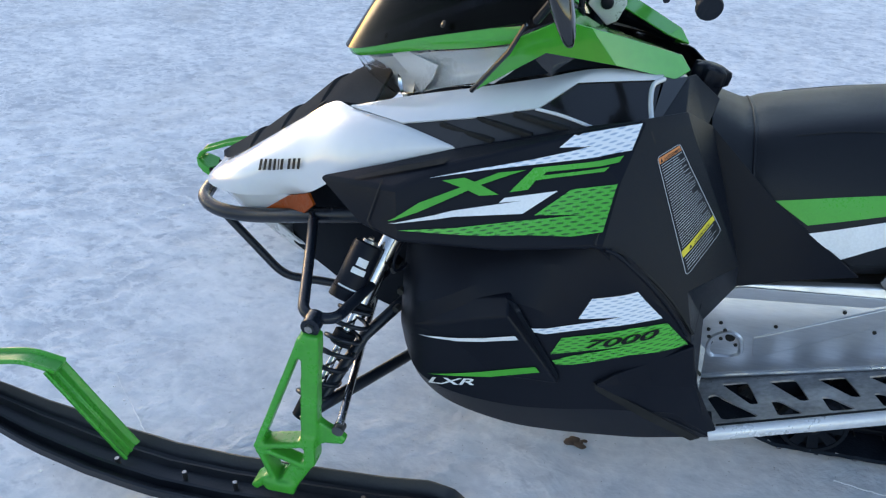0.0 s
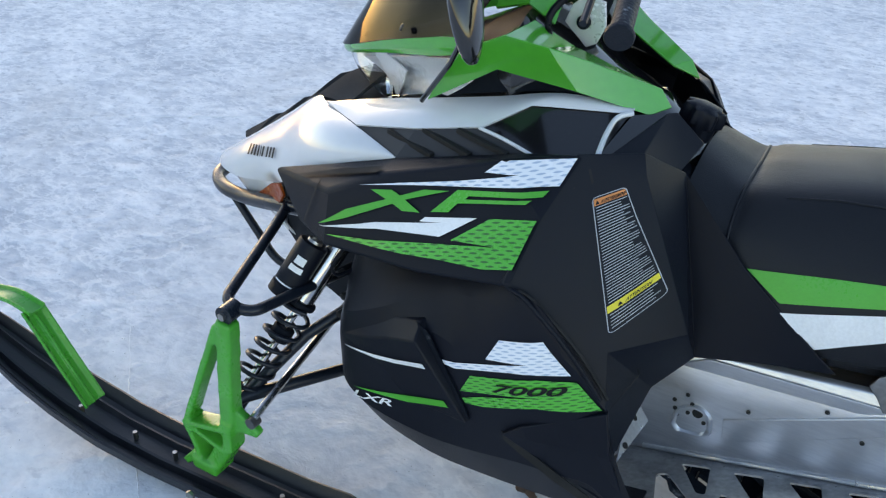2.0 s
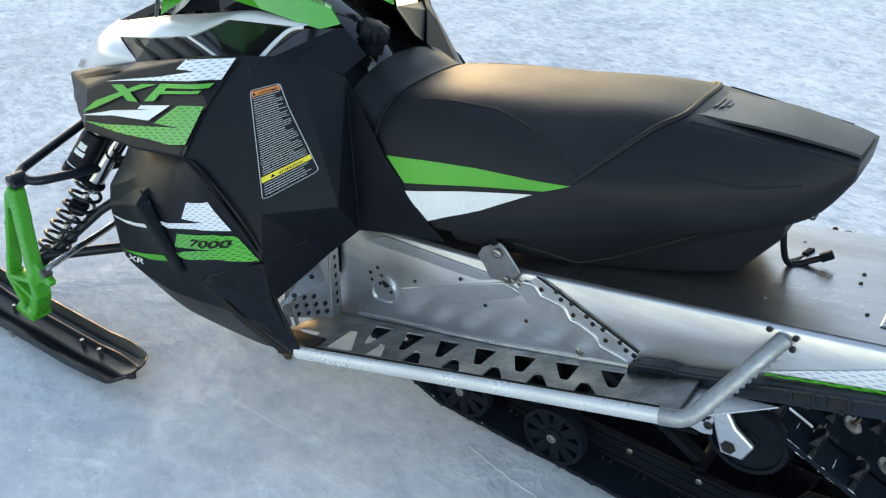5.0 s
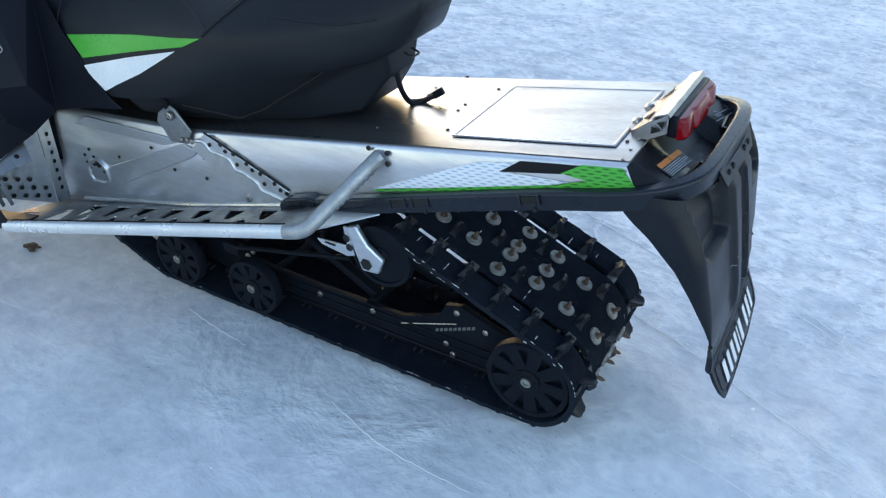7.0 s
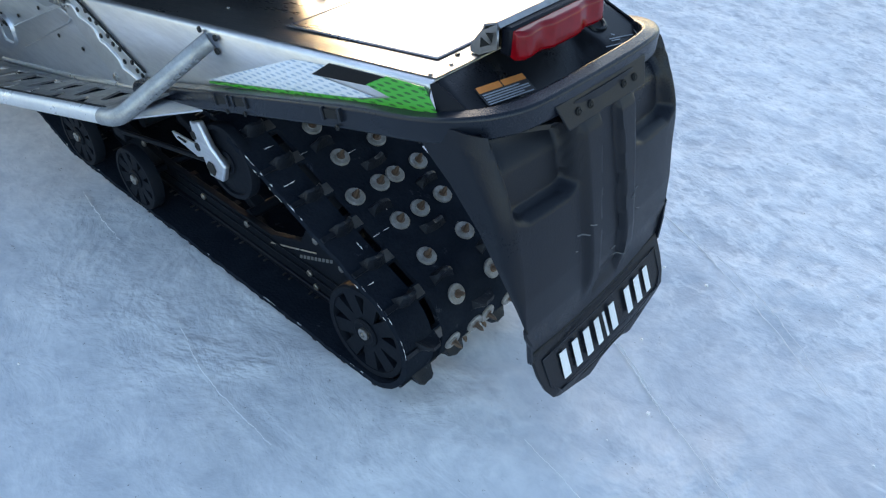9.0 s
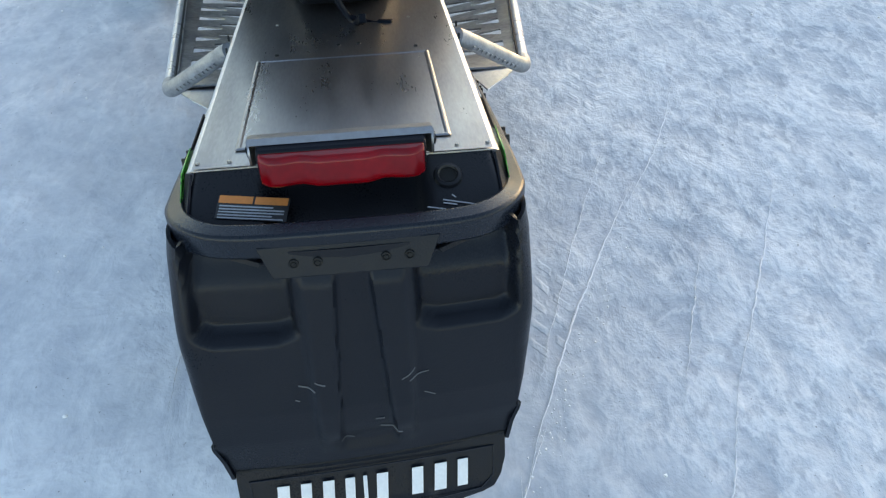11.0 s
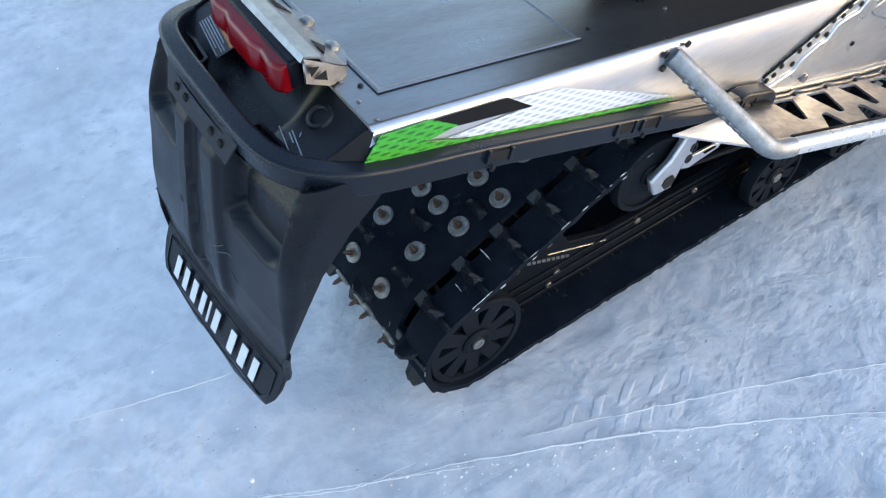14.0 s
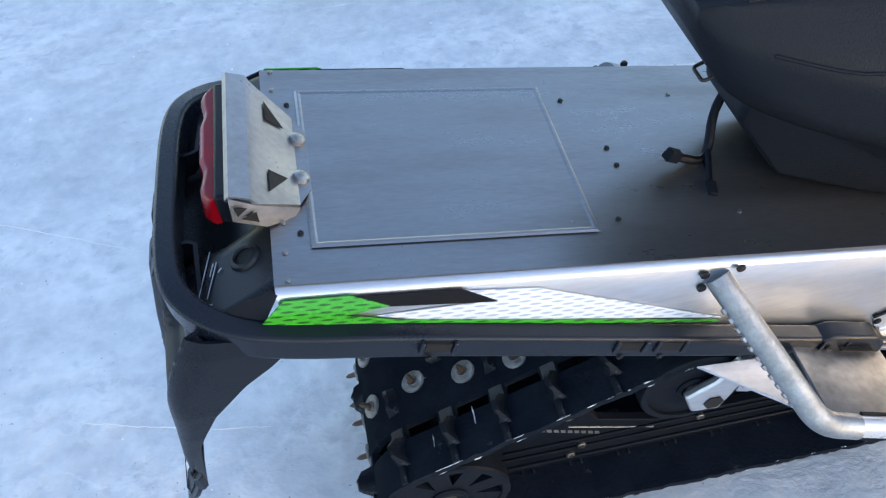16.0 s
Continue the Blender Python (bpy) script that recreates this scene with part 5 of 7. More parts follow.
def build_skid():
    big, small, mid = wheel_mesh(0.098, 9), wheel_mesh(0.078, 9), wheel_mesh(0.078, 0, 0.014, -0.001)

    def wheel(meshes, x, y, z, s, label):
        top = piece("wheel", meshes[0], Matrix.Translation((x, s * y, z)) @ SIDE[s], sled, label)
        for nm, me in zip(("web", "hub", "axle_bolt"), meshes[1:4]):
            piece(nm, me, Matrix.Identity(4), top)
        for k in range(meshes[5]):
            piece("spoke", meshes[4], Matrix.Rotation(2 * math.pi * k / meshes[5], 4, "Z"), top)
    for s in (-1, 1):
        wheel(big, 0.0, 0.192, 0.141, s, "black spoked rear idler wheel")
        wheel(small, -0.757, 0.2, 0.106, s, "small black spoked bogie wheel")
        wheel(small, -1.012, 0.2, 0.106, s, "small black spoked bogie wheel")
        # slide rail
        y = s * 0.118
        bm = bmesh.new()
        o = [(0.02, 0.10), (0.02, 0.165), (-0.11, 0.185), (-0.2, 0.215), (-0.24, 0.205), (-0.26, 0.165), (-0.36, 0.125), (-0.75, 0.12), (-0.98, 0.15), (-1.2, 0.235), (-1.22, 0.215), (-1.02, 0.09), (-0.9, 0.062), (0.0, 0.062)]
        prism(bm, [(x, y - s * 0.008, z) for x, z in o], (0, s * 0.016, 0))
        rail = part("slide_rail", bm, M["skid"], sled, "black slide rail", bevel=0.002)
        for z, x0, x1 in ((0.088, -0.9, -0.06), (0.112, -0.7, -0.1)):
            bm = bmesh.new()
            beam(bm, (x0, y + s * 0.010, z), (x1, y + s * 0.010, z + 0.006), 0.004, 0.005)
            part("rail_bead", bm, M["skid"], rail, bevel=0.002)
        bm = bmesh.new()
        box(bm, (-0.47, y, 0.058), (0.9, 0.028, 0.014))
        part("slider_strip", bm, M["black"], rail, bevel=0.003)
        for x, z in ((-0.208, 0.197), (-0.134, 0.171), (-0.235, 0.096), (-0.217, 0.070), (-0.83, 0.135), (-0.81, 0.155), (-0.44, 0.11), (-0.6, 0.1)):
            piece("bolt", bolt_zinc, Matrix.Translation((x, y + s * 0.009, z)) @ SIDE[s], rail)
        bm = bmesh.new()
        tube(bm, [V(-0.36, y + s * 0.0085, 0.104), V(-0.30, y + s * 0.0085, 0.127), V(-0.21, y + s * 0.0085, 0.163)], 0.0016, 6)
        part("bare_edge", bm, M["zinc"], rail)
        # pale plain bar in place of the maker's word on the rail
        for i in range(9):
            bm = bmesh.new()
            x = -0.265 + i * 0.0118
            z = 0.119 + 0.0054 * i
            prism(bm, [(x, y + s * 0.0085, z), (x + 0.008, y + s * 0.0085, z + 0.0035), (x + 0.009, y + s * 0.0085, z + 0.0125), (x + 0.001, y + s * 0.0085, z + 0.009)], (0, s * 0.0006, 0))
            part("print_bar", bm, M["labeldim"], rail)
        # inner carrier wheel and its bare aluminium arm
        wheel(mid, -0.360, 0.199, 0.342, s, "black rubber-tyred carrier wheel")
        bm = bmesh.new()
        prism(bm, ys([(-0.435, 0.206, 0.404), (-0.409, 0.206, 0.416), (-0.381, 0.206, 0.374), (-0.341, 0.206, 0.347), (-0.355, 0.206, 0.307), (-0.397, 0.206, 0.303), (-0.411, 0.206, 0.337), (-0.422, 0.206, 0.367)], s), (0, s * 0.014, 0))
        arm = part("carrier_arm", bm, M["alu"], sled, "bare cast aluminium carrier arm", bevel=0.004)
        bm = bmesh.new()
        lathe(bm, [(0.015, 0.0), (0.015, 0.0012), (0, 0.0012)], Matrix.Translation((-0.385, s * 0.2205, 0.325)) @ SIDE[s], 6)
        part("hex_socket", bm, M["hole"], arm)
        bm = bmesh.new()
        prism(bm, ys([(-0.521, 0.210, 0.345), (-0.508, 0.210, 0.333), (-0.438, 0.210, 0.324), (-0.419, 0.210, 0.332), (-0.424, 0.210, 0.352), (-0.442, 0.210, 0.352)], s), (0, s * 0.005, 0))
        prism(bm, ys([(-0.437, 0.210, 0.350), (-0.424, 0.210, 0.350), (-0.420, 0.210, 0.386), (-0.431, 0.210, 0.404), (-0.446, 0.210, 0.400)], s), (0, s * 0.005, 0))
        flange = part("arm_plate", bm, M["alu"], arm, bevel=0.0015)
        for x, z in [(-0.438, 0.372), (-0.431, 0.35)]:
            bm = bmesh.new()
            lathe(bm, [(0.009, 0.0), (0.009, 0.0015), (0.0055, 0.002), (0.0055, 0.0005), (0, 0.0005)], Matrix.Translation((x, s * 0.215, z)) @ SIDE[s], 12)
            part("boss", bm, M["darkbolt"], flange)
        bm = bmesh.new()
        beam(bm, (-0.497, s * 0.215, 0.344), (-0.469, s * 0.215, 0.343), 0.002, 0.008)
        part("slot", bm, M["hole"], flange, bevel=0.001)
        # limiter strap plate and long thin rod by the bogie
        bm = bmesh.new()
        rod(bm, (-0.83, s * 0.175, 0.19), (-0.45, s * 0.19, 0.30), 0.006, 8)
        part("rod", bm, M["skid"], sled, "thin black linkage rod")
        bm = bmesh.new()
        box(bm, (-0.835, s * 0.17, 0.185), (0.05, 0.02, 0.03))
        part("rod_bracket", bm, M["skid"], sled, "black linkage bracket", bevel=0.003)
    # cross shafts, arms and shocks between the rails
    for x, z, r in ((0.0, 0.141, 0.012), (-0.368, 0.333, 0.012), (-0.754, 0.107, 0.01), (-1.002, 0.105, 0.01), (-0.45, 0.12, 0.013), (-0.85, 0.18, 0.016), (-1.3, 0.345, 0.014)):
        bm = bmesh.new()
        w = 0.112 if x in (-0.45, -0.85) else 0.19
        rod(bm, (x, -w, z), (x, w, z), r, 12)
        part("cross_shaft", bm, M["skid"], sled)
    bm = bmesh.new()
    for s in (-1, 1):
        beam(bm, (-0.45, s * 0.08, 0.12), (-0.85, s * 0.1, 0.36), 0.02, 0.03)
        beam(bm, (-0.85, s * 0.08, 0.18), (-1.15, s * 0.1, 0.36), 0.02, 0.03)
    part("swing_arm", bm, M["skid"], sled, "black skid swing arms", bevel=0.003)
    bm = bmesh.new()
    rod(bm, (-0.3, 0.03, 0.14), (-0.75, 0.03, 0.30), 0.026, 14)
    part("rear_shock", bm, M["skid"], sled, "black rear shock")


build_skid()

# ---- snowmobile: seat ----


def build_seat():
    fore = [(-1.352, [(0, 0.824), (0.06, 0.819), (0.11, 0.806), (0.160, 0.784), (0.186, 0.745), (0.205, 0.65), (0.21, 0.59)]),
         (-1.30, [(0, 0.803), (0.065, 0.798), (0.115, 0.787), (0.170, 0.757), (0.198, 0.71), (0.218, 0.63), (0.222, 0.58)]),
         (-1.262, [(0, 0.790), (0.07, 0.786), (0.125, 0.776), (0.175, 0.742), (0.205, 0.693), (0.227, 0.612), (0.233, 0.572)]),
         (-1.22, [(0, 0.803), (0.078, 0.798), (0.134, 0.787), (0.184, 0.748), (0.211, 0.697), (0.235, 0.615), (0.239, 0.572)]),
         (-1.08, [(0, 0.830), (0.095, 0.825), (0.15, 0.802), (0.197, 0.746), (0.223, 0.70), (0.25, 0.625), (0.25, 0.572)]),
         (-0.90, [(0, 0.860), (0.10, 0.852), (0.158, 0.821), (0.212, 0.765), (0.233, 0.72), (0.247, 0.65), (0.238, 0.604)])]
    tail = [(-0.74, [(0, 0.885), (0.095, 0.88), (0.15, 0.848), (0.222, 0.785), (0.236, 0.745), (0.236, 0.70), (0.215, 0.66)]),
         (-0.63, [(0, 0.893), (0.09, 0.889), (0.132, 0.868), (0.195, 0.805), (0.212, 0.765), (0.208, 0.725), (0.185, 0.69)]),
         (-0.48, [(0, 0.886), (0.085, 0.883), (0.108, 0.872), (0.15, 0.82), (0.155, 0.785), (0.15, 0.75), (0.13, 0.722)]),
         (-0.38, [(0, 0.882), (0.075, 0.880), (0.088, 0.872), (0.105, 0.842), (0.108, 0.82), (0.10, 0.79), (0.085, 0.765)]),
         (-0.333, [(0, 0.876), (0.064, 0.875), (0.068, 0.871), (0.069, 0.862), (0.068, 0.854), (0.06, 0.842), (0.055, 0.838)])]
    rails = [smooth_path([(x, *h[k]) for x, h in fore + tail], 5) for k in range(7)]
    rows = []
    for i in range(len(rails[0])):
        h = smooth_path([r[i] for r in rails], 3)
        rows.append([V(p.x, -p.y, p.z) for p in h[::-1]] + h[1:])
    bm = bmesh.new()
    vs = grid(bm, rows)
    bm.faces.new(vs[0])
    bm.faces.new(vs[-1])
    for a, b in zip(vs, vs[1:]):
        bm.faces.new((a[0], a[-1], b[-1], b[0]))
    seat = part("seat", bm, M["vinyl"], sled, "long black vinyl seat with raised tail", smooth=50)
    tree = tree_of(seat)
    # harder cap along the top of the tail
    bm = bmesh.new()
    A = smooth_path([(-0.625, 0.072, 0.884), (-0.48, 0.07, 0.889), (-0.37, 0.058, 0.882), (-0.336, 0.052, 0.877)], 5)
    rows = [[(p.x, -p.y, p.z + 0.002), (p.x, -p.y * 0.96, p.z + 0.006), (p.x, 0, p.z + 0.007), (p.x, p.y * 0.96, p.z + 0.006), (p.x, p.y, p.z + 0.002)] for p in A]
    grid(bm, rows)
    cap = part("tail_cap", bm, M["seatcap"], seat, "flat dark cap on the seat's tail", thick=0.004)
    # plain crest shape in place of the maker's mark
    bm = bmesh.new()
    for y0, y1, x0 in ((-0.03, 0.03, -0.598), (-0.026, 0.026, -0.588), (-0.014, 0.014, -0.579)):
        prism(bm, [(x0, y0, 0.8935), (x0 + 0.006, y0 * 0.8, 0.8935), (x0 + 0.006, y1 * 0.8, 0.8935), (x0, y1, 0.8935)], (0, 0, 0.0012))
    part("crest_bar", bm, M["bumper"], cap)
    for s in (-1, 1):
        drape("stripe", [[(-1.214, 0.684), (-1.1, 0.706), (-0.977, 0.729), (-0.85, 0.748), (-0.762, 0.764), (-0.815, 0.737), (-0.96, 0.699), (-1.147, 0.647)]], M["plaingreen"], seat, tree, s, label="bright green vinyl stripe")
        drape("stripe", [[(-1.142, 0.632), (-0.99, 0.680), (-0.836, 0.724), (-0.95, 0.653), (-1.03, 0.612), (-1.074, 0.587)]], M["plainwhite"], seat, tree, s, label="white vinyl stripe")
        # stitched seams
        seams = ([(-1.258, 0.0, 0.79), (-1.260, 0.07, 0.787), (-1.262, 0.125, 0.776), (-1.262, 0.175, 0.742), (-1.258, 0.205, 0.69)],
                 [(-1.19, 0.14, 0.81), (-1.077, 0.14, 0.825), (-0.983, 0.15, 0.836), (-0.886, 0.17, 0.82), (-0.819, 0.19, 0.80), (-0.748, 0.22, 0.776)],
                 [(-0.76, 0.23, 0.77), (-0.709, 0.18, 0.818), (-0.665, 0.13, 0.862), (-0.628, 0.09, 0.892), (-0.625, 0.0, 0.9)],
                 [(-0.61, 0.10, 0.885), (-0.48, 0.09, 0.882), (-0.38, 0.08, 0.876)], [(-0.62, 0.18, 0.82), (-0.5, 0.15, 0.815), (-0.40, 0.12, 0.835)])
        for k, pts in enumerate(seams):
            bm = bmesh.new()
            path = [tree.find_nearest(V(p.x, s * p.y, p.z))[0] for p in smooth_path(pts, 8)]
            path = [p for a, p in zip([None] + path, path) if a is None or (p - a).length > 0.002]
            tube(bm, path, (0.0032, 0.0022, 0.0055, 0.0022, 0.0022)[k], 8)
            part("seam", bm, M["vinyl"], seat, smooth=60)
    # storage base under the seat
    B = [(-1.05, [(0.225, 0.60), (0.215, 0.555), (0.185, 0.515)]), (-0.957, [(0.22, 0.61), (0.198, 0.552), (0.17, 0.516)]),
         (-0.775, [(0.205, 0.67), (0.150, 0.546), (0.125, 0.532)]), (-0.6, [(0.18, 0.71), (0.122, 0.635), (0.10, 0.567)]),
         (-0.48, [(0.125, 0.735), (0.095, 0.715), (0.075, 0.605)]), (-0.42, [(0.08, 0.755), (0.065, 0.74), (0.05, 0.69)])]
    rails = [[V(x, *h[k]) for x, h in B] for k in range(3)]
    bm = bmesh.new()
    vs = grid(bm, [[(r[i].x, -r[i].y, r[i].z) for r in rails] + [(r[i].x, r[i].y, r[i].z) for r in rails[::-1]] for i in range(len(rails[0]))])
    for a, b in zip(vs, vs[1:]):
        bm.faces.new((a[0], a[-1], b[-1], b[0]))
    bm.faces.new(vs[0])
    bm.faces.new(vs[-1])
    base = part("seat_base", bm, M["vinyl"], sled, "black tapered base under the seat", smooth=18, bevel=0.008, seg=3)
    # latch ring and loose wiring loop below the tail
    bm = bmesh.new()
    tube(bm, fillet([(-0.405, -0.018, 0.735), (-0.385, -0.018, 0.728), (-0.385, 0.012, 0.728), (-0.405, 0.012, 0.735)], 0.006, 3), 0.0025, 8)
    part("latch_ring", bm, M["darkbolt"], sled, "small black seat latch ring")
    for sd in (-1, 1):
        bm = bmesh.new()
        t_base = tree_of(base)
        path = [t_base.find_nearest(V(p.x, sd * p.y, p.z))[0] for p in smooth_path([(-0.896, 0.20, 0.565), (-0.81, 0.178, 0.553), (-0.735, 0.155, 0.545), (-0.66, 0.15, 0.60), (-0.57, 0.145, 0.665), (-0.49, 0.14, 0.724)], 6)]
        path = [p for a, p in zip([None] + path, path) if a is None or (p - a).length > 0.002]
        tube(bm, path, 0.0022, 6)
        part("seam", bm, M["hole"], base)
    # one cable that forks into two loose connectors
    bm = bmesh.new()
    tube(bm, smooth_path([(-0.432, -0.006, 0.735), (-0.435, -0.007, 0.715), (-0.423, -0.010, 0.656), (-0.414, 0.008, 0.615), (-0.398, 0.022, 0.607), (-0.372, 0.030, 0.622), (-0.350, 0.035, 0.637)], 6), 0.0062, 8)
    wiring = part("wiring_loop", bm, M["black"], sled, "black forked cable hanging under the seat")
    bm = bmesh.new()
    tube(bm, smooth_path([(-0.412, 0.010, 0.612), (-0.404, 0.036, 0.605), (-0.396, 0.060, 0.602), (-0.389, 0.082, 0.604)], 5), 0.0055, 8)
    part("branch", bm, M["black"], wiring)
    for p, q in (((-0.362, 0.032, 0.629), (-0.343, 0.037, 0.643)), ((-0.394, 0.064, 0.603), (-0.387, 0.090, 0.605))):
        bm = bmesh.new()
        beam(bm, p, q, 0.016, 0.013)
        part("connector", bm, M["skid"], wiring, bevel=0.002)


build_seat()

# ---- snowmobile: skis and front suspension ----


def build_front(s):
    yc, steer = 0.625, radians(3.1)
    # ski blade
    Z = [(-1.763, 0.050), (-1.80, 0.035), (-1.95, 0.022), (-2.3, 0.022), (-2.45, 0.035), (-2.6, 0.07), (-2.75, 0.125), (-2.86, 0.178), (-2.93, 0.215), (-2.95, 0.225)]
    Wd = [(-1.763, 0.040), (-1.785, 0.066), (-1.85, 0.072), (-2.5, 0.074), (-2.7, 0.068), (-2.85, 0.052), (-2.93, 0.035), (-2.95, 0.02)]
    Z.sort()
    Wd.sort()
    xs = [-2.95, -2.935, -2.92, -2.88, -2.84] + [-2.8 + 0.05 * i for i in range(20)] + [-1.81, -1.79, -1.775, -1.763]
    cross = [(-1, 0.012), (-1, 0.032), (-0.93, 0.034), (-0.86, 0.024), (-0.7, 0.006), (-0.5, 0.004), (-0.42, 0.02), (-0.34, 0.022), (-0.26, 0.006), (0.26, 0.006), (0.34, 0.022),
             (0.42, 0.02), (0.5, 0.004), (0.7, 0.006), (0.86, 0.024), (0.93, 0.034), (1, 0.032), (1, 0.012), (0.8, -0.004), (0.15, -0.008), (0.1, -0.024), (-0.1, -0.024), (-0.15, -0.008), (-0.8, -0.004)]
    bm = bmesh.new()
    rows = []
    for x in sorted(xs):
        z, w = along(Z, x), along(Wd, x)
        k = 1.0 if x < -1.83 else max(0.25, (-1.763 - x) / 0.067)
        rows.append([(x, s * (yc + a * w), z + b * (k if b > 0 else 1)) for a, b in cross])
    vs = grid(bm, rows, close=True)
    bm.faces.new(vs[0])
    bm.faces.new(vs[-1])
    ski = part("ski", bm, M["skiblack"], sled, "worn black plastic ski with green loop", smooth=35)
    # bent green handle loop
    bm = bmesh.new()
    ring = [(-0.022, -0.004), (0.022, -0.004), (0.024, 0.008), (0.019, 0.009), (0.015, 0.001), (-0.015, 0.001), (-0.019, 0.009), (-0.024, 0.008)]
    path = fillet([(-2.90, s * yc, 0.195), (-2.945, s * yc, 0.262), (-2.925, s * yc, 0.285), (-2.82, s * yc, 0.322), (-2.715, s * yc, 0.340), (-2.642, s * yc, 0.322)], 0.03, 4)
    sweep(bm, path, ring)
    sweep(bm, [V(-2.665, s * yc, 0.322), V(-2.60, s * yc, 0.215), V(-2.525, s * yc, 0.095)], [(-0.025, -0.004), (0.025, -0.004), (0.030, 0.010), (0.025, 0.011), (0.017, 0.001), (0.005, 0.001), (0.003, 0.006), (-0.003, 0.006), (-0.005, 0.001), (-0.017, 0.001), (-0.025, 0.011), (-0.030, 0.010)])
    rows = []
    for x in (-2.952, -2.925, -2.90):
        z, w = along(Z, x), along(Wd, x) + 0.004
        rows.append([(x + 0.012 * (1 - abs(a)), s * (yc + a * w), z + b) for a, b in ((-1, 0.006), (-1, 0.038), (-0.6, 0.036), (0, 0.03), (0.6, 0.036), (1, 0.038), (1, 0.006))])
    grid(bm, rows)
    loop = part("ski_loop", bm, M["fork"], ski, "bent green metal ski loop", bevel=0.002)
    for x, y in ((-2.552, -0.028), (-2.40, -0.005), (-2.28, -0.005), (-1.985, 0.012), (-1.91, 0.012)):
        bm = bmesh.new()
        z = along(Z, x)
        rod(bm, (x, s * (yc - y * 0.6), z), (x, s * (yc - y * 0.6), z + 0.028), 0.0055, 8)
        part("stud_bolt", bm, M["zinc"], ski)
    bm = bmesh.new()
    rod(bm, (-2.16, s * (yc + 0.083), 0.052), (-2.16, s * (yc + 0.09), 0.052), 0.011, 6)
    part("pivot_bolt", bm, M["zinc"], ski)
    # the handlebar stands a little turned: both skis point the same way
    turn = Matrix.Translation((-2.13, s * yc, 0)) @ Matrix.Rotation(steer, 4, "Z") @ Matrix.Translation((2.13, -s * yc, 0))
    for ob in (ski, *ski.children):
        ob.data.transform(turn)

    # green spindle: open frame with two legs, cross bars and steering arm
    y = s * 0.632
    bm = bmesh.new()
    def bar(a, b, w, h):
        beam(bm, (a[0], y + s * a[2], a[1]), (b[0], y + s * b[2], b[1]), h, w)
    bar((-2.060, 0.50, -0.004), (-2.083, 0.235, 0.002), 0.034, 0.036)
    bar((-2.084, 0.478, -0.004), (-2.196, 0.205, 0.006), 0.040, 0.015)
    bar((-2.082, 0.49, -0.004), (-2.088, 0.45, -0.004), 0.036, 0.016)
    bar((-2.20, 0.198, 0.006), (-2.075, 0.228, 0.004), 0.046, 0.013)
    bar((-2.192, 0.19, 0.008), (-2.092, 0.158, 0.008), 0.034, 0.013)
    bar((-2.200, 0.205, 0.006), (-2.172, 0.10, 0.0), 0.046, 0.014)
    bar((-2.080, 0.245, 0.002), (-2.084, 0.165, 0.002), 0.044, 0.026)
    bar((-2.086, 0.17, 0.0), (-2.13, 0.095, 0.0), 0.046, 0.022)
    bar((-2.19, 0.088, 0.0), (-2.125, 0.088, 0.0), 0.06, 0.03)
    bar((-2.185, 0.105, 0.0), (-2.222, 0.07, 0.0), 0.05, 0.018)
    bar((-2.120, 0.16, 0.0), (-2.155, 0.095, 0.0), 0.036, 0.014)
    prism(bm, [(-2.085, y - s * 0.012, 0.295), (-2.02, y - s * 0.012, 0.258), (-2.003, y - s * 0.012, 0.243), (-2.012, y - s * 0.012, 0.228), (-2.05, y - s * 0.012, 0.225), (-2.085, y - s * 0.012, 0.20)], (0, s * 0.02, 0))
    rod(bm, (-2.066, y - s * 0.004, 0.475), (-2.062, y - s * 0.006, 0.502), 0.021, 14)
    sp = part("spindle", bm, M["fork"], sled, "bright green open-framed ski spindle", smooth=180)
    md = sp.modifiers.new("cast", "REMESH")
    md.mode, md.voxel_size, md.use_smooth_shade = "VOXEL", 0.0042, True
    md = sp.modifiers.new("round", "SMOOTH")
    md.factor, md.iterations = 0.5, 4
    bm = bmesh.new()
    rod(bm, (-2.018, s * 0.624, 0.27), (-2.018, s * 0.646, 0.27), 0.0125, 14)
    part("ball_joint", bm, M["clip"], sp)
    bm = bmesh.new()
    rod(bm, (-2.062, s * 0.600, 0.517), (-2.060, s * 0.636, 0.517), 0.0195, 14)
    rod(bm, (-2.064, s * 0.622, 0.495), (-2.062, s * 0.620, 0.517), 0.013, 12)
    part("top_joint", bm, M["bumper"], sp)
    bm = bmesh.new()
    rod(bm, (-2.061, s * 0.636, 0.517), (-2.061, s * 0.643, 0.517), 0.0085, 6)
    part("bolt", bm, M["zinc"], sp)

    # black tubular arms
    bm = bmesh.new()
    tube(bm, fillet(ys([(-2.19, 0.27, 0.565), (-2.166, 0.345, 0.553), (-2.088, 0.604, 0.522), (-2.025, 0.600, 0.515), (-1.992, 0.32, 0.478), (-1.98, 0.24, 0.47)], s), 0.05, 6), 0.0115, 12)
    arm = part("upper_arm", bm, M["bumper"], sled, "black tubular upper suspension arm", smooth=50)
    bm = bmesh.new()
    tube(bm, ys([(-2.10, 0.625, 0.262), (-2.079, 0.596, 0.278), (-1.952, 0.289, 0.218), (-1.93, 0.22, 0.21)], s), 0.014, 12)
    tube(bm, ys([(-2.10, 0.60, 0.25), (-2.02, 0.45, 0.37), (-1.93, 0.36, 0.445), (-1.9, 0.3, 0.46)], s), 0.013, 12)
    part("lower_arm", bm, M["bumper"], sled, "black tubular lower suspension arms", smooth=50)
    bm = bmesh.new()
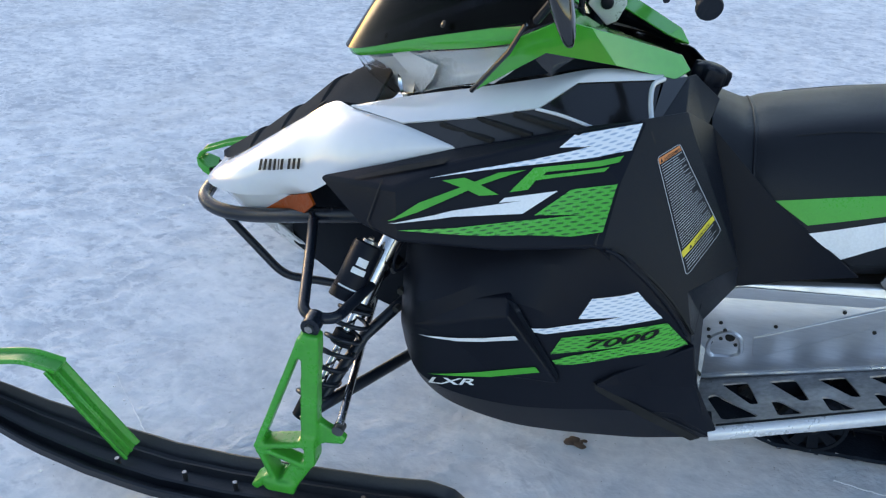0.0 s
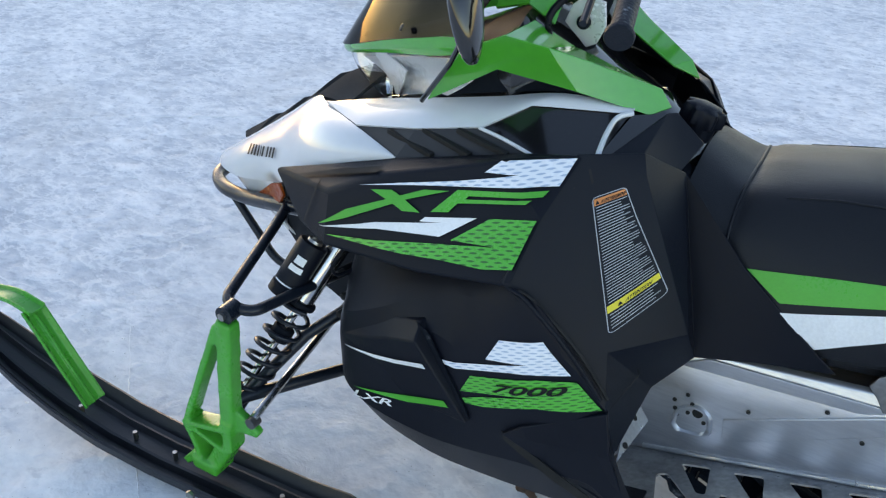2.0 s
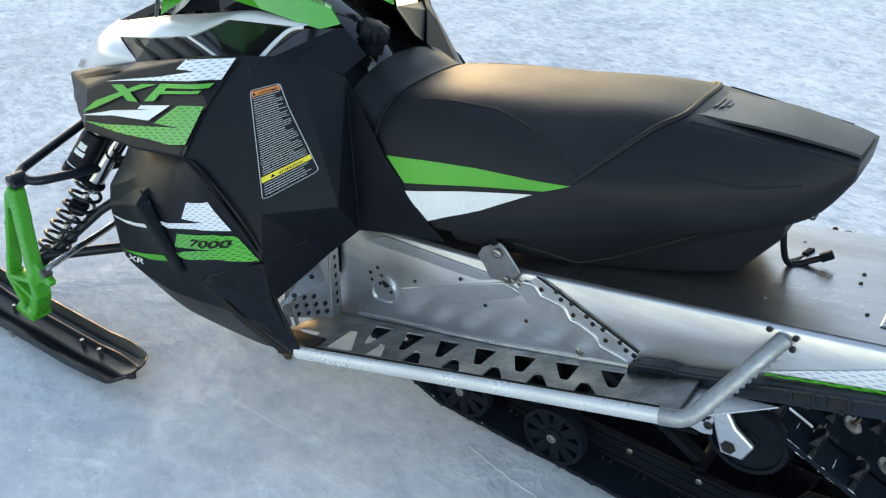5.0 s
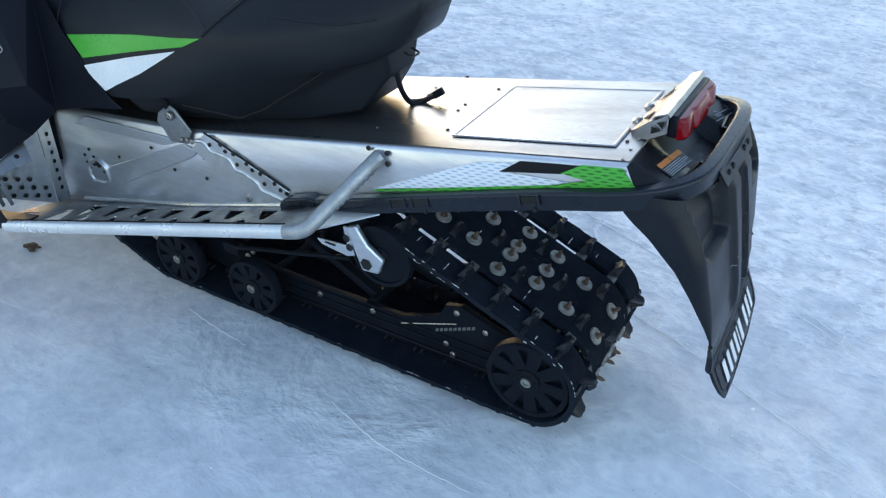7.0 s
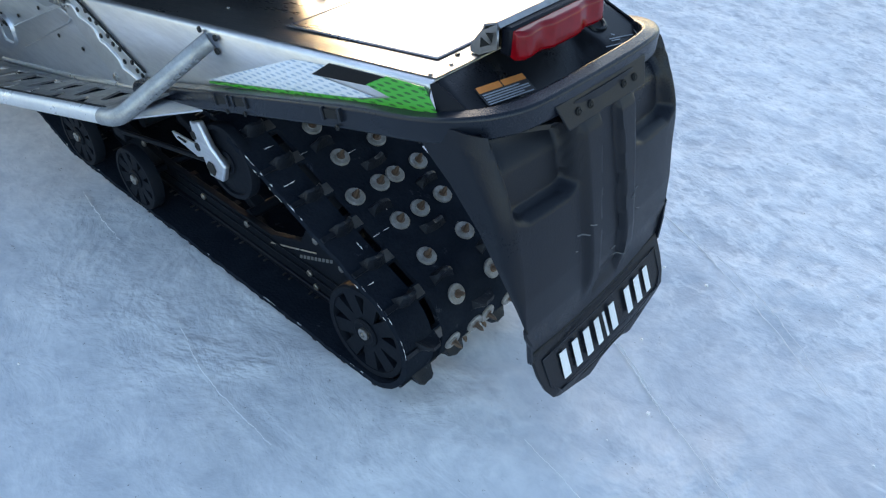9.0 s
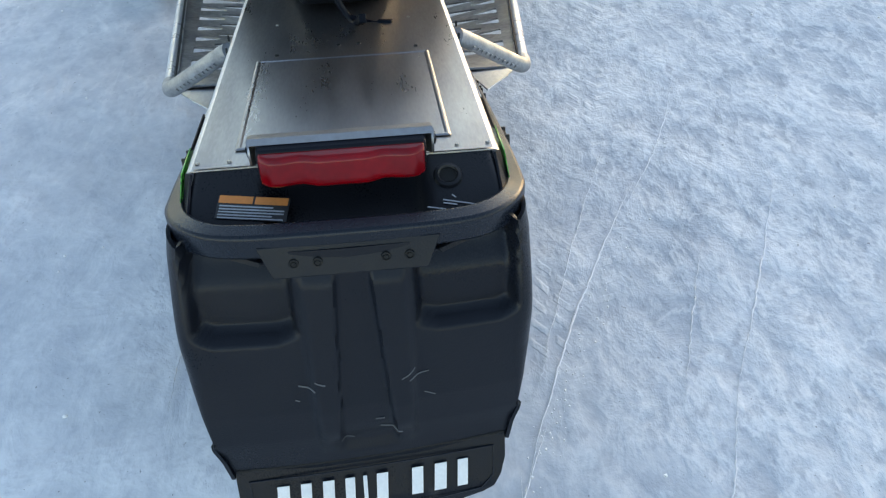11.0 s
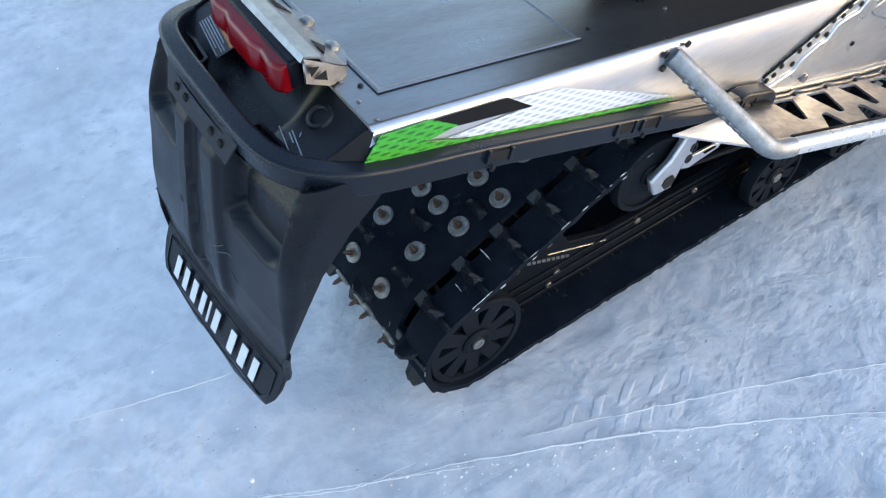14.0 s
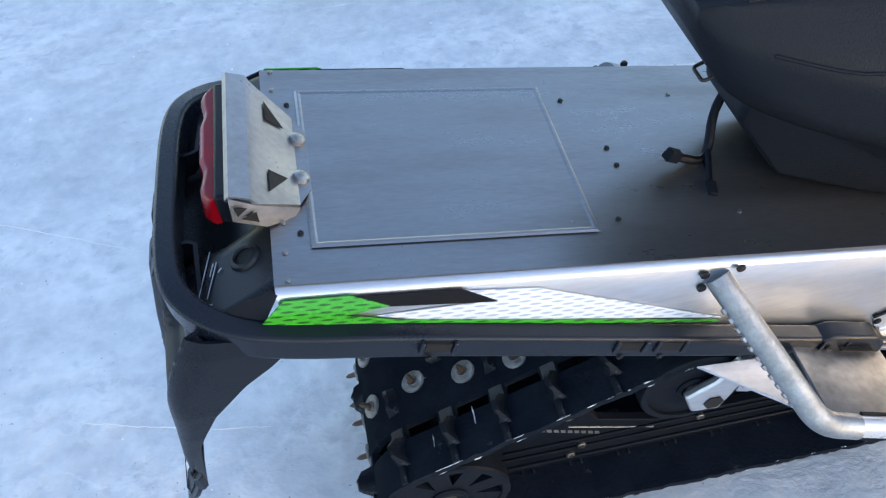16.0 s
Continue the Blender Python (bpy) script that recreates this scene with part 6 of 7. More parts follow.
    tube(bm, ys([(-2.017, 0.634, 0.278), (-2.017, 0.62, 0.283), (-2.061, 0.295, 0.305), (-2.07, 0.22, 0.31)], s), 0.0085, 12)
    part("tie_rod", bm, M["chrome"], sled, "bright chromed steering tie rod", smooth=50)

    # small bolts and a loose hose behind the shock
    for x, y, z in ((-1.955, 0.40, 0.425), (-1.945, 0.395, 0.47), (-1.962, 0.385, 0.515)):
        bm = bmesh.new()
        rod(bm, (x, s * y, z), (x - 0.004, s * (y + 0.016), z), 0.008, 6)
        part("bolt", bm, M["clip"], arm)
    bm = bmesh.new()
    tube(bm, smooth_path(ys([(-1.93, 0.33, 0.60), (-1.945, 0.40, 0.585), (-1.955, 0.43, 0.555), (-1.95, 0.42, 0.53), (-1.93, 0.36, 0.53)], s), 5), 0.0035, 8)
    part("hose", bm, M["black"], arm)
    # coil-over shock with side reservoir
    a, b = V(-1.965, s * 0.345, 0.60), V(-2.118, s * 0.590, 0.235)
    d = (b - a)
    L = d.length
    dn = d.normalized()
    bm = bmesh.new()
    rod(bm, a, a + dn * L * 0.46, 0.0235, 18)
    shock = part("shock", bm, M["chrome"], sled, "silver coil-over shock with black spring")
    bm = bmesh.new()
    rod(bm, a + dn * L * 0.44, a + dn * L * 0.93, 0.009, 12)
    part("shaft", bm, M["chrome"], shock)
    for t0, t1, r in ((0.40, 0.43, 0.032), (0.55, 0.62, 0.024), (0.90, 1.0, 0.026)):
        bm = bmesh.new()
        rod(bm, a + dn * L * t0, a + dn * L * t1, r, 18)
        part("spring_seat", bm, M["skid"], shock, bevel=0.003)
    bm = bmesh.new()
    fr = frame_of(dn)
    turns, steps = 6.5, 16
    path = []
    for i in range(int(turns * steps) + 1):
        t = i / (turns * steps)
        an = 2 * math.pi * i / steps
        path.append(a + dn * L * (0.43 + 0.47 * t) + (fr @ V(0.037 * math.cos(an), 0.037 * math.sin(an), 0)))
    sweep(bm, path, circle(0.005, 8), up=dn)
    part("spring", bm, M["bumper"], shock, "black coil spring", smooth=60)
    r0, r1 = V(-2.011, s * 0.412, 0.583), V(-2.050, s * 0.474, 0.484)
    bm = bmesh.new()
    rd = (r1 - r0).normalized()
    fr = Matrix.Translation(r0) @ frame_of(rd)
    hgt = (r1 - r0).length
    lathe(bm, [(0, 0), (0.027, 0.0), (0.031, 0.002), (0.0325, 0.007), (0.0325, hgt * 0.85), (0.0345, hgt * 0.86), (0.0345, hgt * 1.04), (0, hgt * 1.04)], fr, 24)
    res = part("reservoir", bm, M["black"], shock, "black shock reservoir with white mark")
    bm = bmesh.new()
    lathe(bm, [(0.016, -0.006), (0.017, 0.0), (0.0, -0.006)], fr, 16)
    rod(bm, r0 - rd * 0.012 + V(0, s * 0.012, 0), r0 - rd * 0.004 - V(0, s * 0.012, 0), 0.006, 8)
    part("valve_cap", bm, M["zinc"], res)
    # plain white patch where the maker's mark is, bent round the reservoir
    bm = bmesh.new()
    out = frame_of(rd).to_3x3()
    best = max(range(36), key=lambda k: (out @ V(math.cos(k * math.pi / 18), math.sin(k * math.pi / 18), 0)).dot(V(0.25, s * 0.9, 0.25)))
    for h0, h1, w in ((0.26, 0.40, 6), (0.44, 0.54, 8), (0.80, 0.825, 16)):
        rows = []
        for h in (h0, h1):
            rows.append([fr @ V(0.0331 * math.cos((best + k / 3 * w / 3) * math.pi / 18), 0.0331 * math.sin((best + k / 3 * w / 3) * math.pi / 18), hgt * h) for k in range(-3, 4)])
        grid(bm, rows)
    part("mark_patch", bm, M["plainwhite"], res)


def lean(objects, end=0.0):
    """The front body stands a little off the middle of the tunnel: its far half is drawn in."""
    for ob in objects:
        def shift(y):
            k = 0.69 + 0.31 * max(0.0, min(1.0, (end + 0.1 - y) / 0.1)) if end else 1.0
            return -0.07 * max(0.0, min(1.0, (y + 0.15) / 0.3)) * k
        if ob.matrix_basis != Matrix.Identity(4):
            ob.matrix_basis = Matrix.Translation((0, shift(ob.matrix_basis.translation.y), 0)) @ ob.matrix_basis
        elif ob.type == "MESH":
            for v in ob.data.vertices:
                v.co.y += shift(v.co.y)


build_front(-1)
before = set(bpy.data.objects)
build_front(1)
lean(set(bpy.data.objects) - before, 0.30)
# ---- snowmobile: bodywork ----
before = set(bpy.data.objects)


BADGE = (-2.327, 0.634, 0.345)


def build_side(s):
    # upper side panel
    up = ys([(-2.123, 0.383, 0.711), (-1.98, 0.388, 0.757), (-1.842, 0.372, 0.797), (-1.585, 0.352, 0.863), (-1.487, 0.350, 0.882),
             (-1.52, 0.43, 0.79), (-1.538, 0.499, 0.69), (-1.73, 0.497, 0.655), (-1.93, 0.486, 0.640), (-2.012, 0.448, 0.645), (-1.945, 0.447, 0.735),
             (-1.6, 0.36, 0.60), (-1.9, 0.33, 0.58), (-1.842, 0.420, 0.785), (-1.613, 0.393, 0.860)], s)
    bm = bmesh.new()
    facets(bm, up, [(0, 10, 8, 9), (0, 1, 10), (1, 2, 13, 10), (2, 3, 14, 13), (3, 4, 14), (14, 4, 5), (10, 13, 14, 5), (10, 5, 6, 7, 8), (8, 7, 11, 12), (7, 6, 11), (9, 8, 12)])
    bmesh.ops.triangulate(bm, faces=bm.faces)
    upper = part("side_panel", bm, M["black"], sled, "matt black upper side panel with green and white graphics", smooth=12, bevel=0.007, seg=3)
    # lower side panel: stations along the length, from top edge to belly
    nose = [(-1.945, [(0.36, 0.565), (0.395, 0.50), (0.41, 0.45), (0.42, 0.42), (0.42, 0.40), (0.40, 0.38)]),
          (-1.925, [(0.375, 0.578), (0.425, 0.50), (0.45, 0.455), (0.455, 0.42), (0.45, 0.36), (0.42, 0.31)]),
          (-1.89, [(0.38, 0.588), (0.478, 0.502), (0.488, 0.46), (0.490, 0.43), (0.489, 0.330), (0.450, 0.275)]),
          (-1.82, [(0.395, 0.603), (0.483, 0.533), (0.500, 0.475), (0.505, 0.44), (0.502, 0.302), (0.461, 0.232)]),
          (-1.70, [(0.425, 0.635), (0.461, 0.598), (0.503, 0.545), (0.508, 0.44), (0.504, 0.290), (0.464, 0.205)]),
          (-1.60, [(0.455, 0.658), (0.478, 0.630), (0.508, 0.53), (0.511, 0.43), (0.505, 0.30), (0.455, 0.196)])]
    heel = [(-1.50, [(0.495, 0.68), (0.508, 0.62), (0.512, 0.54), (0.512, 0.43), (0.505, 0.32), (0.455, 0.205)]),
          (-1.42, [(0.49, 0.60), (0.498, 0.58), (0.496, 0.54), (0.505, 0.44), (0.505, 0.33), (0.458, 0.218)]),
          (-1.36, [(0.474, 0.51), (0.477, 0.495), (0.477, 0.48), (0.49, 0.42), (0.495, 0.33), (0.460, 0.234)]),
          (-1.325, [(0.468, 0.39), (0.472, 0.38), (0.475, 0.37), (0.482, 0.34), (0.484, 0.30), (0.461, 0.243)]),
          (-1.272, [(0.468, 0.285), (0.469, 0.282), (0.470, 0.278), (0.470, 0.273), (0.469, 0.267), (0.465, 0.258)])]
    rails = [smooth_path([(x, *h[k]) for x, h in nose + heel], 4) for k in range(6)]
    bm = bmesh.new()
    rows = []
    for i in range(len(rails[0])):
        h = [r[i] for r in rails]
        line = []
        for a, b in zip(h, h[1:]):
            line += [a, a.lerp(b, 0.5)]
        line += [h[-1], V(h[-1].x, h[-1].y - 0.08, h[-1].z - 0.004)]
        rows.append([V(p.x, s * p.y, p.z) for p in line])
    grid(bm, rows)
    lower = part("side_panel", bm, M["black"], sled, "matt black lower side panel with model graphics", smooth=20, thick=0.004)
    bm = bmesh.new()
    tube(bm, smooth_path(ys([(-1.532, 0.501, 0.688), (-1.50, 0.499, 0.672), (-1.42, 0.495, 0.597), (-1.362, 0.480, 0.512)], s), 6), 0.0042, 8)
    part("panel_lip", bm, M["black"], lower, smooth=60)
    bm = bmesh.new()
    tube(bm, smooth_path(ys([(-1.522, 0.497, 0.688), (-1.490, 0.492, 0.672), (-1.410, 0.484, 0.597), (-1.352, 0.472, 0.512)], s), 6), 0.003, 6)
    part("panel_gap", bm, M["hole"], lower, smooth=60)
    # raised block at the front of the lower panel, cut off by a leaning groove
    I0, I1 = V(-1.912, 0.452, 0.484), V(-1.702, 0.502, 0.560)
    O0, O1 = V(-1.895, 0.484, 0.450), V(-1.698, 0.536, 0.536)
    B0, B1 = V(-1.868, 0.487, 0.345), V(-1.594, 0.524, 0.382)
    bm = bmesh.new()
    rows = []
    n = 14
    for k in range(n + 1):
        t = k / n
        i, o, q = I0.lerp(I1, t), O0.lerp(O1, t), B0.lerp(B1, t)
        bow = V(0, 0.012 * math.sin(math.pi * min(1.0, t * 1.4 + 0.1)) * (1 - t), 0)
        line = [i - V(0, 0.03, -0.004), i, i.lerp(o, 0.5) + bow * 0.5, o + bow] + [o.lerp(q, w) + bow * (1 - w) for w in (0.2, 0.4, 0.6, 0.8, 1.0)] + [q - V(0, 0.035, 0.004)]
        rows.append([V(p.x, s * p.y, p.z) for p in line])
    # end wall that falls into the leaning slot
    rows.append([V(p.x + 0.010, p.y - s * 0.036, p.z + 0.002) for p in rows[-1]])
    grid(bm, rows)
    block = part("moulded_block", bm, M["black"], lower, smooth=24, bevel=0.004, seg=3)
    bm = bmesh.new()
    facets(bm, ys([(-1.706, 0.509, 0.562), (-1.686, 0.509, 0.551), (-1.598, 0.5135, 0.408), (-1.592, 0.5135, 0.392), (-1.596, 0.513, 0.383), (-1.698, 0.509, 0.536)], s), [(0, 1, 2, 3, 4, 5)])
    part("slot", bm, M["skid"], lower, "dark leaning slot", thick=0.003)
    # raised wedge that runs back to the footwell, with a dark channel under it
    A, B, C, D, E, F = ys([(-1.520, 0.524, 0.392), (-1.484, 0.520, 0.424), (-1.345, 0.484, 0.492), (-1.329, 0.484, 0.396), (-1.276, 0.466, 0.253), (-1.304, 0.474, 0.268)], s)
    G = ys([(-1.470, 0.524, 0.404)], s)[0]
    bm = bmesh.new()
    facets(bm, [A, B, C, D, E, F, G], [(0, 1, 6), (1, 2, 3, 6), (0, 6, 3, 5), (5, 3, 4)])
    part("scoop", bm, M["black"], lower, smooth=8, thick=0.014, bevel=0.003)
    bm = bmesh.new()
    facets(bm, ys([(-1.523, 0.517, 0.394), (-1.518, 0.5165, 0.374), (-1.42, 0.509, 0.318), (-1.318, 0.484, 0.256), (-1.30, 0.479, 0.262), (-1.40, 0.507, 0.330)], s), [(0, 1, 2, 5), (5, 2, 3, 4)])
    part("scoop_mouth", bm, M["hole"], lower, thick=0.003)
    # knee panel
    kn = ys([(-1.500, 0.346, 0.880), (-1.415, 0.255, 0.868), (-1.358, 0.178, 0.815), (-1.262, 0.262, 0.50), (-1.275, 0.314, 0.58), (-1.375, 0.443, 0.585), (-1.556, 0.494, 0.694),
             (-1.355, 0.478, 0.492), (-1.330, 0.469, 0.395), (-1.320, 0.308, 0.437), (-1.274, 0.464, 0.26), (-1.40, 0.277, 0.835), (-1.214, 0.222, 0.686), (-1.29, 0.30, 0.38), (-1.066, 0.257, 0.583), (-1.03, 0.25, 0.552), (-1.15, 0.255, 0.528)], s)
    bm = bmesh.new()
    facets(bm, kn, [(0, 1, 11), (11, 1, 4), (0, 11, 4, 5), (0, 5, 6), (1, 2, 3, 4), (4, 3, 9, 5), (5, 9, 8, 7), (6, 5, 7), (2, 12, 16, 3), (12, 14, 15, 16)])
    bmesh.ops.remove_doubles(bm, verts=bm.verts, dist=0.0005)
    bmesh.ops.triangulate(bm, faces=bm.faces)
    knee = part("knee_panel", bm, M["black"], sled, "matt black faceted knee panel with warning label", smooth=45, thick=0.004, bevel=0.006, seg=3)
    # fuel-side latch line
    t_up, t_low, t_knee = tree_of(upper), tree_of(lower, block), tree_of(knee)
    for pts in ([(-1.482, 0.884), (-1.479, 0.857), (-1.469, 0.836), (-1.492, 0.830)], [(-1.338, 0.515), (-1.336, 0.494), (-1.352, 0.486)]):
        for (x0, z0), (x1, z1) in zip(pts, pts[1:]):
            dl = math.hypot(x1 - x0, z1 - z0)
            qx, qz = -(z1 - z0) / dl * 0.0014, (x1 - x0) / dl * 0.0014
            drape("seam", [[(x0 - qx, z0 - qz), (x1 - qx, z1 - qz), (x1 + qx, z1 + qz), (x0 + qx, z0 + qz)]], M["hole"], knee, t_knee, s, lift=0.004)
    for (x0, z0), (x1, z1) in (((-1.972, 0.739), (-1.998, 0.659)), ((-1.998, 0.659), (-1.997, 0.631))):
        drape("seam", [[(x0 - 0.0016, z0), (x1 - 0.0016, z1), (x1 + 0.0016, z1), (x0 + 0.0016, z0)]], M["hole"], upper, t_up, s, lift=0.004)
    drape("ridge_groove", [[(-2.035, 0.7245), (-1.925, 0.759), (-1.850, 0.783), (-1.845, 0.789), (-1.925, 0.7665), (-2.035, 0.7275)]], M["hole"], upper, t_up, s, lift=0.004)
    # graphics on the upper panel
    drape("graphic", [[(-1.877, 0.759), (-1.685, 0.810), (-1.577, 0.843), (-1.637, 0.835), (-1.612, 0.859), (-1.605, 0.857), (-1.600, 0.860), (-1.495, 0.877), (-1.508, 0.837), (-1.539, 0.832), (-1.734, 0.791)]], M["foilwhite_upper"], upper, t_up, s, lift=0.004)
    for poly in ([(-1.849, 0.758), (-1.807, 0.767), (-1.784, 0.762), (-1.739, 0.747), (-1.775, 0.741), (-1.799, 0.748)],
                 [(-1.950, 0.673), (-1.891, 0.716), (-1.817, 0.749), (-1.743, 0.782), (-1.693, 0.792), (-1.782, 0.756), (-1.798, 0.747), (-1.893, 0.699)],
                 [(-1.719, 0.753), (-1.679, 0.797), (-1.521, 0.829), (-1.528, 0.819), (-1.655, 0.793), (-1.661, 0.786), (-1.544, 0.812), (-1.551, 0.805), (-1.673, 0.777), (-1.685, 0.761)]):
        drape("graphic", [poly], M["plaingreen"], upper, t_up, s, lift=0.0048)
    drape("graphic", [[(-1.951, 0.669), (-1.823, 0.711), (-1.693, 0.742), (-1.736, 0.734), (-1.727, 0.743), (-1.630, 0.765), (-1.690, 0.721), (-1.820, 0.701)]], M["plainwhite"], upper, t_up, s, lift=0.004)
    drape("graphic", [[(-1.930, 0.661), (-1.815, 0.683), (-1.708, 0.706), (-1.581, 0.732), (-1.668, 0.721), (-1.606, 0.770), (-1.525, 0.787), (-1.540, 0.713), (-1.594, 0.698), (-1.755, 0.677)]], M["foilgreen_upper"], upper, t_up, s, lift=0.0042)
    # graphics on the lower panel
    drape("graphic", [[(-1.656, 0.497), (-1.626, 0.502), (-1.487, 0.556), (-1.566, 0.536), (-1.545, 0.582), (-1.465, 0.612), (-1.413, 0.555), (-1.519, 0.528), (-1.626, 0.489), (-1.652, 0.489)]], M["foilwhite_lower"], lower, t_low, s)
    drape("graphic", [[(-1.884, 0.431), (-1.800, 0.449), (-1.748, 0.463), (-1.681, 0.492), (-1.674, 0.483), (-1.749, 0.453), (-1.801, 0.440)]], M["plainwhite"], lower, t_low, s, lift=0.003)
    drape("graphic", [[(-1.613, 0.444), (-1.594, 0.487), (-1.470, 0.530), (-1.403, 0.543), (-1.358, 0.490), (-1.463, 0.469), (-1.565, 0.429), (-1.600, 0.421), (-1.608, 0.430), (-1.567, 0.451), (-1.466, 0.492), (-1.536, 0.470)]], M["foilgreen_lower"], lower, t_low, s)
    drape("graphic", [[(-1.865, 0.335), (-1.741, 0.372), (-1.639, 0.418), (-1.629, 0.406), (-1.729, 0.360)]], M["plaingreen"], lower, t_low, s)

    def word(text, p, q, height, mat, tree, parent, lift, shear=0.25):
        me = text_polys(text, 1.0, 0.02, shear)
        w, h = max(v.co.x for v in me.vertices), max(v.co.y for v in me.vertices)
        ax = V(q[0] - p[0], 0, q[1] - p[1])
        for v in me.vertices:
            t = v.co.x / w
            if s > 0:
                t = 1 - t
            x, z = p[0] + ax.x * t, p[1] + ax.z * t + v.co.y / h * height
            hit, nor, _, _ = tree.ray_cast(V(x, s * 1.2, z), V(0, -s, 0))
            if hit is None:
                hit, nor, _, _ = tree.find_nearest(V(x, s * 0.5, z))
            if nor.y * s < 0:
                nor = -nor
            v.co = hit + nor * lift
        me.materials.append(mat)
        ob = new("lettering", me)
        ob.parent = parent
        return ob

    word("7000", (-1.552, 0.472), (-1.416, 0.514), 0.0185, M["foilblack"], t_low, lower, 0.0045)
    word("LXR", (-1.866, 0.312), (-1.764, 0.333), 0.017, M["plainwhite"], t_low, lower, 0.0045)
    # warning label: dark field, coloured bands and rows of print
    a, b, c, d = [(-1.463, 0.814), (-1.424, 0.825), (-1.321, 0.654), (-1.381, 0.611)]

    def on(u, v):
        x = (a[0] * (1 - u) + b[0] * u) * (1 - v) + (d[0] * (1 - u) + c[0] * u) * v
        z = (a[1] * (1 - u) + b[1] * u) * (1 - v) + (d[1] * (1 - u) + c[1] * u) * v
        return (x, z)

    def band(u0, u1, v0, v1):
        return [on(u0, v0), on(u1, v0), on(u1, v1), on(u0, v1)]

    ring = []
    for cu, cv, a0 in ((0.12, 0.025, 180), (0.88, 0.025, 270), (0.88, 0.975, 0), (0.12, 0.975, 90)):
        for k in range(4):
            w = radians(a0 + 30 * k)
            ring.append(on(cu + 0.12 * math.cos(w), cv + 0.025 * math.sin(w)))
    drape("label", [ring], M["labelgrey"], knee, t_knee, s, lift=0.0025, cell=0.02)
    drape("label_head", [band(0.03, 0.97, 0.014, 0.062)], M["labelorange"], knee, t_knee, s, lift=0.004)
    drape("label_band", [band(0.02, 0.98, 0.80, 0.852)], M["labelyellow"], knee, t_knee, s, lift=0.0045, cell=0.02)
    word("AVERTISSEMENT", on(0.20, 0.056), on(0.93, 0.056), 0.0055, M["foilblack"], t_knee, knee, 0.0052, 0.0)
    word("ATTENTION", on(0.34, 0.842), on(0.80, 0.842), 0.0055, M["foilblack"], t_knee, knee, 0.0056, 0.0)
    drape("warning_mark", [[on(0.06, 0.054), on(0.17, 0.054), on(0.115, 0.022)], [on(0.21, 0.842), on(0.30, 0.842), on(0.255, 0.812)]], M["foilblack"], knee, t_knee, s, lift=0.0056)
    rnd = random.Random(3)
    lines = []
    for i in range(34):
        v = 0.074 + i * 0.0213
        if v > 0.79:
            break
        lines.append(band(0.06, rnd.choice((0.94, 0.94, 0.94, 0.9, 0.75)), v, v + 0.0062))
    for i in range(5):
        v = 0.868 + i * 0.024
        lines.append(band(0.06, rnd.choice((0.94, 0.9, 0.8)), v, v + 0.0065))
    drape("label_print", lines, M["labeltext"], knee, t_knee, s, lift=0.0048, cell=0.02)
    for (x0, z0), (x1, z1) in zip(ring, ring[1:] + ring[:1]):
        dl = math.hypot(x1 - x0, z1 - z0)
        qx, qz = -(z1 - z0) / dl * 0.0006, (x1 - x0) / dl * 0.0006
        drape("label_edge", [[(x0 - qx, z0 - qz), (x1 - qx, z1 - qz), (x1 + qx, z1 + qz), (x0 + qx, z0 + qz)]], M["labeltext"], knee, t_knee, s, lift=0.0043)

    # white hood flank: lower edge, swelling middle and upper ridge
    edge = smooth_path([(-2.532, 0.0, 0.535), (-2.526, 0.139, 0.536), (-2.40, 0.225, 0.556), (-2.259, 0.245, 0.583), (-2.18, 0.306, 0.629), (-2.10, 0.352, 0.690), (-1.98, 0.376, 0.750), (-1.842, 0.371, 0.797)], 6)
    belly = smooth_path([(-2.533, 0.0, 0.546), (-2.518, 0.122, 0.556), (-2.418, 0.205, 0.600), (-2.300, 0.250, 0.650), (-2.200, 0.284, 0.705), (-2.085, 0.322, 0.777), (-1.970, 0.368, 0.795), (-1.844, 0.372, 0.8005)], 6)
    ridge = smooth_path([(-2.53, 0.0, 0.556), (-2.475, 0.075, 0.585), (-2.385, 0.118, 0.645), (-2.27, 0.150, 0.722), (-2.157, 0.190, 0.797), (-2.09, 0.240, 0.806), (-1.962, 0.323, 0.817), (-1.846, 0.368, 0.801)], 6)
    bm = bmesh.new()
    rows = []
    for a, b, c in zip(edge, belly, ridge):
        k = b - a * 0.3025 - c * 0.2025
        rows.append([V(p.x, s * p.y, p.z) for p in (a * (1 - t) ** 2 + k / 0.495 * 2 * t * (1 - t) + c * t * t for t in (i / 10 for i in range(11)))])
    grid(bm, rows)
    flank = part("hood_flank", bm, M["white"], sled, "glossy white hood flank", smooth=60, thick=0.004)
    bm = bmesh.new()
    ruled(bm, ys([(-2.522, 0.0, 0.533), (-2.514, 0.130, 0.534), (-2.40, 0.214, 0.552), (-2.33, 0.225, 0.564), (-2.26, 0.236, 0.580)], s),
          ys([(-2.49, 0.0, 0.505), (-2.47, 0.125, 0.498), (-2.405, 0.177, 0.487), (-2.354, 0.196, 0.504), (-2.262, 0.242, 0.579)], s), (0, 0, 0), 4, 3)
    part("nose_underside", bm, M["white"], flank, smooth=60, thick=0.004)
    bm = bmesh.new()
    facets(bm, ys([(-2.354, 0.198, 0.505), (-2.257, 0.246, 0.582), (-2.18, 0.307, 0.627), (-2.169, 0.309, 0.602), (-2.235, 0.262, 0.530), (-2.30, 0.226, 0.506)], s), [(0, 1, 2, 3, 4, 5)])
    part("reflector", bm, M["orange"], flank, "orange side reflector", thick=0.006)
    # plain dark bars in place of the maker's name
    t_fl = tree_of(flank)
    x = BADGE[0]
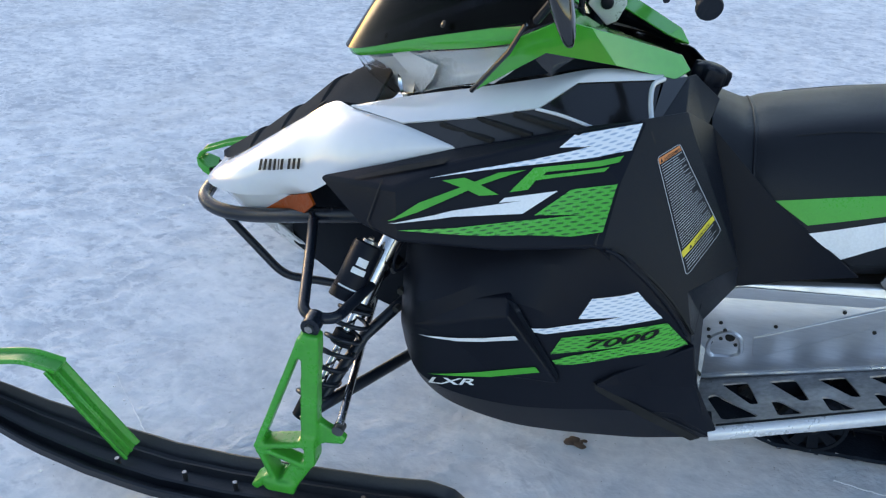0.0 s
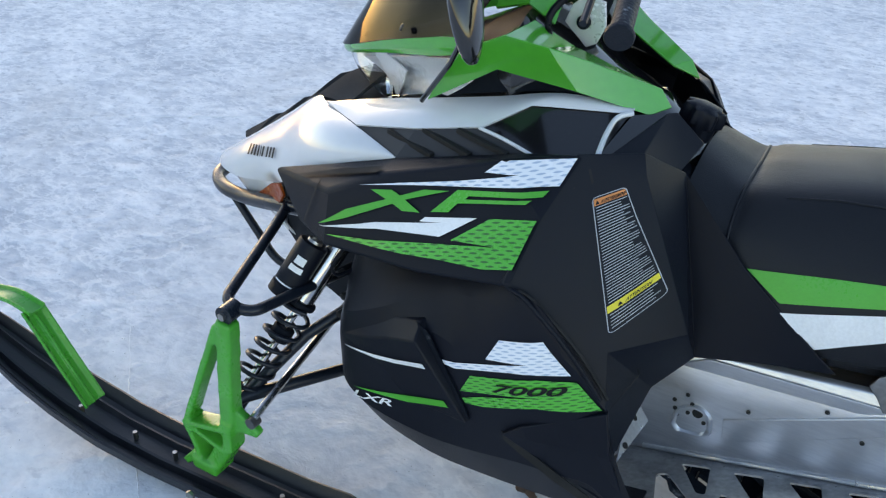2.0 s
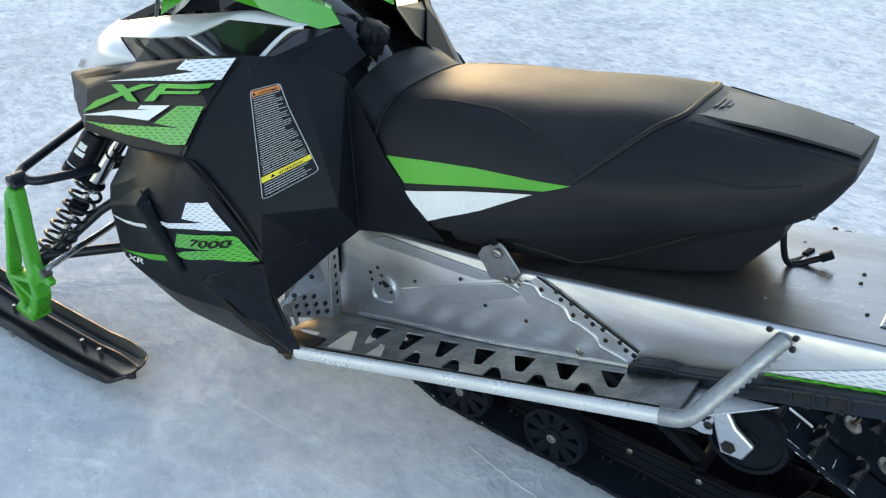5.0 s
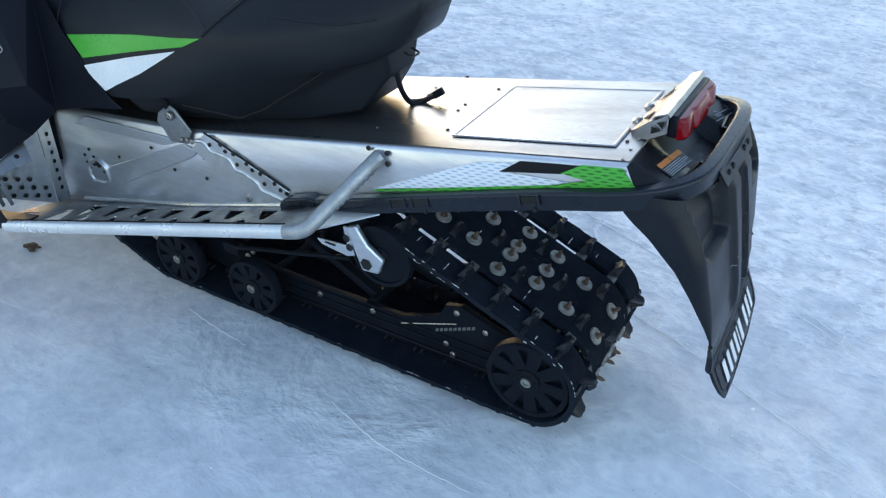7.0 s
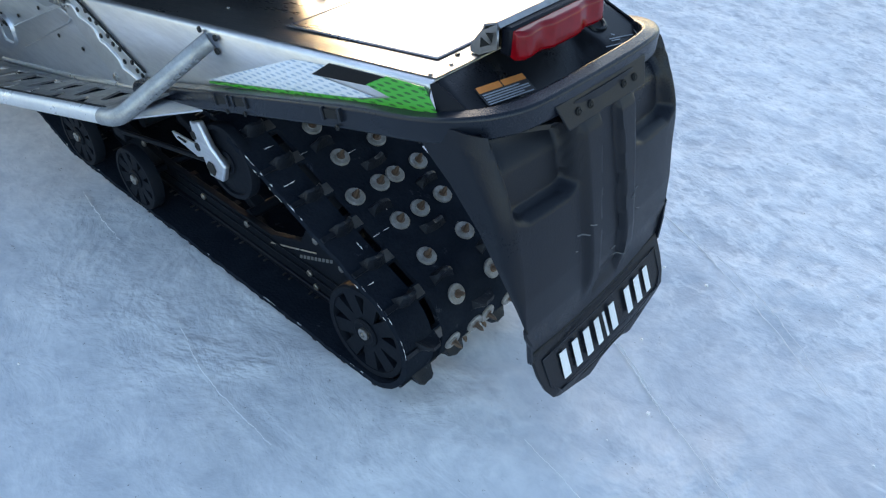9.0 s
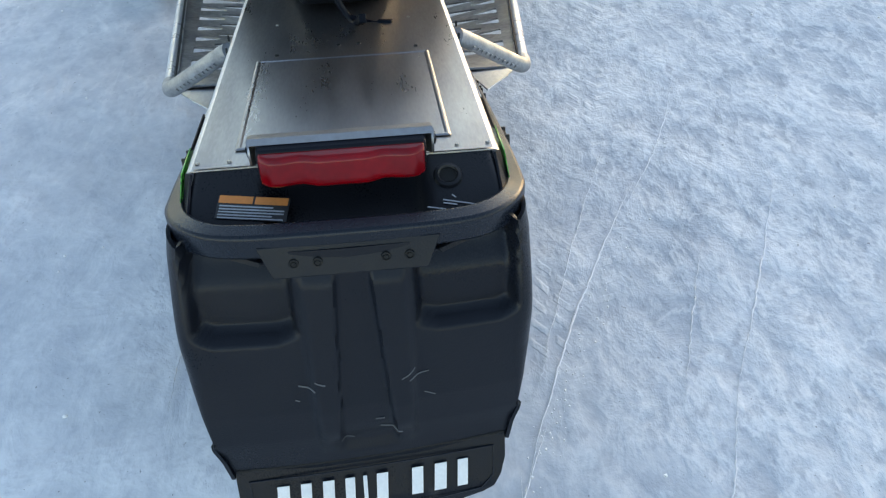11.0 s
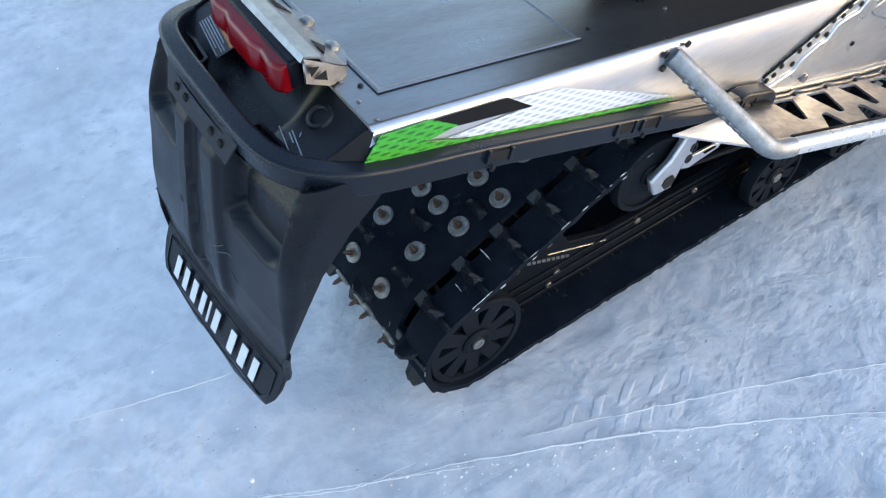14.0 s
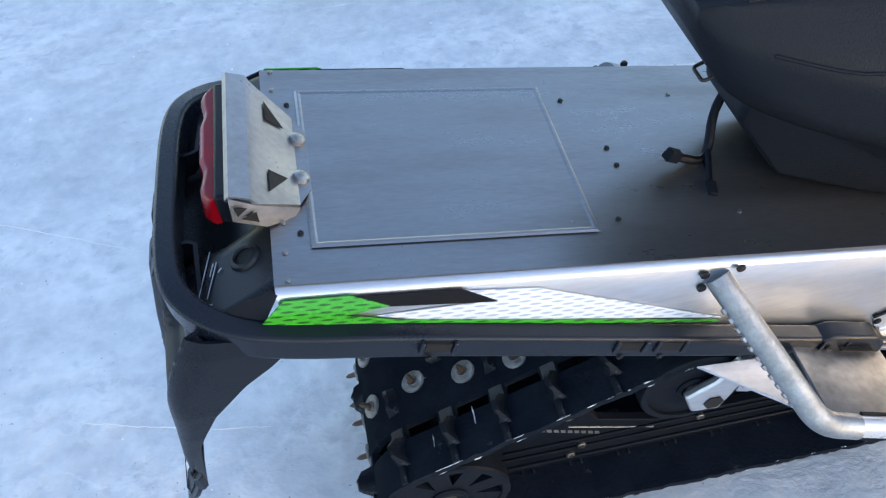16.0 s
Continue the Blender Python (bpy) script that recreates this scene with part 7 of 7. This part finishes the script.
    for wd in (0.012, 0.012, 0.012, 0.011, 0.005, 0.012, 0, 0.012, 0.012, 0.011):
        if wd:
            z = BADGE[1] + (x - BADGE[0]) * BADGE[2]
            drape("badge_bar", [[(x, z), (x + 0.7 * wd, z + 0.7 * wd * BADGE[2]), (x + 0.7 * wd + 0.002, z + 0.021 + 0.7 * wd * BADGE[2]), (x + 0.002, z + 0.021)]], M["foilblack"], flank, t_fl, s, lift=0.006)
            x += wd + 0.003
        else:
            x += 0.007
    # white shoulder above the vents
    bm = bmesh.new()
    ruled(bm, ys([(-2.10, 0.236, 0.808), (-1.962, 0.323, 0.820), (-1.82, 0.338, 0.850), (-1.691, 0.320, 0.876), (-1.623, 0.263, 0.912), (-1.467, 0.193, 0.907)], s),
          ys([(-2.095, 0.232, 0.810), (-1.96, 0.232, 0.845), (-1.82, 0.262, 0.885), (-1.70, 0.240, 0.906), (-1.583, 0.212, 0.927), (-1.462, 0.165, 0.910)], s), (0, s * 0.005, 0.004), 6, 5, True)
    part("hood_shoulder", bm, M["white"], sled, "glossy white hood shoulder", smooth=60, thick=0.004)
    # vent panel with slanting louvres
    vp = ys([(-1.958, 0.321, 0.816), (-1.82, 0.336, 0.846), (-1.691, 0.318, 0.872), (-1.58, 0.330, 0.849), (-1.842, 0.370, 0.797)], s)
    bm = bmesh.new()
    facets(bm, vp, [(0, 1, 4), (1, 2, 3, 4)])
    vent = part("vent_panel", bm, M["vent"], sled, "matt black hood vent panel with slanting louvres", thick=0.004, smooth=10)
    for (x0, z0), (x1, z1) in (((-1.879, 0.8305), (-1.768, 0.8165)), ((-1.805, 0.848), (-1.695, 0.833)), ((-1.735, 0.8625), (-1.625, 0.849))):
        bm = bmesh.new()
        k = (x0 + 1.88) / 0.15
        beam(bm, (x0, s * (0.3325 - 0.006 * k), z0), (x1, s * (0.3615 - 0.012 * k), z1), 0.009, 0.012)
        part("louvre", bm, M["hole"], vent, bevel=0.001)
    # glossy side window, with its white rims
    bm = bmesh.new()
    facets(bm, ys([(-1.691, 0.317, 0.873), (-1.623, 0.262, 0.909), (-1.467, 0.191, 0.905), (-1.478, 0.306, 0.866), (-1.58, 0.329, 0.849)], s), [(0, 1, 4), (1, 2, 3, 4)])
    part("side_window", bm, M["gloss"], sled, "glossy black side window", thick=0.004, smooth=40)
    for pts, r in (([(-1.695, 0.322, 0.874), (-1.64, 0.332, 0.868), (-1.575, 0.334, 0.849)], 0.0035), ([(-1.462, 0.190, 0.908), (-1.482, 0.215, 0.903), (-1.484, 0.26, 0.886), (-1.478, 0.31, 0.866)], 0.005))[:1 if s > 0 else 2]:
        bm = bmesh.new()
        tube(bm, smooth_path(ys(pts, s), 4), r, 8)
        part("rim_line", bm, M["white"], sled, "thin white rim line")
    # faceted console flank behind the window: glossy strip, then a matt facet
    bm = bmesh.new()
    facets(bm, ys([(-1.462, 0.192, 0.905), (-1.479, 0.308, 0.864), (-1.462, 0.302, 0.868), (-1.414, 0.140, 0.902)], s), [(0, 1, 2, 3)])
    part("console_strip", bm, M["gloss"], sled, "glossy black console strip", thick=0.004)
    bm = bmesh.new()
    facets(bm, ys([(-1.463, 0.304, 0.868), (-1.412, 0.138, 0.903), (-1.344, 0.112, 0.853), (-1.364, 0.183, 0.816), (-1.415, 0.255, 0.866), (-1.400, 0.118, 0.902)], s), [(0, 1, 4), (1, 5, 2, 3, 4)])
    bmesh.ops.triangulate(bm, faces=bm.faces)
    part("console_flank", bm, M["black"], sled, "matt black faceted console flank", smooth=20, thick=0.004, bevel=0.004)
    # green strake: outer blade, brow and inner fold
    bm = bmesh.new()
    g = ys([(-1.817, 0.297, 0.895), (-1.689, 0.276, 0.971), (-1.56, 0.222, 0.938), (-1.441, 0.162, 0.899), (-1.414, 0.120, 0.907), (-1.435, 0.128, 0.938), (-1.55, 0.20, 0.985), (-1.61, 0.245, 1.012),
            (-1.66, 0.315, 1.045), (-1.735, 0.322, 1.01), (-1.80, 0.300, 0.925), (-1.46, 0.085, 0.93), (-1.6, 0.15, 0.99), (-1.66, 0.20, 1.04)], s)
    facets(bm, g, [(0, 1, 8, 9, 10), (1, 2, 7, 8), (2, 3, 6, 7), (3, 4, 5, 6), (4, 11, 5), (5, 11, 12, 6), (6, 12, 7), (7, 12, 13, 8)])
    strake = part("hood_strake", bm, M["green"], sled, "glossy green hood strake", smooth=16, thick=0.004, bevel=0.004, seg=2)
    bm = bmesh.new()
    ruled(bm, ys([(-2.165, 0.0, 0.876), (-2.116, 0.126, 0.886), (-1.95, 0.225, 0.938), (-1.82, 0.285, 0.972), (-1.735, 0.318, 0.998)], s),
          ys([(-2.17, 0.0, 0.890), (-2.12, 0.13, 0.902), (-1.95, 0.232, 0.965), (-1.82, 0.292, 1.008), (-1.73, 0.322, 1.03)], s), (0, s * 0.004, 0), 5, 3)
    part("brow", bm, M["green"], strake, smooth=60, thick=0.004)
    # headlight: clear lens over a grey housing with a bright reflector
    top = [(-2.155, 0.0, 0.874), (-2.108, 0.122, 0.884), (-1.95, 0.224, 0.936), (-1.82, 0.284, 0.970), (-1.745, 0.312, 0.992)]
    bot = [(-2.10, 0.0, 0.808), (-2.035, 0.125, 0.808), (-1.965, 0.19, 0.836), (-1.86, 0.25, 0.880), (-1.81, 0.29, 0.897)]
    bm = bmesh.new()
    ruled(bm, ys(bot, s), ys(top, s), (-0.008, s * 0.006, 0), 5, 5)
    lens = part("headlight", bm, M["clear"], sled, "clear headlight lens", smooth=60, thick=0.002)
    lens.visible_shadow = False
    bm = bmesh.new()
    ruled(bm, ys([(x + 0.022, y * 0.95, z + 0.004) for x, y, z in bot], s), ys([(x + 0.03, y * 0.93, z - 0.004) for x, y, z in top], s), (0.018, -s * 0.014, 0), 5, 5)
    part("housing", bm, M["lensgrey"], lens, smooth=60, thick=0.002)
    bm = bmesh.new()
    m = Matrix.Translation((-1.995, s * 0.125, 0.842)) @ frame_of((-0.75, s * 0.6, 0.1))
    lathe(bm, [(0.002, -0.03), (0.02, -0.024), (0.034, -0.008), (0.042, 0.012), (0.044, 0.012)], m, 24)
    part("reflector", bm, M["reflector"], lens, smooth=60, thick=0.001)
    bm = bmesh.new()
    facets(bm, ys([(-2.035, 0.150, 0.905), (-1.991, 0.172, 0.918), (-1.915, 0.214, 0.906), (-1.932, 0.203, 0.868), (-1.962, 0.172, 0.828), (-1.985, 0.165, 0.862)], s), [(0, 1, 5), (1, 2, 3, 5), (3, 4, 5)])
    part("lens_fin", bm, M["lensgrey"], lens, thick=0.003)
    # thin black stay from brow to shoulder
    bm = bmesh.new()
    tube(bm, ys([(-1.825, 0.305, 0.892), (-1.75, 0.335, 0.985), (-1.72, 0.345, 1.04)], s), 0.005, 8)
    part("stay", bm, M["gloss"], strake)
    # opening behind the strake
    bm = bmesh.new()
    ruled(bm, ys([(-1.80, 0.262, 0.895), (-1.69, 0.235, 0.915), (-1.58, 0.205, 0.928), (-1.45, 0.155, 0.905)], s), ys([(-1.74, 0.25, 0.99), (-1.66, 0.225, 0.99), (-1.57, 0.18, 0.97), (-1.44, 0.12, 0.92)], s), (0, -s * 0.02, 0), 4, 3)
    part("inner_panel", bm, M["skid"], strake, smooth=60, thick=0.003)
    # mirror on its stem
    bm = bmesh.new()
    bmesh.ops.create_uvsphere(bm, u_segments=20, v_segments=14, radius=1)
    for v in bm.verts:
        k = 1 + 0.25 * v.co.z
        v.co = V(math.copysign(abs(v.co.x) ** 0.7, v.co.x) * 0.019 * k, math.copysign(abs(v.co.y) ** 0.8, v.co.y) * 0.036 * k, math.copysign(abs(v.co.z) ** 0.9, v.co.z) * 0.068)
    bmesh.ops.transform(bm, matrix=Matrix.Translation((-1.645, s * 0.478, 1.112)) @ Matrix.Rotation(s * 0.25, 4, "X") @ Matrix.Rotation(-0.3, 4, "Y"), verts=bm.verts)
    mir = part("mirror", bm, M["gloss"], sled, "glossy black mirror shell", smooth=60)
    bm = bmesh.new()
    tube(bm, smooth_path(ys([(-1.645, 0.46, 1.13), (-1.66, 0.42, 1.11), (-1.70, 0.35, 1.05)], s), 4), 0.008, 8)
    part("stem", bm, M["black"], mir)
    # handlebar half with grip and lever
    bm = bmesh.new()
    tube(bm, fillet(ys([(-1.56, 0.0, 1.16), (-1.55, 0.10, 1.17), (-1.47, 0.24, 1.185), (-1.421, 0.455, 1.12)], s), 0.05, 5), 0.011, 12)
    bar = part("handlebar", bm, M["bumper"], sled, "black handlebar with rubber grip", smooth=50)
    bm = bmesh.new()
    g0, g1 = V(-1.419, s * 0.466, 1.117), V(-1.449, s * 0.335, 1.158)
    m = Matrix.Translation(g0) @ frame_of(g1 - g0)
    lathe(bm, [(0, 0), (0.02, 0.0), (0.0215, 0.003), (0.0215, 0.008), (0.0165, 0.012), (0.0165, 0.12), (0.02, 0.125), (0.02, 0.135), (0, 0.135)], m, 18)
    part("grip", bm, M["rubber"], bar, "black rubber grip")
    bm = bmesh.new()
    box(bm, (-1.475, s * 0.27, 1.178), (0.05, 0.06, 0.05), Matrix.Rotation(s * 0.4, 4, "Z"))
    part("switch_block", bm, M["black"], bar, bevel=0.008)
    bm = bmesh.new()
    tube(bm, smooth_path(ys([(-1.50, 0.26, 1.18), (-1.50, 0.34, 1.155), (-1.485, 0.43, 1.118)], s), 4), 0.006, 8)
    part("lever", bm, M["bumper"], bar)
    bm = bmesh.new()
    prism(bm, ys([(-1.628, 0.13, 1.03), (-1.612, 0.14, 1.065), (-1.59, 0.14, 1.085), (-1.555, 0.13, 1.075), (-1.552, 0.118, 1.03), (-1.568, 0.112, 0.995), (-1.588, 0.11, 0.985)], s), (0, -s * 0.008, 0))
    pivot = part("pivot_plate", bm, M["rail"], bar, "bare silver pivot plate", bevel=0.002)
    bm = bmesh.new()
    lathe(bm, [(0.0, 0.010), (0.006, 0.010), (0.011, 0.008), (0.013, 0.004), (0.013, -0.004)], Matrix.Translation((-1.590, s * 0.134, 1.035)) @ frame_of((0, s, 0)), 16)
    part("pivot_knob", bm, M["black"], pivot)
    bm = bmesh.new()
    tube(bm, smooth_path(ys([(-1.60, 0.15, 1.10), (-1.635, 0.19, 1.05), (-1.62, 0.18, 0.99), (-1.56, 0.14, 0.965)], s), 5), 0.007, 8)
    part("cable", bm, M["black"], bar)


for side in (-1, 1):
    build_side(side)


def build_middle():
    # stepped dark centre of the hood
    E = [(-2.53, 0.004, 0.552), (-2.44, 0.097, 0.602), (-2.30, 0.134, 0.695), (-2.168, 0.178, 0.787), (-2.06, 0.215, 0.805)]
    path = smooth_path(E, 6)
    steps = [(0, 7), (7, 11), (11, 16), (16, 24)]
    centre = None
    for k, (i0, i1) in enumerate(steps):
        bm = bmesh.new()
        rows = []
        for i in range(i0, i1 + 1):
            p = path[i]
            lift = 0.010 * (i - i0) / (i1 - i0) + 0.002
            rows.append([(p.x, p.y * t, p.z + lift * (1 - t ** 4) + 0.018 * (1 - abs(t))) for t in (-1, -0.7, -0.35, 0, 0.35, 0.7, 1)])
        grid(bm, rows)
        if centre is None:
            centre = part("hood_centre", bm, M["hoodgrey"], sled, "dark stepped centre of the hood", smooth=30, thick=0.008)
        else:
            part("hood_step", bm, M["hoodgrey"], centre, smooth=30, thick=0.008)
    for s in (-1, 1):
        for p in (path[7], path[11], path[16]):
            bm = bmesh.new()
            box(bm, (p.x + 0.012, s * p.y * 0.9, p.z + 0.008), (0.022, 0.016, 0.012), Matrix.Rotation(-0.6, 4, "Y"))
            part("intake", bm, M["hole"], centre, bevel=0.003)
    # smoked windshield
    low = [(-1.715, 0.345, 1.045), (-1.82, 0.294, 1.008), (-1.95, 0.234, 0.966), (-2.12, 0.132, 0.903), (-2.17, 0.0, 0.890)]
    high = [(-1.60, 0.33, 1.19), (-1.66, 0.27, 1.24), (-1.74, 0.20, 1.28), (-1.81, 0.11, 1.31), (-1.84, 0.0, 1.32)]
    lo = [(x, -y, z) for x, y, z in low] + [(x, y, z) for x, y, z in low[-2::-1]]
    hi = [(x, -y, z) for x, y, z in high] + [(x, y, z) for x, y, z in high[-2::-1]]
    bm = bmesh.new()
    ruled(bm, lo, hi, (-0.012, 0, 0), 5, 8)
    ws = part("windshield", bm, M["smoke"], sled, "dark smoked plastic windshield", smooth=60, thick=0.003)
    ws.visible_shadow = False
    for x, y, z in ((-2.128, 0.06, 0.912), (-1.885, 0.27, 1.006), (-2.03, 0.175, 0.945)):
        for s in (-1, 1):
            m = Matrix.Translation((x - 0.004, s * y, z + 0.002)) @ frame_of((-0.7, s * 0.5, 0.4)) @ Matrix.Scale(1.1, 4)
            piece("bolt", bolt_dark, m, ws)
    # dashboard and console tunnel
    D = [(-1.93, 0.11, 0.93, 0.84), (-1.88, 0.15, 0.955, 0.84), (-1.78, 0.20, 1.0, 0.84), (-1.68, 0.235, 1.05, 0.86), (-1.62, 0.19, 0.965, 0.86), (-1.55, 0.12, 0.925, 0.85), (-1.45, 0.085, 0.89, 0.83), (-1.38, 0.07, 0.838, 0.79), (-1.31, 0.06, 0.765, 0.74)]
    bm = bmesh.new()
    rows = []
    for x, w, z, b in D:
        rows.append([(x, -w, b), (x, -w, z - 0.03), (x, -w * 0.75, z), (x, 0, z + 0.008), (x, w * 0.75, z), (x, w, z - 0.03), (x, w, b)])
    vs = grid(bm, rows)
    bm.faces.new(vs[0])
    bm.faces.new(vs[-1])
    dash = part("console", bm, M["gloss"], sled, "black dashboard and console", smooth=50, bevel=0.004)
    bm = bmesh.new()
    rows = []
    for x, z, w in ((-1.75, 1.075, 0.17), (-1.68, 1.095, 0.18), (-1.635, 1.06, 0.16)):
        rows.append([(x, -w, z - 0.03), (x, -w * 0.8, z), (x, 0, z + 0.01), (x, w * 0.8, z), (x, w, z - 0.03)])
    grid(bm, rows)
    part("dash_cowl", bm, M["green"], dash, "glossy green dash cowl", smooth=40, thick=0.006)
    bm = bmesh.new()
    rod(bm, (-1.62, 0, 0.95), (-1.56, 0, 1.17), 0.018, 12)
    box(bm, (-1.558, 0, 1.165), (0.05, 0.12, 0.035))
    part("steering_post", bm, M["skid"], dash, bevel=0.004)
    # ribbed cap between console and seat
    bm = bmesh.new()
    m = Matrix.Translation((-1.372, -0.045, 0.868)) @ Matrix.Scale(0.82, 4) @ Matrix.Rotation(0.25, 4, "Y")
    prof = [(0, 0.048), (0.03, 0.047), (0.042, 0.042), (0.046, 0.032), (0.046, 0.008), (0.04, 0.0), (0.04, -0.03)]
    seg = 48
    rows = []
    for r, h in prof:
        lobe = 0.006 if 0.005 < h < 0.045 and r > 0.03 else 0.0
        rows.append([m @ V((r + lobe * math.cos(w * 7)) * math.cos(w), (r + lobe * math.cos(w * 7)) * math.sin(w), h) for w in (2 * math.pi * i / seg for i in range(seg))])
    grid(bm, rows[1:], close=True)
    bm.faces.new([bm.verts.new(p) for p in rows[1]])
    bmesh.ops.remove_doubles(bm, verts=bm.verts, dist=0.0003)
    part("filler_cap", bm, M["black"], sled, "ribbed black filler cap", smooth=40)
    # front bumper hoops and belly plate
    bm = bmesh.new()
    h = [(-2.05, 0.31, 0.59), (-2.21, 0.274, 0.550), (-2.37, 0.214, 0.497), (-2.48, 0.180, 0.480), (-2.545, 0.132, 0.480), (-2.563, 0.05, 0.482), (-2.565, 0.0, 0.482)]
    tube(bm, smooth_path([(x, -y, z) for x, y, z in h] + [(x, y, z) for x, y, z in h[-2::-1]], 5), 0.018, 12)
    fb = part("front_bumper", bm, M["bumper"], sled, "black tubular front bumper", smooth=50)
    for s in (-1, 1):
        bm = bmesh.new()
        tube(bm, fillet(ys([(-2.50, 0.155, 0.475), (-2.325, 0.187, 0.315), (-2.19, 0.195, 0.318), (-2.0, 0.22, 0.32)], s), 0.035, 5), 0.011, 10)
        part("lower_hoop", bm, M["bumper"], fb, smooth=50)
    bm = bmesh.new()
    rows = []
    for x, w, z in ((-2.47, 0.10, 0.50), (-2.40, 0.15, 0.43), (-2.28, 0.18, 0.36), (-2.15, 0.20, 0.31), (-1.9, 0.26, 0.28), (-1.4, 0.26, 0.27)):
        rows.append([(x, -w, z + 0.06), (x, -w * 0.8, z), (x, 0, z - 0.02), (x, w * 0.8, z), (x, w, z + 0.06)])
    grid(bm, rows)
    part("belly_pan", bm, M["lensgrey"], sled, "pale grey plastic belly pan", smooth=40, thick=0.005)
    # dark engine bay block that closes the body
    bm = bmesh.new()
    rows = []
    for x, w, z0, z1 in ((-2.3, 0.16, 0.40, 0.60), (-2.12, 0.26, 0.36, 0.69), (-1.95, 0.30, 0.33, 0.76), (-1.75, 0.33, 0.30, 0.83), (-1.5, 0.25, 0.30, 0.84), (-1.33, 0.18, 0.30, 0.78)):
        rows.append([(x, -w, z0), (x, -w, z1 - 0.03), (x, -w * 0.7, z1), (x, w * 0.7, z1), (x, w, z1 - 0.03), (x, w, z0)])
    vs = grid(bm, rows, close=True)
    bm.faces.new(vs[0])
    bm.faces.new(vs[-1])
    part("chassis", bm, M["skid"], sled, "dark chassis behind the panels", smooth=40)


build_middle()
lean(set(bpy.data.objects) - before)
